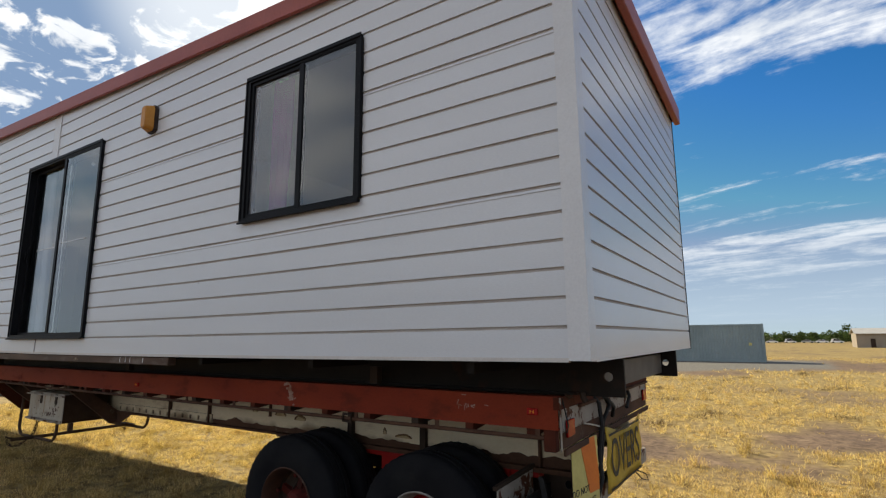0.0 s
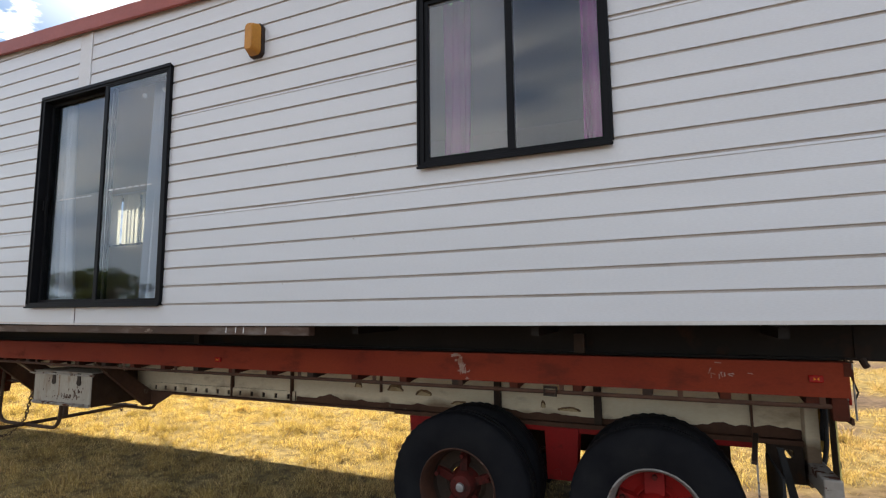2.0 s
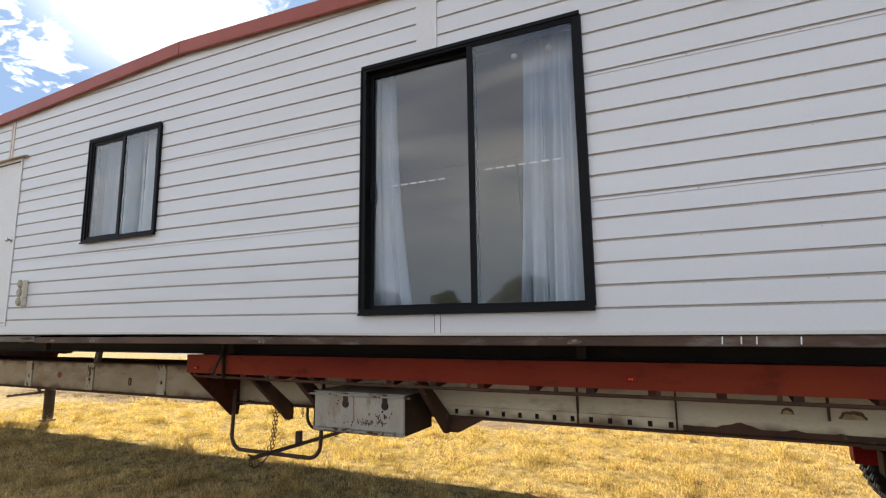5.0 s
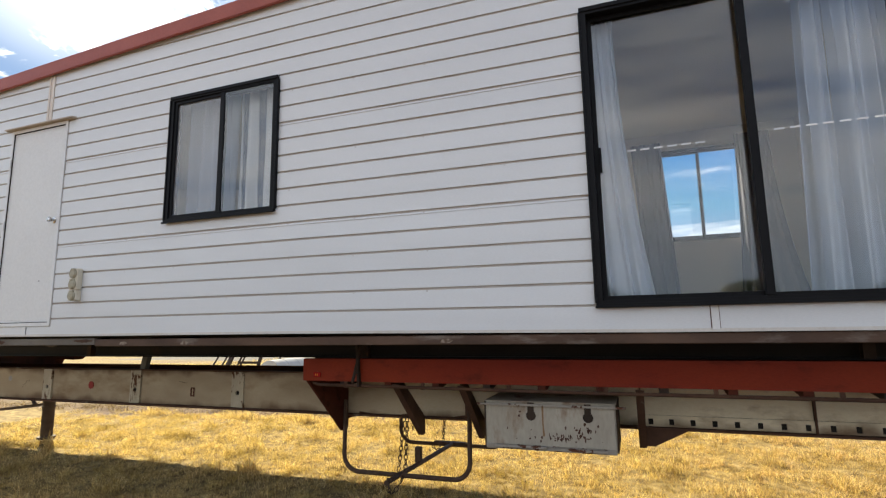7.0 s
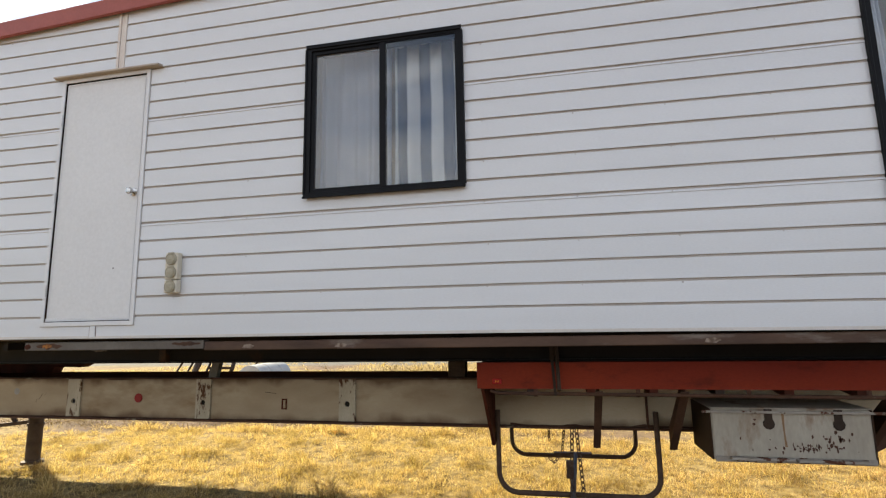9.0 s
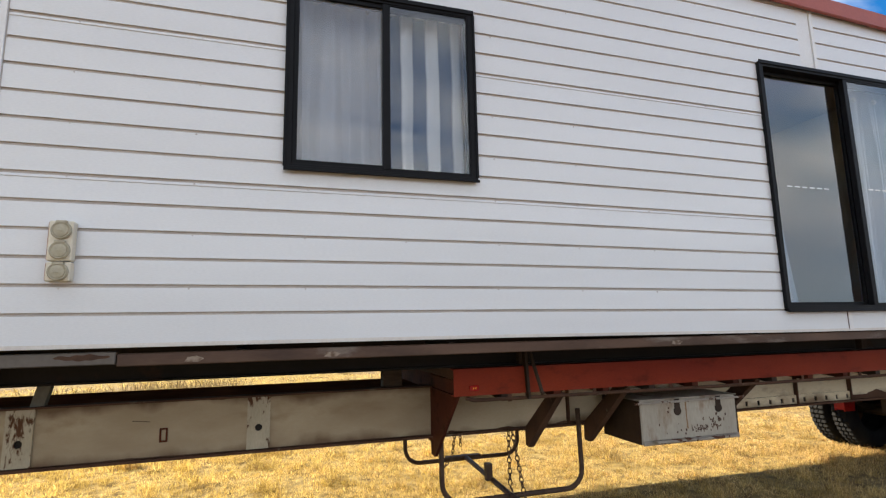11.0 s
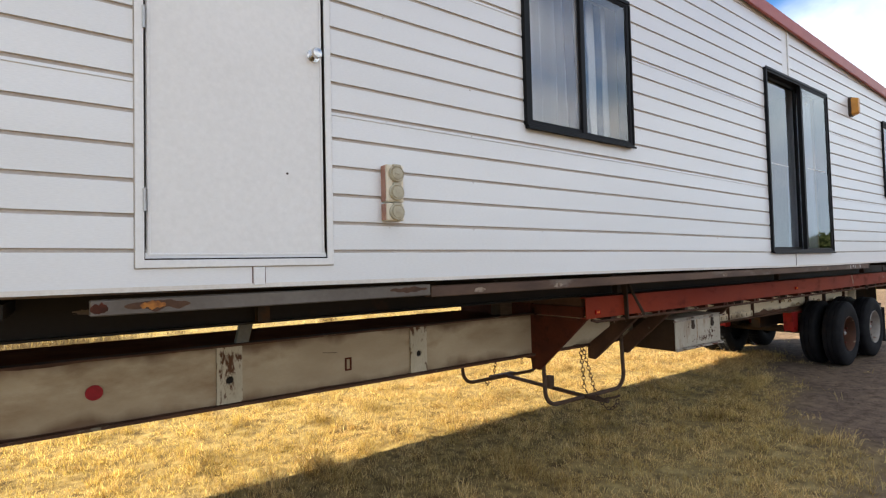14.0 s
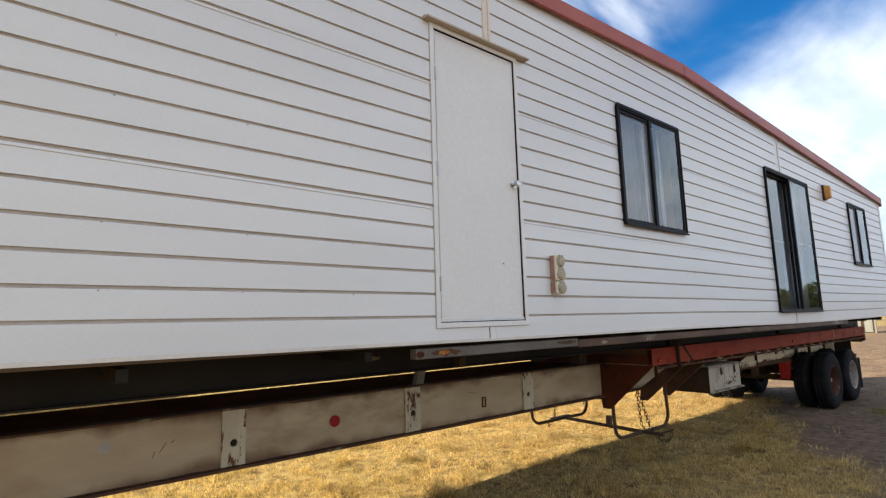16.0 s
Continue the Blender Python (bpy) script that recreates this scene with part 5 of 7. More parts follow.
# outrigger gussets between the side rail and the beam
bm = BM()
prism(bm, [(NEAR + 0.01, 1.350), (3.905, 1.350), (3.965, 1.52), (5.13, 1.52), (5.13, 0.90), (3.98, 0.90), (3.965, 0.80), (3.86, 0.80)], "x", -10.455, -10.43)
prism(bm, [(3.30, 1.46), (3.30, 1.36), (3.965, 1.36), (3.965, 1.46)], "x", -10.455, -10.43)
part("gusset_plate", bm, RUST_RED, trailer, "large red-brown gusset plate at the front of the deck")
for x, mt in ((-9.58, FLANGE), (-8.98, FLANGE), (-7.60, FLANGE)):
    bm = BM()
    prism(bm, [(NEAR + 0.03, 1.350), (NEAR + 0.19, 1.350), (3.955, 0.955), (3.955, 0.80), (3.86, 0.80)], "x", x, x + 0.012)
    beam(bm, (x + 0.006, NEAR + 0.035, 1.33), (x + 0.006, 3.865, 0.805), 0.058, 0.008)
    if x > -8:
        prism(bm, [(x + 0.012, 0.955), (x + 0.40, 0.955), (x + 0.10, 0.80), (x + 0.012, 0.80)], "y", 3.945, 3.957)
    part("outrigger", bm, mt, trailer, "grimy steel outrigger")

# tool box
tbx = part("tool_box", (lambda b: (box(b, -8.795, -7.775, 3.365, 3.90, 0.845, 1.205, 0.012), b)[1])(BM()), BOX_W, trailer, "white steel tool box with chipped, rusting paint")
bm = BM()
box(bm, -8.80, -7.77, 3.36, 3.90, 1.206, 1.214, 0.002)
part("lid", bm, BOX_W, tbx)
bm = BM()
box(bm, -8.86, -7.70, 3.336, 3.35, 1.178, 1.196, 0.003)
part("lid_bar", bm, PEEL_W, tbx)
bm = BM()
box(bm, -8.79, -7.78, 3.352, 3.364, 0.842, 0.880, 0.003)
box(bm, -8.70, -8.30, 3.344, 3.2915, 0.868, 0.884, 0.002)
box(bm, -8.28, -7.85, 3.344, 3.2915, 0.862, 0.880, 0.002)
part("lower_lip", bm, PEEL_W, tbx)
for x in (-8.42, -7.98):
    bm = BM()
    box(bm, x - 0.025, x + 0.025, 3.356, 3.365, 1.13, 1.205)
    disc_closed(bm, [(0.040, -0.004), (0.036, -0.010)], (x, 3.365, 1.105), 9)
    part("strap_hinge", bm, DIRTY_ST, tbx, "rusted strap hinge")
# box ends: rust brown, taken darker to hold the ends' shade too
END_M = shade("rusted_shaded_box_end", (0.036, 0.020, 0.013), (0.060, 0.036, 0.022), rough=0.8, scale=4, spec=0.1)
for xa, xb in ((-8.804, -8.796), (-7.774, -7.766)):
    bm = BM()
    box(bm, xa, xb, 3.37, 3.895, 0.850, 1.203)
    part("end_panel", bm, END_M, tbx, "rusted brown end panel, darkened for its shaded side")
bm = BM()
rs = random.Random(21)
for k in range(80):
    x, z = -8.17 + 0.12 * rs.gauss(0, 1), 0.945 + 0.012 * rs.gauss(0, 1)
    if k % 3 == 0:
        x, z = -8.00 + 0.035 * rs.gauss(0, 1), 1.00 + 0.030 * rs.gauss(0, 1)
    if k % 9 == 0:
        x, z = rs.uniform(-8.7, -7.85), rs.uniform(0.92, 1.15)
    w, h = rs.uniform(0.002, 0.007), rs.uniform(0.004, 0.018)
    if k % 3 == 0:
        w *= 1.9
    if -8.78 < x < -7.8:
        n = 7
        prism(bm, [(x + w * rs.uniform(0.6, 1.2) * math.cos(2 * math.pi * q / n), z + h * rs.uniform(0.6, 1.2) * math.sin(2 * math.pi * q / n)) for q in range(n)], "y", 3.363, 3.365)
tagged(part("rust_chip", bm, shade("rust_chip", (0.060, 0.030, 0.020), (0.11, 0.05, 0.03), rough=0.8, scale=20), tbx, "dark rust chips on the front"), kind="stuff")
bm = BM()
prism(bm, [(-8.335, 1.19), (-8.318, 1.19), (-8.322, 1.05), (-8.315, 0.95), (-8.330, 0.95), (-8.332, 1.05)], "y", 3.364, 3.365)
part("rust_streak", bm, shade("rust_streak", (0.30, 0.19, 0.10), (0.22, 0.12, 0.06), rough=0.8, scale=20), tbx)

# spare wheel carrier: two hoops and a cross bar


def hoop(y):
    pts = []
    x0, x1, zt, zb, r = -10.40, -9.09, 1.10, 0.425, 0.16
    pts.append((x0, y, zt))
    for k in range(7):
        t = math.pi + k * math.pi / 12
        pts.append((x0 + r + r * math.cos(t), y - 0.02, zb + r + r * math.sin(t)))
    for k in range(7):
        t = 1.5 * math.pi + k * math.pi / 12
        pts.append((x1 - r + r * math.cos(t), y - 0.02, zb + r + r * math.sin(t)))
    pts.append((x1, y, zt))
    return pts


carrier = part("wheel_carrier", (lambda b: (tube(b, hoop(3.87), 0.022, 10), b)[1])(BM()), CHAIN, trailer, "bent rusty pipe spare wheel carrier", smooth=True)
part("hoop", (lambda b: (tube(b, hoop(5.22), 0.022, 10), b)[1])(BM()), CHAIN, carrier, smooth=True)
bm = BM()
tube(bm, [(-9.79, 3.55, 0.435), (-9.79, 3.87, 0.430), (-9.72, 5.24, 0.440)], 0.024, 8)
box(bm, -9.83, -9.77, 4.30, 4.36, 0.43, 0.58)
box(bm, -9.95, -9.55, 5.17, 5.24, 0.44, 0.46)
part("cross_bar", bm, CHAIN, carrier, smooth=False)


def links(bm, pts, r=0.0050, pitch=0.040):
    """A chain of oval links along a polyline."""
    pts = [Vector(p) for p in pts]
    pos, k = [], 0
    for a, b in zip(pts, pts[1:]):
        n = max(1, int((b - a).length / pitch))
        pos += [(a + (b - a) * ((i + 0.5) / n), (b - a).normalized()) for i in range(n)]
    for k, (p, d) in enumerate(pos):
        s = d.orthogonal().normalized()
        if k % 2:
            s = d.cross(s)
        ring = []
        for j in range(8):
            t = 2 * math.pi * j / 8
            ring.append(p + d * (pitch * 0.72 * math.cos(t)) + s * (pitch * 0.43 * math.sin(t)))
        tube(bm, ring, r, 5, True)


bm = BM()
links(bm, [(-9.77, 3.90, 0.95), (-9.795, 3.845, 0.515), (-9.79, 3.80, 0.46)])
part("chain", bm, CHAIN, carrier, "rusty steel chain hanging through the carrier")
bm = BM()
links(bm, [(-9.735, 3.90, 0.95), (-9.706, 3.785, 0.50), (-9.72, 3.70, 0.40), (-9.738, 3.62, 0.345), (-9.742, 3.55, 0.345), (-9.735, 3.49, 0.40), (-9.728, 3.47, 0.47)])
part("chain", bm, CHAIN, carrier, "rusty steel chain hanging through the carrier")
bm = BM()
links(bm, [(-9.98, 4.6, 0.94), (-9.98, 4.6, 0.70)], 0.004, 0.030)
part("chain", bm, CHAIN, carrier)
bm = BM()
links(bm, [(-9.80, 5.20, 0.94), (-9.86, 5.24, 0.45), (-9.95, 5.27, 0.33), (-10.03, 5.24, 0.42)], 0.005, 0.036)
part("chain", bm, CHAIN, carrier)
bm = BM()
tube(bm, [(-9.728, 3.455, 0.50), (-9.735, 3.50, 0.475), (-9.77, 3.60, 0.445)], 0.012, 6)
part("chain_hook", bm, CHAIN, carrier)

# landing leg
y, lx = 5.41, -17.25
leg = part("landing_leg", (lambda b: (disc_closed(b, [(0.085, 0.075), (0.092, 0.085), (0.092, 0.55), (0.104, 0.552), (0.104, 0.585), (0.094, 0.587), (0.094, 0.94), (0.085, 0.95)], (lx, y + 0.09, 0), 16, "z"), b)[1])(BM()), LEG_M, trailer, "grimy round steel landing leg", smooth=True)
bm = BM()
disc_closed(bm, [(0.135, 0.03), (0.140, 0.04), (0.140, 0.068), (0.118, 0.0745)], (lx, y + 0.09, 0), 18, "z")
part("foot", bm, LEG_M, leg)
bm = BM()
beam(bm, (lx - 1.54, y + 0.09, 0.44), (lx - 0.09, y + 0.09, 0.60), 0.05, 0.05)
beam(bm, (lx - 0.66, y + 0.09, 0.93), (lx - 0.36, y + 0.09, 0.585), 0.05, 0.035)
part("brace", bm, LEG_M, leg)
bm = BM()
tube(bm, [(-17.17, 5.40, 0.93), (-16.99, 5.3, 0.84), (-16.74, 5.2, 0.86), (-16.59, 5.1, 0.94)], 0.010, 6)
part("air_hose", bm, RUBBER, trailer, smooth=True)

# wheels: twin tyres on two axles
R_T = 0.545
SEG = 96


def tyre(bm, c, yo, deep=0.986):
    """Tyre with its outer face at yo, 0.27 wide towards +y."""
    prof = [(0.290, 0.030), (0.300, 0.014), (0.335, 0.004), (0.400, -0.004), (0.455, 0.0), (0.492, 0.012), (0.520, 0.024), (0.537, 0.034), (R_T, 0.050),
            (R_T, 0.092), (0.530, 0.096), (0.530, 0.108), (R_T, 0.112), (R_T, 0.158), (0.530, 0.162), (0.530, 0.174), (R_T, 0.178), (R_T, 0.220),
            (0.537, 0.236), (0.520, 0.246), (0.455, 0.270), (0.335, 0.266), (0.290, 0.240)]
    def lug(j, k):
        return deep if (j in (6, 7, 8, 17, 18, 19) or deep < 0.97 and 5 < j < 20) and k % 2 else 1.0
    lathe(bm, prof, (c[0], yo, c[1]), SEG, lug)


def wheel_pair(x, z, rim_mat, rim_label, side):
    """Outer and inner wheel at one axle end. side 1: the near end, -1: the far one."""
    yo = 3.285 if side > 0 else 5.715
    w = new("wheel"); w.empty_display_size = 0.1
    w.location = (x, yo, z)
    w.parent = trailer
    w.matrix_parent_inverse = Matrix.Translation(-trailer.location)
    tagged(w, "twin truck wheels with worn black tyres")
    def put(name, build, mat_, label=""):
        b = BM()
        build(b)
        for v in b.verts:
            v.co.y = side * v.co.y
            v.co += Vector((x, yo, z))
        ob = part(name, b, mat_, None, label, smooth=True)
        ob.parent = w
        ob.matrix_parent_inverse = Matrix.Translation(-w.location)
    put("tyre", lambda b: tyre(b, (0, 0), 0.0, 0.986 if side > 0 else 0.955), TYRE, "worn black truck tyre")
    put("tyre", lambda b: tyre(b, (0, 0), 0.335, 0.986 if side > 0 else 0.955), TYRE, "worn black truck tyre")
    spoke, hub_mat = (0.06, DULL_RED) if rim_mat is RIM_R else (0.125, BRIGHT_RED)
    def rim(b):
        lathe(b, [(0.300, 0.010), (0.292, 0.004), (0.284, 0.012), (0.276, 0.040), (0.262, 0.075), (0.256, 0.16), (0.255, 0.215), (0.262, 0.222), (0.295, 0.250)], (0, 0, 0), 40)
    def dish(b):
        lathe(b, [(0.2545, 0.161), (0.245, 0.20), (0.16, 0.215), (0.135, 0.19), (0.128, 0.19), (0.128, 0.222), (0.16, 0.235), (0.2545, 0.216)], (0, 0, 0), 40)
    put("rim", rim, rim_mat, rim_label)
    put("dish", dish, DIRTY_ST if rim_mat is RIM_R else BRIGHT_RED, "dark rusted wheel dish" if rim_mat is RIM_R else "red painted wheel dish")
    def hub(b):
        disc_closed(b, [(0.128, 0.24), (0.122, 0.19), (0.105, 0.17), (0.098, 0.115), (0.080, 0.09), (0.030, 0.082)], (0, 0, 0), 24)
        for k in range(5):
            t = 2 * math.pi * k / 5 + 0.3
            beam(b, (0.09 * math.cos(t), 0.19, 0.09 * math.sin(t)), (0.238 * math.cos(t), 0.205, 0.238 * math.sin(t)), spoke, 0.06)
    put("hub", hub, hub_mat, "red painted spoke hub")
    put("hub_cap", lambda b: disc_closed(b, [(0.034, 0.083), (0.030, 0.068), (0.006, 0.064)], (0, 0, 0), 16), GALV, "dull metal hub cap")
    for k in range(5):
        t = 2 * math.pi * k / 5 + 0.3
        put("wheel_nut", lambda b: disc_closed(b, [(0.018, 0.13), (0.016, 0.10)], (0.215 * math.cos(t), 0, 0.215 * math.sin(t)), 8), DULL_RED)


for x, rm, lb in ((-3.485, RIM_R, "rusty brown rim"), (-2.135, RIM_S, "scuffed grey rim")):
    wheel_pair(x, 0.55, rm, lb, 1)
    wheel_pair(x, 0.55, rm, lb, -1)
    bm = BM()
    tube(bm, [(x, 3.50, 0.55), (x, 5.5, 0.55)], 0.065, 14)
    part("axle", bm, DIRTY_ST, trailer, smooth=True)
    for y in (3.98, 5.10):
        bm = BM()
        for k in range(5):
            w = 0.50 - 0.07 * k
            pts = [(x + w * u, 0.64 - 0.016 * k + 0.10 * (u * w / 0.5) ** 2) for u in (-1, -0.5, 0, 0.5, 1)]
            prism(bm, pts + [(a, b - 0.013) for a, b in pts[::-1]], "y", y - 0.04, y + 0.04)
        part("leaf_spring", bm, DIRTY_ST, trailer)
for x0, wd, zb in ((-4.175, 0.24, 0.58), (-2.96, 0.27, 0.52), (-1.98, 0.26, 0.80)):
    for y in (3.90, 5.04):
        bm = BM()
        prism(bm, [(x0, 0.922), (x0 + wd, 0.922), (x0 + wd - 0.03, zb), (x0 + 0.015, zb)], "y", y, y + 0.014)
        prism(bm, [(x0, 0.922), (x0 + wd, 0.922), (x0 + wd - 0.03, zb), (x0 + 0.015, zb)], "y", y + 0.13, y + 0.144)
        box(bm, x0 + 0.01, x0 + 0.025, y + 0.014, y + 0.13, zb + 0.02, 0.92)
        disc_closed(bm, [(0.026, -0.014), (0.026, 0.0)], (x0 + 0.10, y, zb + 0.06), 10) if zb < 0.7 else None
        part("spring_hanger", bm, BRIGHT_RED, trailer, "bright red spring hanger")
bm = BM()
box(bm, -4.17, -1.5, 3.92, 4.03, 0.885, 0.9245)
part("sub_frame", bm, BRIGHT_RED, trailer, "red bogie sub-frame")
bm = BM()
box(bm, -4.10, -1.6, 4.45, 4.60, 0.62, 0.80)
tube(bm, [(-3.9, 4.2, 0.62), (-3.0, 4.3, 0.5), (-2.2, 4.2, 0.62)], 0.05, 10)
part("brake_gear", bm, DIRTY_ST, trailer)

# rear end
bm = BM()
box(bm, -1.175, -1.098, NEAR - 0.006, NEAR + 0.055, 1.225, 1.351, 0.004)
box(bm, -1.105, DECK_R + 0.012, NEAR - 0.006, FAR, 1.472, 1.5455)
part("rear_channel", bm, RUST_RED, trailer, "rust-red rear corner channel")
bm = BM()
box(bm, DECK_R - 0.02, DECK_R + 0.004, NEAR + 0.06, FAR - 0.06, 1.33, 1.470, 0.004)
rear_panel = part("rear_panel", bm, PEEL_W, trailer, "peeling white rear panel")
bm = BM()
box(bm, DECK_R - 0.02, DECK_R + 0.002, NEAR + 0.06, FAR - 0.06, 1.236, 1.3295, 0.004)
part("rear_skirt", bm, FLANGE, trailer, "rust-brown strip under the rear panel")
bm = BM()
box(bm, DECK_R + 0.0125, DECK_R + 0.019, NEAR - 0.008, NEAR + 0.012, 1.235, 1.545, 0.002)
part("corner_edge", bm, PEEL_W, trailer, "chipped white edge of the rear corner")
for y in (NEAR + 0.10, FAR - 0.26):
    bm = BM()
    box(bm, DECK_R + 0.0105, DECK_R + 0.026, y, y + 0.13, 1.30, 1.40, 0.003)
    part("tail_lamp", bm, LENS_R, rear_panel, "red tail lamp")
bm = BM()
box(bm, DECK_R + 0.003, DECK_R + 0.020, NEAR + 0.06, FAR - 0.05, 1.195, 1.235, 0.004)
box(bm, DECK_R + 0.005, DECK_R + 0.030, NEAR + 0.36, FAR - 0.05, 1.45, 1.4715, 0.004)
part("rear_bar", bm, FLANGE, trailer, "rusted rear cross bar")
bm = BM()
box(bm, -1.20, -1.10, 3.47, FAR - 0.1, 0.72, 0.84, 0.006)
part("bumper", bm, PEEL_W, trailer, "peeling cream bumper beam")
bm = BM()
holed_plate(bm, -1.42, -1.13, 0.66, 0.957, 3.955, 3.966, -1.285, 0.858, 0.030, 18)
part("tie_plate", bm, DIRTY_ST, trailer, "dark steel plate with a hole")
bm = BM()
box(bm, -1.20, -1.12, 3.84, 3.96, 0.68, 1.36, 0.005)
part("rear_post", bm, CREAM, trailer)
for pts in ([(-1.06, 3.93, 1.50), (-1.02, 3.98, 1.44), (-1.01, 3.99, 1.30), (-1.03, 3.96, 1.10), (-1.03, 4.00, 0.92), (-1.06, 3.97, 0.80)],
            [(-1.06, 4.22, 1.49), (-1.00, 4.18, 1.40), (-1.02, 4.06, 1.30), (-1.03, 4.03, 1.12), (-1.05, 4.02, 0.95)],
            [(-1.06, 4.05, 1.50), (-1.01, 4.14, 1.46), (-1.00, 4.30, 1.38), (-1.03, 4.36, 1.30)],
            [(-1.06, 4.95, 1.48), (-1.02, 4.90, 1.40), (-1.02, 4.78, 1.32)]):
    bm = BM()
    tube(bm, [(a - 0.025, b, c) for a, b, c in pts], 0.015, 7)
    part("cable_loom", bm, RUBBER, trailer, "black cable loom hanging at the rear", smooth=True)
bm = BM()
tube(bm, [(-1.07, 3.29, 1.54), (-1.055, 3.30, 1.46), (-1.035, 3.29, 1.38), (-1.05, 3.30, 1.335)], 0.005, 6)
part("loose_wire", bm, RUBBER, trailer, smooth=True)
bm = BM()
tube(bm, [(-1.03, 4.9, 0.80), (-0.97, 4.98, 0.76), (-0.96, 5.02, 0.70), (-1.0, 4.96, 0.72), (-1.03, 4.9, 0.78)], 0.005, 6)
part("loose_wire", bm, RUBBER, trailer, smooth=True)
bm = BM()
tube(bm, [(-0.975, 3.40, 1.56), (-0.965, 3.39, 1.53), (-0.955, 3.395, 1.515)], 0.020, 8)
tube(bm, [(-1.07, 3.36, 1.55), (-1.045, 3.36, 1.535), (-1.03, 3.37, 1.545)], 0.010, 8)
part("shackle", bm, DIRTY_ST, trailer, smooth=True)

# side mud guard with its peeling plate
bm = BM()
A, B = Vector((-1.556, 3.346, 0)), Vector((-1.502, 3.80, 0))
for lo_, hi_ in (((0.30, 0.925), (0.36, 0.99)),):
    off = Vector((0.010, -0.005, 0))
    q = [A + Vector((0.02, 0.04, lo_[0])), B + Vector((-0.02, -0.03, hi_[0])), B + Vector((0, 0, 0.55)), B + Vector((0, 0, hi_[1])), A + Vector((0, 0, lo_[1])), A + Vector((0, 0, 0.6))]
    f0, f1 = [bm.verts.new(v) for v in q], [bm.verts.new(v + off) for v in q]
    bm.faces.new(f0[::-1]); bm.faces.new(f1)
    for k in range(6):
        bm.faces.new((f0[k], f0[(k + 1) % 6], f1[(k + 1) % 6], f1[k]))
part("guard_plate", bm, PEEL_W, trailer, "bent white guard plate, peeling and rusted")
bm = BM()
beam(bm, A + Vector((-0.01, -0.01, 0.935)), B + Vector((0.01, 0.01, 1.0)), 0.03, 0.025)
part("guard_bar", bm, DIRTY_ST, trailer)
bm = BM()
prism(bm, [(-1.395, 0.96), (-1.36, 0.96), (-1.245, 0.40), (-1.30, 0.38)], "y", 3.66, 3.69)
part("guard_strut", bm, RUBBER, trailer)
bm = BM()
box(bm, -1.43, -1.415, 3.32, 3.93, 0.20, 0.86)
part("mud_flap", bm, RUBBER, trailer, "black rubber mud flap")

# warning signs at the rear
SG = Matrix.Translation((-1.075, 3.70, 0)) @ Matrix.Rotation(radians(-8), 4, "Z")
sb = BM()
box(sb, -0.004, 0.004, -0.19, 0.19, 0.60, 1.235, 0.003)
bmesh.ops.transform(sb, matrix=SG, verts=sb.verts)
sign = part("warning_sign", sb, PALE_Y, trailer, "weathered yellow and orange rear marker plate")
bm = BM()
box(bm, -0.0085, -0.0045, -0.188, 0.188, 0.602, 1.233)
bmesh.ops.transform(bm, matrix=SG, verts=bm.verts)
part("backing", bm, DIRTY_ST, sign, "grimy steel back of the plate")
bm = BM()
prism(bm, [(-0.08, 1.233), (0.14, 1.233), (0.186, 0.99), (0.186, 0.885), (0.04, 0.885)], "x", 0.0045, 0.0065)
bmesh.ops.transform(bm, matrix=SG, verts=bm.verts)
part("stripe", bm, ORANGE, sign, "orange reflective stripe")
TXT = Matrix(((0, 0, 1, 0), (1, 0, 0, 0), (0, 1, 0, 0), (0, 0, 0, 1)))
words("DO NOT", SG @ Matrix.Translation((0.0055, -0.085, 0.92)) @ TXT, 0.062, SIGN_BK, sign)
words("OVERTAKE", SG @ Matrix.Translation((0.0055, -0.025, 0.835)) @ TXT, 0.062, SIGN_BK, sign)
bm = BM()
box(bm, 0.0045, 0.0065, -0.16, 0.14, 0.73, 0.775)
bmesh.ops.transform(bm, matrix=SG, verts=bm.verts)
part("print_bar", bm, SIGN_BK, sign)
bm = BM()
grid = []
for j in range(9):
    v = j / 8
    row = []
    for i in range(17):
        u = i / 16
        y = 4.07 + 0.89 * u
        z = 0.80 + 0.02 * u + (0.43 + 0.03 * math.cos(5 * u)) * v - 0.04 * math.sin(3.1 * u) * v
        row.append(bm.verts.new((-1.045 + 0.04 * u + 0.012 * math.sin(7 * u + 2 * v) + 0.006 * math.sin(11 * v + 3 * u), y, z)))
    grid.append(row)
for j in range(8):
    for i in range(16):
        bm.faces.new((grid[j][i], grid[j][i + 1], grid[j + 1][i + 1], grid[j + 1][i]))
banner = part("warning_banner", bm, YELLOW, trailer, "crumpled yellow oversize load banner tied to the rear", smooth=True)
so = banner.modifiers.new("thick", "SOLIDIFY"); so.thickness = 0.004
BN = Matrix.Translation((-1.006, 4.52, 1.01)) @ Matrix.Rotation(radians(-2.5), 4, "Z")
words("OVERS", BN @ TXT @ Matrix.Diagonal((0.82, 1.25, 1, 1)), 0.31, SIGN_BK, banner)
for z in (-0.19, 0.185):
    bm = BM()
    beam(bm, BN @ Vector((0, -0.40, z)), BN @ Vector((0, 0.40, z + 0.01)), 0.002, 0.016)
    part("banner_border", bm, SIGN_BK, banner)
tube_bm = BM()
tube(tube_bm, [(-1.07, 3.70, 1.335), (-1.055, 3.88, 1.30), (-1.042, 4.08, 1.255)], 0.006, 6)
part("tie_cord", tube_bm, shade("pale_cord", (0.5, 0.47, 0.4)), banner, smooth=True)

# ---- ground ----


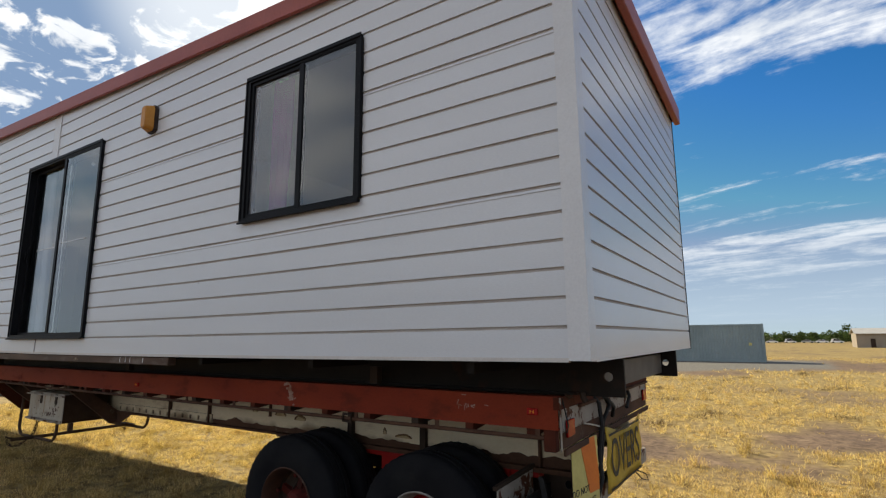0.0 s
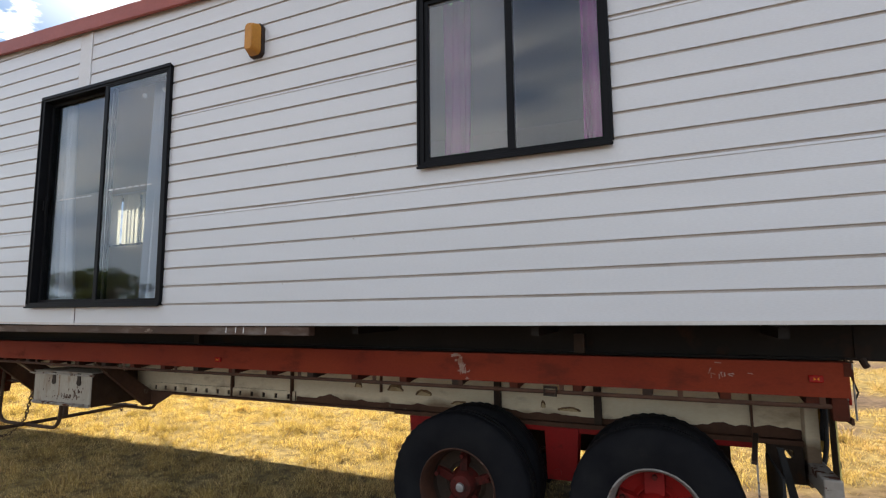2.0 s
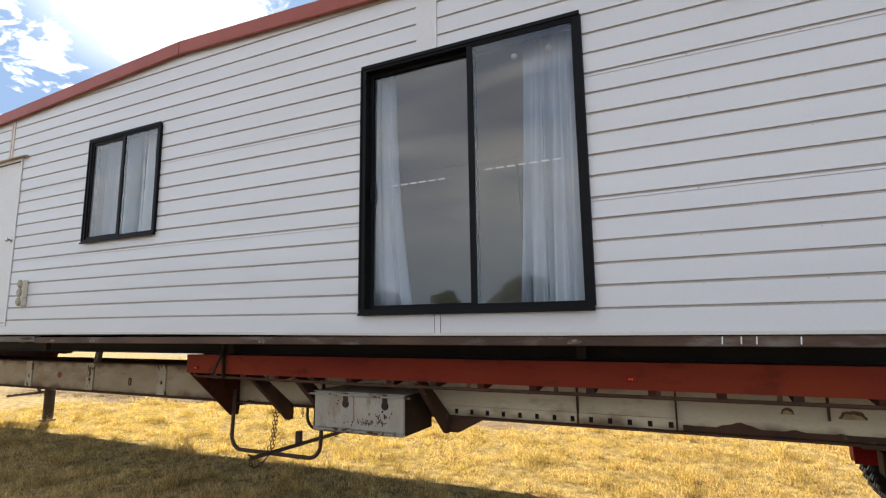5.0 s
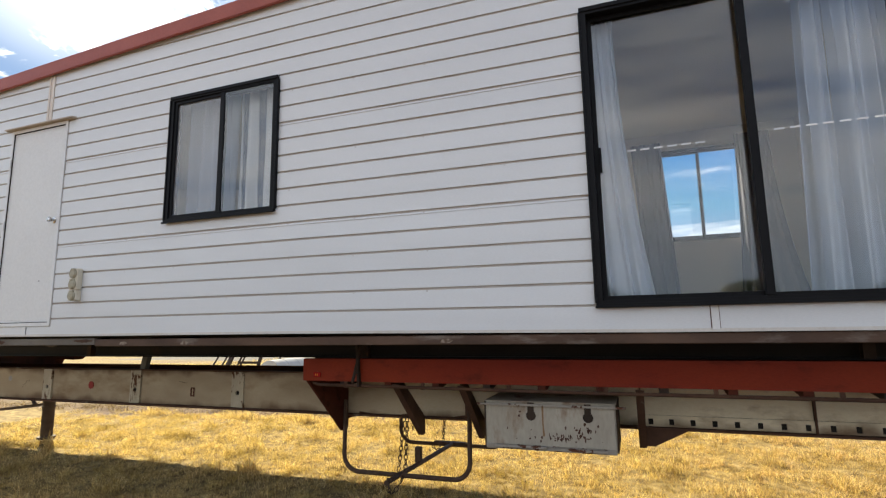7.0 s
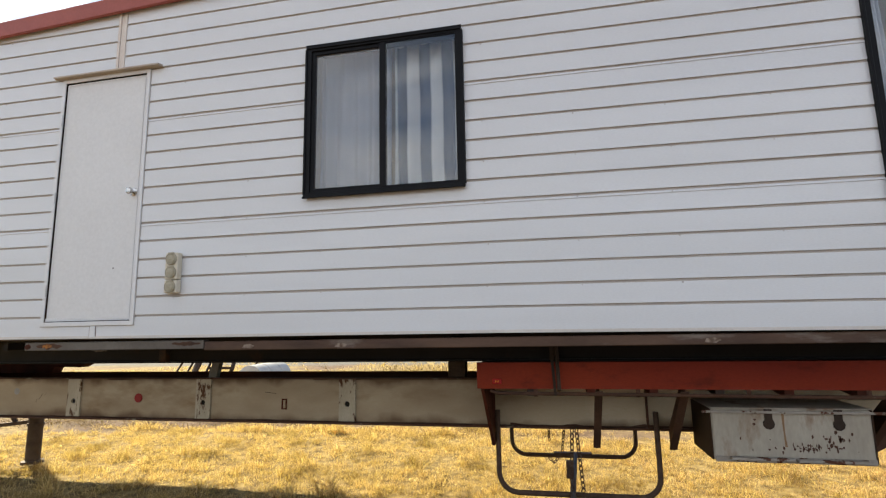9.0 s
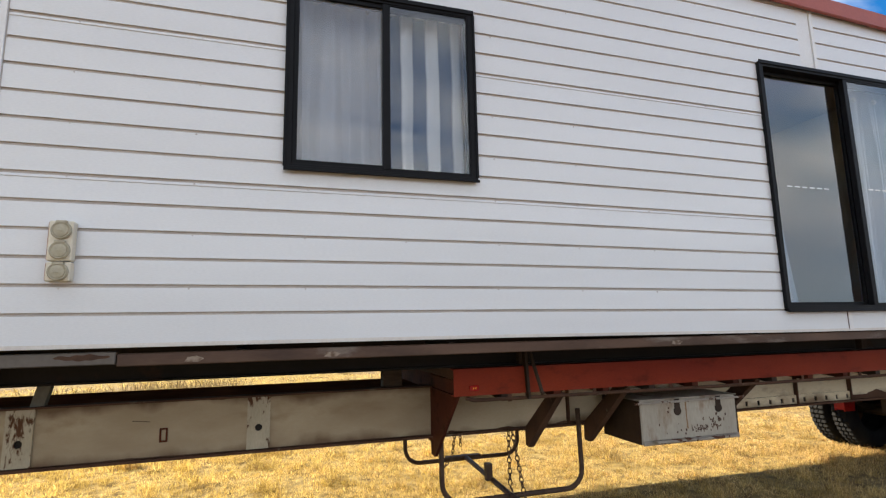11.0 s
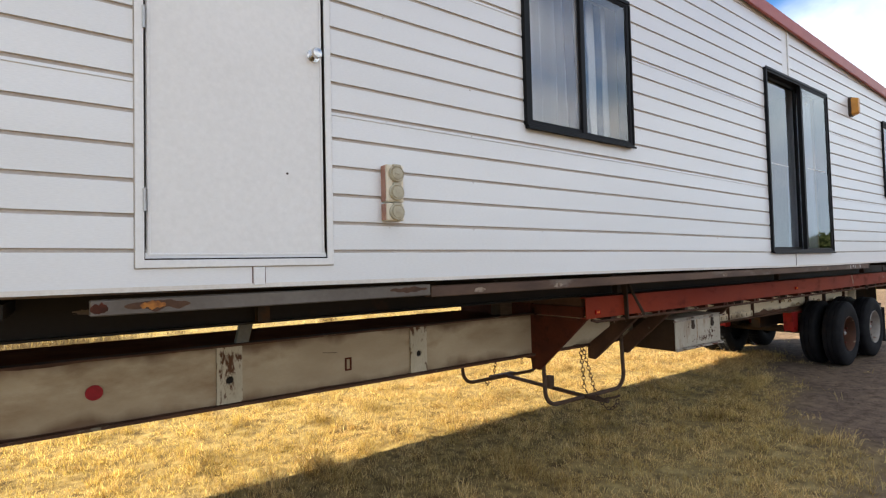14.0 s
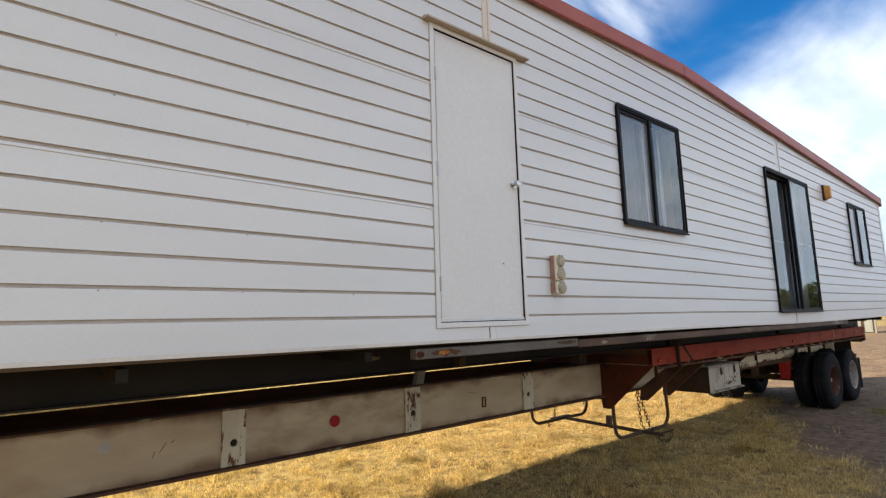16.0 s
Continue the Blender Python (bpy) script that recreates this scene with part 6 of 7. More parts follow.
def dirtness(x, y):
    """1 on bare earth, 0 on grass."""
    n = noise.noise(Vector((x * 0.55, y * 0.55, 3.1))) * 0.9 + noise.noise(Vector((x * 1.9, y * 1.9, 7.7))) * 0.35
    d1 = (x + 8.75 - 1.75 * (y - 1.80)) * 0.75 + n * 0.8              # driven earth round the rear of the trailer
    d1 = min(d1, (7.5 - y + 0.12 * max(0, x)) * 0.5 + n)
    track = 0.55 - abs(y - 9.4 - 0.10 * (x + 12) - 0.4 * noise.noise(Vector((x * 0.3, 0, 0)))) + n   # wheel rut behind
    d2 = track if x < -1 else -1
    road = (5.2 - abs(y - 39.8 - 0.42 * (x + 3))) * 0.5 + n if x < 60 else -1
    patch = noise.noise(Vector((x * 0.16 + 5, y * 0.16, 1.0))) * 2.4 - 1.0 + n * 0.9
    d = max(d1, d2, road if y > 30 else -1, patch if y > 8.3 else -1, 0.75 * (1 - math.hypot((x + 1.0) / 2.1, (y - 10.2) / 1.7)) - 0.15 + n * 1.9, 0.7 * (1 - math.hypot((x - 2.0) / 2.0, (y - 12.2) / 1.2)) - 0.2 + n * 1.9)
    return max(0.0, min(1.0, 0.5 + d), gravel(x, y) if 28 < y < 60 else 0.0)


def gravel(x, y):
    """1 on the grey gravel pad by the container, 0 off it."""
    n = noise.noise(Vector((x * 0.5, y * 0.3, 4.4)))
    near_e = y - 33.5 - 0.70 * (max(x, -16.0) + 4.5) + 1.4 * n
    return max(0.0, min(1.0, 0.5 + min(near_e * 0.5, (3.0 - x + n) * 0.8, (53 - y) * 0.4, (x + 42) * 0.4)))


def swell(x, y):
    return -0.006 * max(0.0, y - 22) + 0.035 * noise.noise(Vector((x * 0.45, y * 0.45, 0))) + 0.016 * noise.noise(Vector((x * 1.7, y * 1.7, 5)))


def axis_steps(lo, hi, step, far, ratio=1.22):
    v = list(np.arange(lo, hi + 1e-6, step))
    s, x = step, hi
    while x < far:
        s *= ratio; x += s; v.append(x)
    s, x, left = step, lo, []
    while x > -far:
        s *= ratio; x -= s; left.append(x)
    return left[::-1] + v


xs, ys = axis_steps(-24, 14, 0.28, 2600), axis_steps(-4, 22, 0.26, 2600, 1.10)
verts, mask, stony = [], [], []
for y in ys:
    for x in xs:
        fade = max(0.0, 1 - max(abs(x + 5), abs(y - 9)) / 120)
        verts.append((x, y, (swell(x, y) + 0.006 * max(0.0, y - 22)) * fade - 0.006 * max(0.0, min(y, 900.0) - 22)))
        mask.append(dirtness(x, y) if max(abs(x), abs(y)) < 400 else 0.0)
        stony.append(gravel(x, y) if 25 < y < 60 and -50 < x < 10 else 0.0)
nx_ = len(xs)
faces = [(j * nx_ + i, j * nx_ + i + 1, (j + 1) * nx_ + i + 1, (j + 1) * nx_ + i) for j in range(len(ys) - 1) for i in range(nx_ - 1)]
me = bpy.data.meshes.new("ground")
me.from_pydata(verts, [], faces)
me.attributes.new("bare", "FLOAT", "POINT").data.foreach_set("value", mask)
me.attributes.new("stony", "FLOAT", "POINT").data.foreach_set("value", stony)
me.shade_smooth()
G = bpy.data.materials.new("dry_grass_and_earth")
G.use_nodes = True
gt = G.node_tree
gb = gt.nodes["Principled BSDF"]
gb.inputs["Roughness"].default_value = 0.95
gb.inputs["Specular IOR Level"].default_value = 0.1
at = gt.nodes.new("ShaderNodeAttribute"); at.attribute_name = "bare"
gc = gt.nodes.new("ShaderNodeTexCoord")


def gnoise(scale, detail):
    n = gt.nodes.new("ShaderNodeTexNoise")
    n.inputs["Scale"].default_value, n.inputs["Detail"].default_value = scale, detail
    gt.links.new(gc.outputs["Object"], n.inputs["Vector"])
    return n


def gramp(src, stops):
    r = gt.nodes.new("ShaderNodeValToRGB")
    e = r.color_ramp.elements
    for k, (p, c) in enumerate(stops):
        el = e[k] if k < 2 else e.new(p)
        el.position, el.color = p, (*c, 1)
    gt.links.new(src, r.inputs[0])
    return r


g1, g2, g3, g4, g5 = gnoise(0.35, 6), gnoise(7, 8), gnoise(45, 5), gnoise(1.3, 12), gnoise(9, 8)
g4.inputs["Roughness"].default_value = 0.66
straw = gramp(g2.outputs[0], [(0.30, (0.115, 0.078, 0.036)), (0.62, (0.36, 0.270, 0.112)), (0.8, (0.53, 0.415, 0.20))])
fine_e = gramp(g3.outputs[0], [(0.3, (0.72, 0.70, 0.68)), (0.7, (1.12, 1.12, 1.12))])
earth_b = gramp(g4.outputs[0], [(0.32, (0.105, 0.074, 0.056)), (0.60, (0.195, 0.136, 0.092)), (0.76, (0.36, 0.262, 0.172))])
earth = gt.nodes.new("ShaderNodeMix"); earth.data_type = "RGBA"; earth.blend_type = "MULTIPLY"; earth.inputs[0].default_value = 1.0
clod = gramp(g5.outputs[0], [(0.34, (0.62, 0.60, 0.58)), (0.50, (1.0, 1.0, 1.0)), (0.68, (1.22, 1.20, 1.16))])
earth_m = gt.nodes.new("ShaderNodeMix"); earth_m.data_type = "RGBA"; earth_m.blend_type = "MULTIPLY"; earth_m.inputs[0].default_value = 1.0
gt.links.new(earth_b.outputs[0], earth_m.inputs[6]); gt.links.new(clod.outputs[0], earth_m.inputs[7])
gt.links.new(earth_m.outputs[2], earth.inputs[6]); gt.links.new(fine_e.outputs[0], earth.inputs[7])
tone = gt.nodes.new("ShaderNodeMix"); tone.data_type = "RGBA"; tone.blend_type = "MULTIPLY"
tone.inputs[0].default_value = 0.7
gt.links.new(straw.outputs[0], tone.inputs[6])
pat = gramp(g1.outputs[0], [(0.35, (0.80, 0.74, 0.62)), (0.65, (1.0, 1.0, 1.0))])
gt.links.new(pat.outputs[0], tone.inputs[7])
gm = gt.nodes.new("ShaderNodeMix"); gm.data_type = "RGBA"
gt.links.new(at.outputs["Fac"], gm.inputs[0]); gt.links.new(tone.outputs[2], gm.inputs[6]); gt.links.new(earth.outputs[2], gm.inputs[7])
at_s = gt.nodes.new("ShaderNodeAttribute"); at_s.attribute_name = "stony"
pad = gramp(g2.outputs[0], [(0.32, (0.105, 0.098, 0.088)), (0.70, (0.185, 0.172, 0.150))])
gp = gt.nodes.new("ShaderNodeMix"); gp.data_type = "RGBA"
gt.links.new(at_s.outputs["Fac"], gp.inputs[0]); gt.links.new(gm.outputs[2], gp.inputs[6]); gt.links.new(pad.outputs[0], gp.inputs[7])
gt.links.new(gp.outputs[2], gb.inputs["Base Color"])
gbu = gt.nodes.new("ShaderNodeBump"); gbu.inputs["Strength"].default_value = 0.5; gbu.inputs["Distance"].default_value = 0.012
gt.links.new(g3.outputs[0], gbu.inputs["Height"]); gt.links.new(gbu.outputs[0], gb.inputs["Normal"])
me.materials.append(G)
ground = tagged(new("ground", me), "dry straw-coloured paddock with patches of bare reddish earth", "ground", kind="structure")

# ---- dry grass ----


def blade_material(name, a, b, c, patchy=False):
    m = bpy.data.materials.new(name)
    m.use_nodes = True
    nt = m.node_tree
    p = nt.nodes["Principled BSDF"]
    p.inputs["Roughness"].default_value = 0.8
    p.inputs["Specular IOR Level"].default_value = 0.2
    ge = nt.nodes.new("ShaderNodeNewGeometry")
    r = nt.nodes.new("ShaderNodeValToRGB")
    e = r.color_ramp.elements
    e[0].position, e[0].color = 0.0, (*a, 1)
    e[1].position, e[1].color = 1.0, (*c, 1)
    mid = e.new(0.5); mid.color = (*b, 1)
    nt.links.new(ge.outputs["Random Per Island"], r.inputs[0])
    tl = nt.nodes.new("ShaderNodeBsdfTranslucent")
    last = r.outputs[0]
    if patchy:
        tc_ = nt.nodes.new("ShaderNodeTexCoord")
        nz = nt.nodes.new("ShaderNodeTexNoise"); nz.inputs["Scale"].default_value, nz.inputs["Detail"].default_value = 1.7, 6
        nt.links.new(tc_.outputs["Object"], nz.inputs["Vector"])
        rp = nt.nodes.new("ShaderNodeValToRGB")
        q = rp.color_ramp.elements
        q[0].position, q[0].color = 0.34, (0.60, 0.545, 0.45, 1)
        q[1].position, q[1].color = 0.62, (1.12, 1.06, 1.0, 1)
        w_ = q.new(0.46); w_.color = (1.0, 0.945, 0.83, 1)
        nt.links.new(nz.outputs[0], rp.inputs[0])
        mm = nt.nodes.new("ShaderNodeMix"); mm.data_type = "RGBA"; mm.blend_type = "MULTIPLY"; mm.inputs[0].default_value = 1.0
        nt.links.new(last, mm.inputs[6]); nt.links.new(rp.outputs[0], mm.inputs[7]); last = mm.outputs[2]
    for sock, sat, val, hue in ((p.inputs["Base Color"], 1.0, 0.79, 0.483), (tl.inputs[0], 1.22, 1.22, 0.513)):     # light passing through a blade comes out deeper in colour
        hs = nt.nodes.new("ShaderNodeHueSaturation")
        hs.inputs["Saturation"].default_value, hs.inputs["Value"].default_value, hs.inputs["Hue"].default_value = sat, val, hue
        nt.links.new(last, hs.inputs["Color"]); nt.links.new(hs.outputs[0], sock)
    mx = nt.nodes.new("ShaderNodeMixShader"); mx.inputs[0].default_value = 0.43
    out = nt.nodes["Material Output"]
    nt.links.new(p.outputs[0], mx.inputs[1]); nt.links.new(tl.outputs[0], mx.inputs[2]); nt.links.new(mx.outputs[0], out.inputs[0])
    return m


STRAW = blade_material("dry_grass_blades", (0.25, 0.180, 0.100), (0.62, 0.476, 0.232), (0.90, 0.755, 0.44), patchy=True)


def grass(name, label, x0, x1, y0, y1, count, h_lo, h_hi, width, seed, blades=6, keep=None, tufty=False, spread=0.03, material=None, force=False, droop=(0.1, 1.15)):
    r = np.random.default_rng(seed)
    n0 = int(count * (3.0 if tufty else 1.7))
    cx, cy = r.uniform(x0, x1, n0), r.uniform(y0, y1, n0)
    ok = np.zeros(n0, bool)
    hh = np.ones(n0)
    for i in range(n0):
        d = dirtness(cx[i], cy[i])
        clump = 0.5 + 0.5 * noise.noise(Vector((cx[i] * 2.4, cy[i] * 2.4, 9)))
        tuft = noise.noise(Vector((cx[i] * 2.6, cy[i] * 2.6, 4)))
        bunch = 0.5 + 0.5 * noise.noise(Vector((cx[i] * 8.5, cy[i] * 8.5, 21)))
        ok[i] = r.random() < (1 - d) ** 1.5 * (0.30 + 0.70 * clump) * (0.20 + 1.55 * bunch ** 2.0) + 0.0012 and (keep is None or keep(cx[i], cy[i]))
        if force:
            ok[i] = keep is None or keep(cx[i], cy[i])
        if tufty and tuft < 0.12 + 0.25 * d:
            ok[i] = False
        hh[i] = (0.40 + 1.5 * clump ** 2.2 + (0.9 if tuft > 0.42 else 0)) * (0.42 + 1.20 * bunch)
    cx, cy, hh = cx[ok][:count], cy[ok][:count], hh[ok][:count]
    m = len(cx)
    cz = np.array([swell(a, b) for a, b in zip(cx, cy)]) - 0.01
    k = blades
    bx, by = np.repeat(cx, k) + r.normal(0, spread, m * k), np.repeat(cy, k) + r.normal(0, spread, m * k)
    bz, bh = np.repeat(cz, k), np.repeat(hh, k) * r.uniform(h_lo, h_hi, m * k)
    th, lean = r.uniform(0, 2 * np.pi, m * k), r.uniform(droop[0], droop[1], m * k) * bh
    ph = r.uniform(0, 2 * np.pi, m * k)
    wx, wy = np.cos(th) * width, np.sin(th) * width
    lx, ly = np.cos(ph) * lean, np.sin(ph) * lean
    up_ = r.uniform(0.35, 0.7, m * k)
    V = np.empty((m * k, 4, 3))
    V[:, 0] = np.stack((bx, by, bz), 1)
    V[:, 1] = np.stack((bx + lx * 0.35 + wx, by + ly * 0.35 + wy, bz + bh * up_), 1)
    V[:, 2] = np.stack((bx + lx, by + ly, bz + bh * r.uniform(0.55, 1.0, m * k)), 1)
    V[:, 3] = np.stack((bx + lx * 0.35 - wx, by + ly * 0.35 - wy, bz + bh * up_), 1)
    base = np.arange(m * k)[:, None] * 4
    tri = np.concatenate([base + np.array(t) for t in ((0, 1, 3), (1, 2, 3))], 1).reshape(-1)
    me_ = bpy.data.meshes.new(name)
    me_.vertices.add(m * k * 4); me_.vertices.foreach_set("co", V.reshape(-1))
    nf = m * k * 2
    me_.loops.add(nf * 3); me_.loops.foreach_set("vertex_index", tri)
    me_.polygons.add(nf); me_.polygons.foreach_set("loop_start", np.arange(nf) * 3)
    me_.update(calc_edges=True)
    me_.materials.append(material or STRAW)
    return tagged(new(name, me_), label, "grass", kind="stuff")


grass("dry_grass", "short matted dry straw-coloured grass round the trailer", -20, 2, 0.9, 9.5, 82000, 0.028, 0.085, 0.0030, 2, 6)
grass("dry_grass", "fine pale seed stalks standing in the short grass", -18, -4, 1.0, 8.0, 24000, 0.05, 0.125, 0.0017, 41, 6, droop=(0.0, 0.8))
grass("dry_grass", "scattered taller dry grass tufts round the trailer", -20, 2, 0.9, 9.5, 8000, 0.05, 0.14, 0.0030, 12, 15, tufty=True)
grass("dry_grass", "dry straw-coloured grass behind the trailer", -34, 14, 9.5, 22, 36000, 0.04, 0.12, 0.0050, 3, 6)
grass("dry_grass", "dry straw-coloured grass in the open paddock", 0, 16, 4.0, 14, 20000, 0.03, 0.085, 0.0036, 4, 8, keep=lambda x, y: x > 2 or y > 6)
grass("dry_grass", "taller dry tufts out in the paddock", -8, 14, 8.5, 26, 8000, 0.055, 0.15, 0.0040, 24, 16, tufty=True)
grass("dry_grass", "thin dry grass far out in the paddock", -30, 50, 22, 60, 26000, 0.06, 0.17, 0.011, 5, 5)

WEED = blade_material("dead_brown_weeds", (0.075, 0.050, 0.030), (0.15, 0.105, 0.060), (0.30, 0.23, 0.13))
grass("dead_weeds", "dark dead weed tufts scattered through the paddock", -12, 16, 8.0, 34, 210, 0.07, 0.20, 0.006, 31, 90, spread=0.16, material=WEED)
grass("dead_weeds", "small dark dead weed tufts in the short grass", -19, 0, 1.5, 9.0, 90, 0.03, 0.085, 0.0035, 33, 70, spread=0.07, material=WEED)

GREEN_G = blade_material("half_green_grass", (0.14, 0.13, 0.050), (0.24, 0.22, 0.085), (0.42, 0.37, 0.17))
grass("green_tuft", "low half-green grass patch on the bare earth", -4.2, -2.4, 2.1, 3.0, 420, 0.03, 0.08, 0.003, 51, 7, material=GREEN_G, force=True, keep=lambda x, y: math.hypot((x + 3.3) / 0.75, (y - 2.55) / 0.24) + 0.7 * noise.noise(Vector((x * 4, y * 4, 1))) < 0.9)
grass("straw_litter", "loose pale straw spilled at the edge of the bare earth", -5.2, -2.9, 3.9, 6.0, 1300, 0.03, 0.11, 0.0028, 52, 7, spread=0.08, force=True, keep=lambda x, y: math.hypot((x + 4.05) / 0.95, (y - 4.9) / 0.8) + 0.9 * noise.noise(Vector((x * 3, y * 3, 2))) < 0.85)
grass("dry_grass", "taller pale dry grass leaning over the edge of a wheel rut", -24, -9.5, 8.0, 8.9, 1500, 0.07, 0.17, 0.0035, 71, 12, force=True, spread=0.07, keep=lambda x, y: abs(y - 8.45 - 0.10 * (x + 12) - 0.3 * noise.noise(Vector((x * 0.7, 2, 0)))) < 0.30)
# dark blades added in place of the shadow lying in the rut
grass("dead_weeds", "dark dead weeds added to darken a shadowed wheel rut", -24, -9.5, 7.6, 10.2, 420, 0.03, 0.10, 0.005, 72, 30, spread=0.14, material=WEED, force=True, keep=lambda x, y: abs(y - 9.25 - 0.10 * (x + 12)) < 0.50 + 0.3 * noise.noise(Vector((x * 0.8, y, 5))))
grass("dry_brush", "tangle of dark dry brush behind the trailer", -18.2, -12.8, 14.6, 16.4, 120, 0.30, 0.56, 0.008, 35, 50, spread=0.22, material=WEED)

# clods and small stones on the driven earth
rc = np.random.default_rng(61)
vs, fs = [], []
while len(fs) < 2600 * 8:
    x, y = rc.uniform(-9.5, 3.0), rc.uniform(-1.0, 6.0)
    if dirtness(x, y) < 0.75 or rc.random() > 0.35 + 0.65 * (0.5 + 0.5 * noise.noise(Vector((x * 1.3, y * 1.3, 8)))):
        continue
    c_r = 0.004 + 0.016 * rc.random() ** 3
    z, base = swell(x, y) + c_r * 0.25, len(vs)
    for dx, dy, dz in ((1, 0, 0), (0, 1, 0), (-1, 0, 0), (0, -1, 0), (0, 0, 0.7), (0, 0, -0.7)):
        j_ = rc.uniform(0.7, 1.3)
        vs.append((x + dx * c_r * j_, y + dy * c_r * j_ * 0.8, z + dz * c_r * j_))
    fs += [tuple(base + q for q in t) for t in ((0, 1, 4), (1, 2, 4), (2, 3, 4), (3, 0, 4), (1, 0, 5), (2, 1, 5), (3, 2, 5), (0, 3, 5))]
cm = bpy.data.meshes.new("clods")
cm.from_pydata(vs, [], fs)
cm.materials.append(shade("earth_clods", (0.20, 0.14, 0.095), (0.11, 0.078, 0.058), rough=0.95, scale=2.5, grain=90, bump=0.2, spec=0.1))
tagged(new("clods", cm), "small clods and stones on the bare driven earth", "stones", kind="stuff")

# things lying in the paddock behind the trailer
drum = thing("white_drum", (-18.63, 14.0, 0), "white plastic drum lying in the dry grass", "drum")
bm = BM()
disc_closed(bm, [(0.33, -0.9), (0.42, -0.85), (0.43, -0.3), (0.41, -0.28), (0.43, -0.26), (0.43, 0.3), (0.41, 0.32), (0.43, 0.34), (0.42, 0.85), (0.33, 0.9)], (-18.68, 14.0, 0.43), 26, "y")
part("body", bm, shade("dusty_white_plastic", (0.46, 0.45, 0.42), (0.36, 0.34, 0.31), rough=0.5, scale=3), drum, smooth=True)
trestle = thing("steel_trestle", (-20.9, 14.2, 0), "rusty steel trestle with several leaning legs in the paddock", "trestle")
for x, d, w in ((-22.25, 0.36, 0.10), (-21.80, 0.30, 0.06), (-21.45, 0.16, 0.30), (-21.05, 0.20, 0.06), (-20.95, 0.24, 0.05), (-20.05, 0.03, 0.12), (-19.60, 0.42, 0.13)):
    bm = BM()
    beam(bm, (x, 14.0, 0), (x + d, 14.4, 0.92), w, 0.05)
    part("leg", bm, DIRTY_ST, trestle)
bm = BM()
box(bm, -22.1, -19.4, 14.36, 14.44, 0.90, 0.97)
part("top_bar", bm, DIRTY_ST, trestle)
bm = BM()
box(bm, -20.85, -19.95, 14.18, 14.24, 0.66, 0.74)
part("rung", bm, DIRTY_ST, trestle)

# ---- far things ----
# shipping container
cont = thing("shipping_container", (-6.9, 49.0, 0.0), "weathered blue-green corrugated shipping container on the ground", "container")
CB = shade("weathered_blue_green_paint", (0.265, 0.315, 0.315), (0.21, 0.255, 0.258), rough=0.6, scale=0.7, grain=12, stain=(0.20, 0.15, 0.11), stain_at=0.66, stain_scale=0.9, soft=0.1)
bm = BM()
pts, x = [], -12.85
while x < -0.85:
    pts += [(x, 47.84), (x + 0.07, 47.84), (x + 0.11, 47.87), (x + 0.18, 47.87)]
    x += 0.22
pts = pts + [(-0.85, 47.87), (-0.85, 50.2), (-12.85, 50.2)]
prism(bm, pts, "z", 0.16, 2.88)
part("body", bm, CB, cont)
for z0, z1 in ((0.02, 0.18), (2.82, 2.96)):
    for y in (47.80, 50.12):
        bm = BM(); box(bm, -12.9, -0.72, y, y + 0.12, z0, z1)
        part("side_rail", bm, CB, cont)
for x in (-12.95, -0.86):
    for y in (47.79, 50.10):
        bm = BM(); box(bm, x, x + 0.16, y, y + 0.16, 0.0, 2.98, 0.01)
        part("corner_post", bm, CB, cont)
bm = BM()
box(bm, -1.75, -1.55, 47.825, 47.838, 1.3, 1.5)
part("placard", bm, PALE_Y, cont, "small yellow placard")

cont.location.z -= 0.17

# farm shed
shed = thing("farm_shed", (19.5, 138, 0.0), "long beige metal farm shed with two dark open bays", "shed")
BEIGE = shade("beige_sheet_metal", (0.30, 0.255, 0.20), (0.25, 0.21, 0.165), rough=0.6, scale=0.6, grain=8)
SHED_R = shade("pale_sheet_roof", (0.42, 0.40, 0.365), (0.36, 0.34, 0.31), rough=0.5, scale=0.5, grain=8)
bm = BM()
wall_bays = ((20.4, 23.4), (23.8, 26.8))
for a, b in ((12.4, 20.4), (23.4, 23.8), (26.8, 27.4)):
    box(bm, a, b, 134.0, 134.15, 0, 3.2)
for a, b in wall_bays:
    box(bm, a, b, 134.0, 134.15, 2.95, 3.2)
box(bm, 12.4, 12.55, 134.15, 142, 0, 3.4); box(bm, 27.25, 27.4, 134.15, 142, 0, 3.4); box(bm, 12.55, 27.25, 141.85, 142, 0, 3.2)
part("wall", bm, BEIGE, shed)
bm = BM()
prism(bm, [(133.6, 3.2), (138, 4.5), (142.4, 3.2), (142.4, 3.32), (138, 4.62), (133.6, 3.32)], "x", 12.1, 27.7)
part("roof", bm, SHED_R, shed)
bm = BM()
box(bm, 15.0, 15.9, 133.95, 133.998, 0.0, 2.1)
part("door", bm, DIRTY_ST, shed)
bm = BM()
box(bm, 12.6, 27.2, 137.5, 137.6, 0, 3.1)
part("inner_wall", bm, BEARER, shed)

shed.location.x += 0.3
shed.location.z -= 0.70
shed.scale.z = 0.85
shed.scale.x = 0.85

# parked cars, small and far


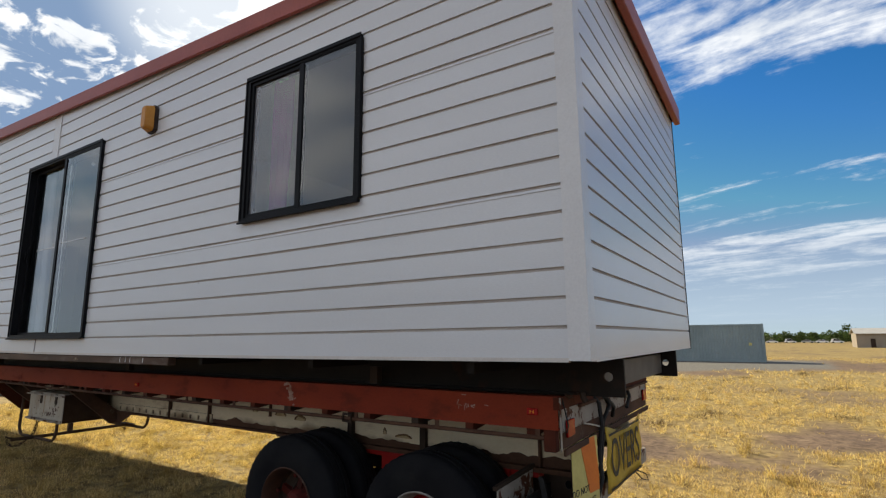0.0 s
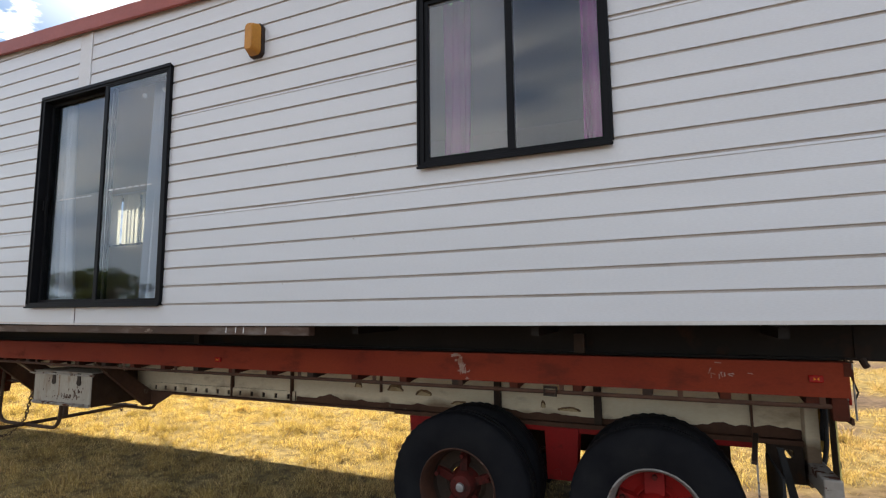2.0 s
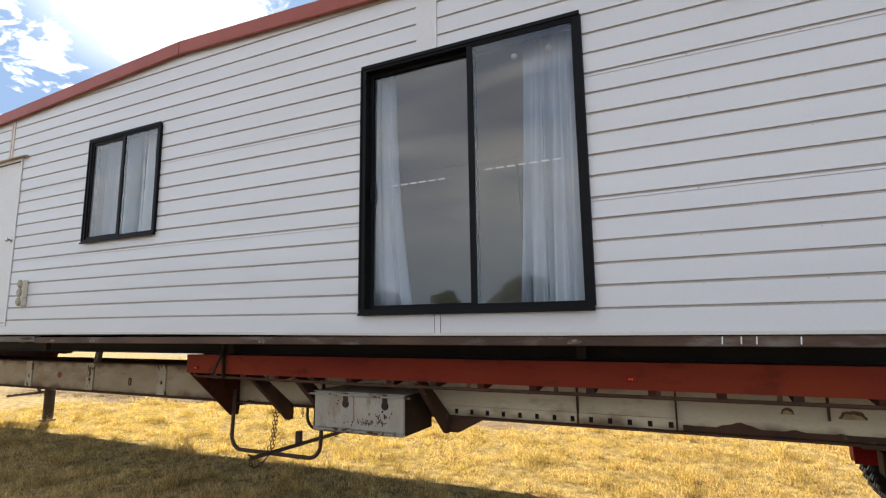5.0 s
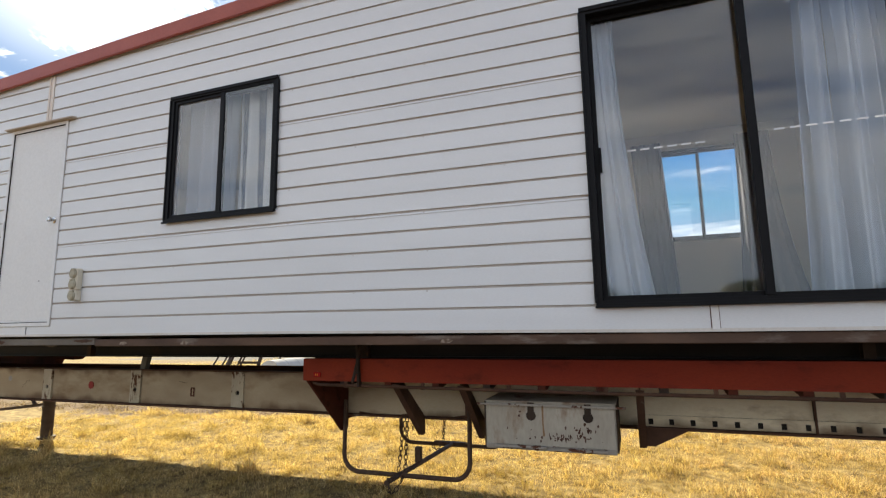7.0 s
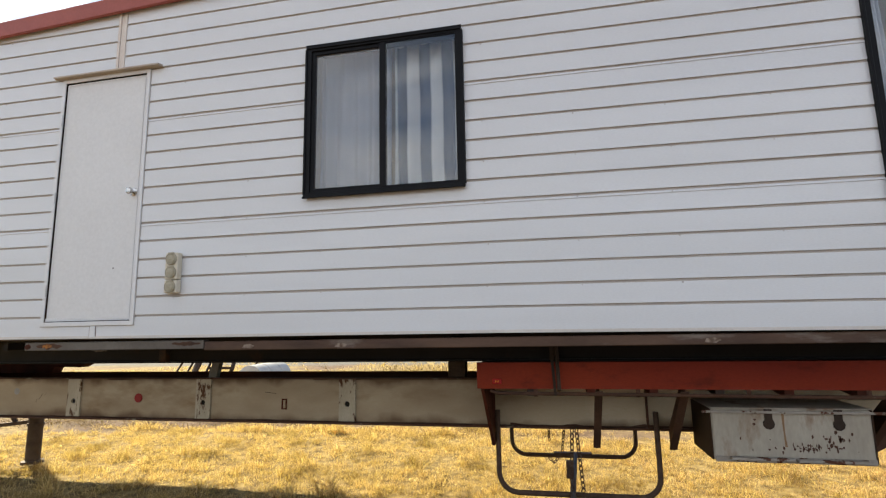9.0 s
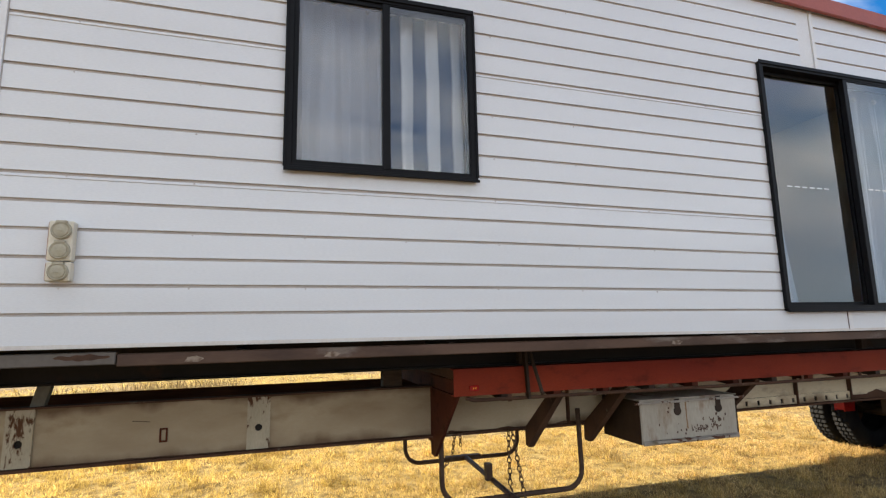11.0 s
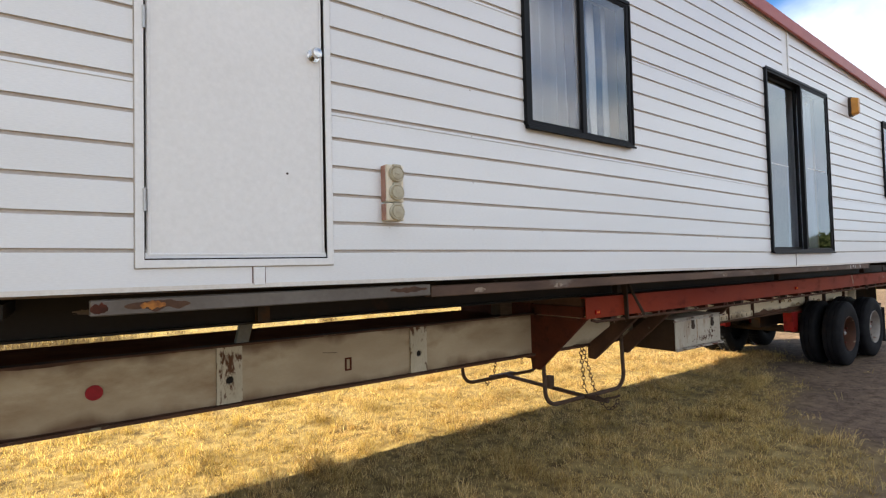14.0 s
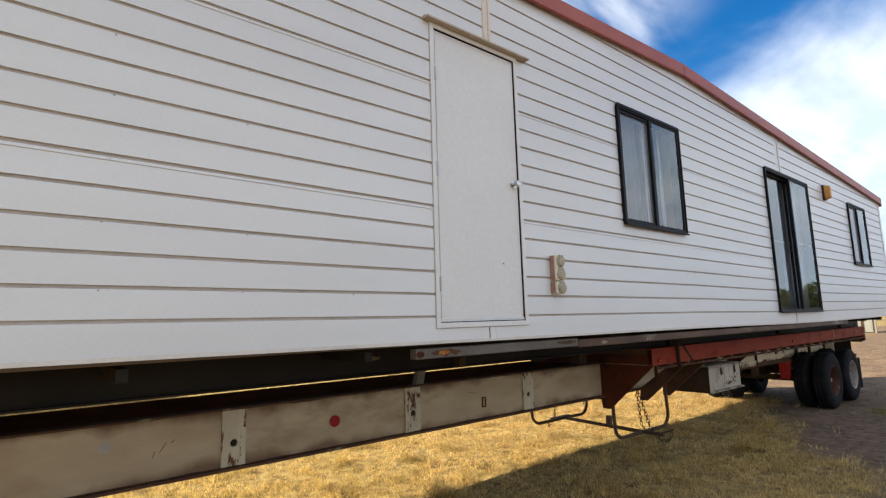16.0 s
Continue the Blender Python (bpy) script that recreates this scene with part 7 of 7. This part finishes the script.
def car(x, y, paint, label, van=False):
    c = thing("car", (x, y, 0.0), label, "car", "cars parked far off")
    h = 1.75 if van else 1.42
    bm = BM()
    prism(bm, [(x - 2.2, 0.3), (x + 2.2, 0.3), (x + 2.25, 0.75), (x + 1.3, 0.9), (x - 2.15, 0.92), (x - 2.25, 0.7)], "y", y - 0.85, y + 0.85)
    bmesh.ops.bevel(bm, geom=bm.edges[:], offset=0.06, segments=2, affect="EDGES")
    part("body", bm, paint, c)
    bm = BM()
    prism(bm, [(x - 1.9 if van else x - 1.6, 0.9), (x + 1.25, 0.9), (x + 0.55, h), (x - 1.75 if van else x - 1.0, h)], "y", y - 0.72, y + 0.72)
    bmesh.ops.bevel(bm, geom=bm.edges[:], offset=0.05, segments=2, affect="EDGES")
    cab = part("cabin", bm, paint, c)
    bm = BM()
    prism(bm, [(x - 1.35, 0.98), (x + 1.0, 0.98), (x + 0.5, h - 0.12), (x - 1.1, h - 0.12)], "y", y - 0.735, y - 0.7205)
    part("window", bm, BEARER, c)
    for dx in (-1.35, 1.35):
        for yy in (y - 0.86, y + 0.66):
            bm = BM()
            disc_closed(bm, [(0.32, 0.0), (0.33, 0.03), (0.33, 0.17), (0.32, 0.20)], (x + dx, yy, 0.33), 16)
            part("wheel", bm, TYRE, c)
    c.location.z = -0.006 * (y - 22)


CAR_W = shade("white_car_paint", (0.88, 0.88, 0.88), (0.84, 0.84, 0.84), rough=0.25, scale=1)
CAR_S = shade("silver_car_paint", (0.45, 0.46, 0.48), (0.4, 0.41, 0.43), rough=0.3, metal=0.4, scale=1)
for x, y, p, lb, v in ((-1.4, 268, CAR_W, "white car parked in the far paddock", False), (5.2, 271, CAR_W, "white van parked in the far paddock", True), (11.3, 269, CAR_S, "silver car parked in the far paddock", False),
                       (16.4, 272, CAR_W, "white car parked in the far paddock", False), (21.3, 270, CAR_W, "white van parked in the far paddock", True), (60, 262, CAR_W, "white car parked in the far paddock", False)):
    car(x, y, p, lb, v)

# grey sheet-metal shed and timber crates past the rear of the trailer
gshed = thing("metal_shed", (42.0, 12.2, 0.0), "tall grey sheet-metal shed with dark gaps between its panels", "shed")
GREY_SH = shade("grey_sheet_metal", (0.20, 0.197, 0.185), (0.155, 0.152, 0.142), rough=0.5, scale=0.8, grain=10, stain=(0.20, 0.17, 0.14), stain_at=0.6, stain_scale=1.5, stretch=(1, 3, 0.4), soft=0.2)
bm = BM()
box(bm, 38.03, 38.5, 10.85, 13.45, 0, 2.80)
part("wall", bm, DIRTY_ST, gshed, "dark inner wall")
for y0, y1 in ((12.80, 13.45), (12.28, 12.76), (11.72, 12.24), (10.96, 11.50)):
    bm = BM()
    box(bm, 38.0, 38.029, y0, y1, 0.06, 2.80)
    part("sheet_panel", bm, GREY_SH, gshed)
bm = BM()
box(bm, 37.9, 38.06, 10.72, 10.84, 0.0, 2.98)
part("corner_post", bm, GREY_SH, gshed)
bm = BM()
prism(bm, [(10.85, 2.81), (13.55, 2.90), (13.55, 2.96), (10.85, 2.87)], "x", 37.9, 38.6)
part("roof", bm, GREY_SH, gshed)
TIMBER = shade("pale_crate_timber", (0.46, 0.33, 0.17), (0.38, 0.27, 0.14), rough=0.8, scale=3, grain=20)


def crate(x, y, w, h):
    c = thing("timber_crate", (x, y, 0), "tall pale timber crate standing on the earth", "crate", "timber crates")
    bm = BM()
    box(bm, x, x + 2.2, y, y + w, 0.0, h)
    part("panel", bm, TIMBER, c)
    for yy in (y, y + w / 2, y + w - 0.1):
        bm = BM(); box(bm, x - 0.06, x - 0.001, yy, yy + 0.1, 0.0, h)
        part("batten", bm, TIMBER, c)
    for zz in (0.05, h - 0.15):
        bm = BM(); box(bm, x - 0.1, x - 0.061, y, y + w, zz, zz + 0.1)
        part("rail", bm, TIMBER, c)


crate(139.0, 28.9, 1.45, 3.5)
crate(139.4, 30.4, 1.5, 3.2)
fence = thing("sheet_fence", (38.3, 15.5, 0), "white corrugated sheet-metal fence in full sun beside the shed", "fence")
SHEET_W = shade("white_sheet_metal", (0.80, 0.80, 0.78), (0.72, 0.71, 0.68), rough=0.4, scale=0.8, grain=10)
for k in range(5):
    y0 = 13.50 + 0.92 * k
    pts = []
    for q in range(13):
        pts.append((38.30 + (0.03 if q % 4 in (1, 2) else 0.0), y0 + 0.9 * q / 12))
    bm = BM()
    prism(bm, pts + [(38.36, y0 + 0.9), (38.36, y0)], "z", 0.10, 2.55)
    part("sheet", bm, SHEET_W, fence)
    bm = BM()
    box(bm, 38.37, 38.43, y0 - 0.03, y0 + 0.03, 0.0, 2.6)
    part("post", bm, GALV, fence)
meter = thing("meter_box", (38.1, 13.72, 1.25), "white metal meter box fixed to the sheet fence", "meter box")
bm = BM()
box(bm, 38.02, 38.295, 13.52, 14.02, 0.95, 1.45, 0.02)
part("body", bm, CAR_W, meter)
bm = BM()
box(bm, 38.10, 38.295, 13.50, 13.80, 0.82, 0.945, 0.01)
part("conduit", bm, DIRTY_ST, meter)

# ---- trees ----
LEAF = blade_material("gum_leaves", (0.035, 0.055, 0.020), (0.060, 0.085, 0.032), (0.095, 0.115, 0.050))
BARK = shade("grey_bark", (0.20, 0.165, 0.13), (0.12, 0.10, 0.08), rough=0.9, scale=4, grain=30, bump=0.3)


def leaf_mesh(name, centres, seed, per, size, squash=0.75):
    """A crown of many small leaf clumps round the given centres (x, y, z, radius)."""
    r = np.random.default_rng(seed)
    P, S = [], []
    for x, y, z, rad in centres:
        n = int(per * rad * rad)
        d = r.normal(size=(n, 3)); d /= np.linalg.norm(d, axis=1)[:, None]
        rr = rad * r.uniform(0.35, 1.0, n) ** 0.6
        p = d * rr[:, None]; p[:, 2] *= squash
        P.append(p + np.array((x, y, z)))
        S.append(r.uniform(0.6, 1.4, n) * size)
    P, S = np.concatenate(P), np.concatenate(S)
    n = len(P)
    a = r.normal(size=(n, 3)); a /= np.linalg.norm(a, axis=1)[:, None]
    b = np.cross(a, r.normal(size=(n, 3))); b /= np.linalg.norm(b, axis=1)[:, None]
    V = np.empty((n, 4, 3))
    V[:, 0], V[:, 1] = P - a * S[:, None], P - b * S[:, None] * 0.45
    V[:, 2], V[:, 3] = P + a * S[:, None], P + b * S[:, None] * 0.45
    me_ = bpy.data.meshes.new(name)
    me_.vertices.add(n * 4); me_.vertices.foreach_set("co", V.reshape(-1))
    me_.loops.add(n * 4); me_.loops.foreach_set("vertex_index", np.arange(n * 4))
    me_.polygons.add(n); me_.polygons.foreach_set("loop_start", np.arange(n) * 4)
    me_.update(calc_edges=True)
    me_.materials.append(LEAF)
    return me_


def tree(x, y, h, spread, seed):
    r = random.Random(seed)
    t = thing("gum_tree", (x, y, 0), "grey-green gum tree with an uneven open crown", "tree", "gum trees behind the camera")
    bm = BM()
    top = Vector((x + r.uniform(-0.4, 0.4), y + r.uniform(-0.4, 0.4), h * 0.55))
    def limb(p, q, r0, r1):
        p, q = Vector(p), Vector(q)
        d = (q - p).normalized(); s = d.orthogonal().normalized(); u = d.cross(s)
        A = [bm.verts.new(p + (s * math.cos(k * math.pi / 3) + u * math.sin(k * math.pi / 3)) * r0) for k in range(6)]
        B = [bm.verts.new(q + (s * math.cos(k * math.pi / 3) + u * math.sin(k * math.pi / 3)) * r1) for k in range(6)]
        for k in range(6):
            bm.faces.new((A[k], A[(k + 1) % 6], B[(k + 1) % 6], B[k]))
    limb((x, y, -0.1), top, 0.05 * h * 0.6, 0.03 * h * 0.6)
    cs = []
    for k in range(7):
        a = 2 * math.pi * k / 7 + r.uniform(-0.4, 0.4)
        e = Vector((x + spread * r.uniform(0.3, 0.75) * math.cos(a), y + spread * r.uniform(0.3, 0.75) * math.sin(a), h * r.uniform(0.45, 0.85)))
        limb(top - Vector((0, 0, h * 0.15 * r.random())), e, 0.012 * h, 0.005 * h)
        cs.append((e.x, e.y, e.z, spread * r.uniform(0.3, 0.5)))
    cs.append((x, y, h * 0.86, spread * 0.42))
    part("trunk", bm, BARK, t)
    ob = new("crown", leaf_mesh("crown", cs, seed, 150, 0.19))
    ob.parent = t
    ob.matrix_parent_inverse = Matrix.Translation(-t.location)
    return t


tr = random.Random(8)
for k, (x, y, h, w) in enumerate(((-107, -58, 9.5, 5.5), (-101, -57, 10, 5.5), (-95, -57, 9.8, 5), (-128, -60, 6.8, 4), (-119, -60, 5.0, 4), (-87.8, -57, 7.2, 2.4), (-80, -57, 6.0, 2.7), (-74.6, -57, 5.8, 2.8), (-67.0, -57, 6.4, 1.9), (-64.4, -57.5, 6.4, 1.8), (-60.4, -57, 5.2, 1.6), (-55, -57, 8.0, 4.5),
                               (-49.5, -57, 8.2, 4.5), (-44.6, -56, 7.0, 3.5), (-34.8, -57, 6.6, 3.2), (-24, -57, 8.2, 4.2), (-10, -70, 6.5, 4), (6, -68, 7, 4), (20, -62, 6, 4), (42, -10, 4.4, 3.0), (47, -14, 4.0, 3.0))):
    tree(x, y, h, w, 30 + k)

# the far line of trees
cs = []
tr = random.Random(3)
for k in range(330):
    a = k / 330
    x = -170 + 430 * a + tr.uniform(-2, 2)
    y = 318 + tr.uniform(-12, 45)
    h = tr.uniform(4.0, 6.6) * (1.35 if tr.random() < 0.08 else 1)
    for q in range(5):
        cs.append((x + tr.uniform(-3.2, 3.2), y + tr.uniform(-3, 3), h * tr.uniform(0.18, 0.72), h * tr.uniform(0.24, 0.40)))
for x, y, h in ((29, 300, 8.5), (33, 304, 6.5), (24, 302, 6.0), (52, 306, 7.0)):       # a few trees that stand above the rest
    for q in range(9):
        cs.append((x + tr.uniform(-0.4, 0.4) * h, y + tr.uniform(-2, 2), h * tr.uniform(0.30, 0.9), h * tr.uniform(0.14, 0.24)))
tagged(new("far_woods", leaf_mesh("far_woods", cs, 77, 13, 0.62, 0.9)), "grey-green scrub and trees along the horizon", "woods", kind="stuff").location.z = -1.9
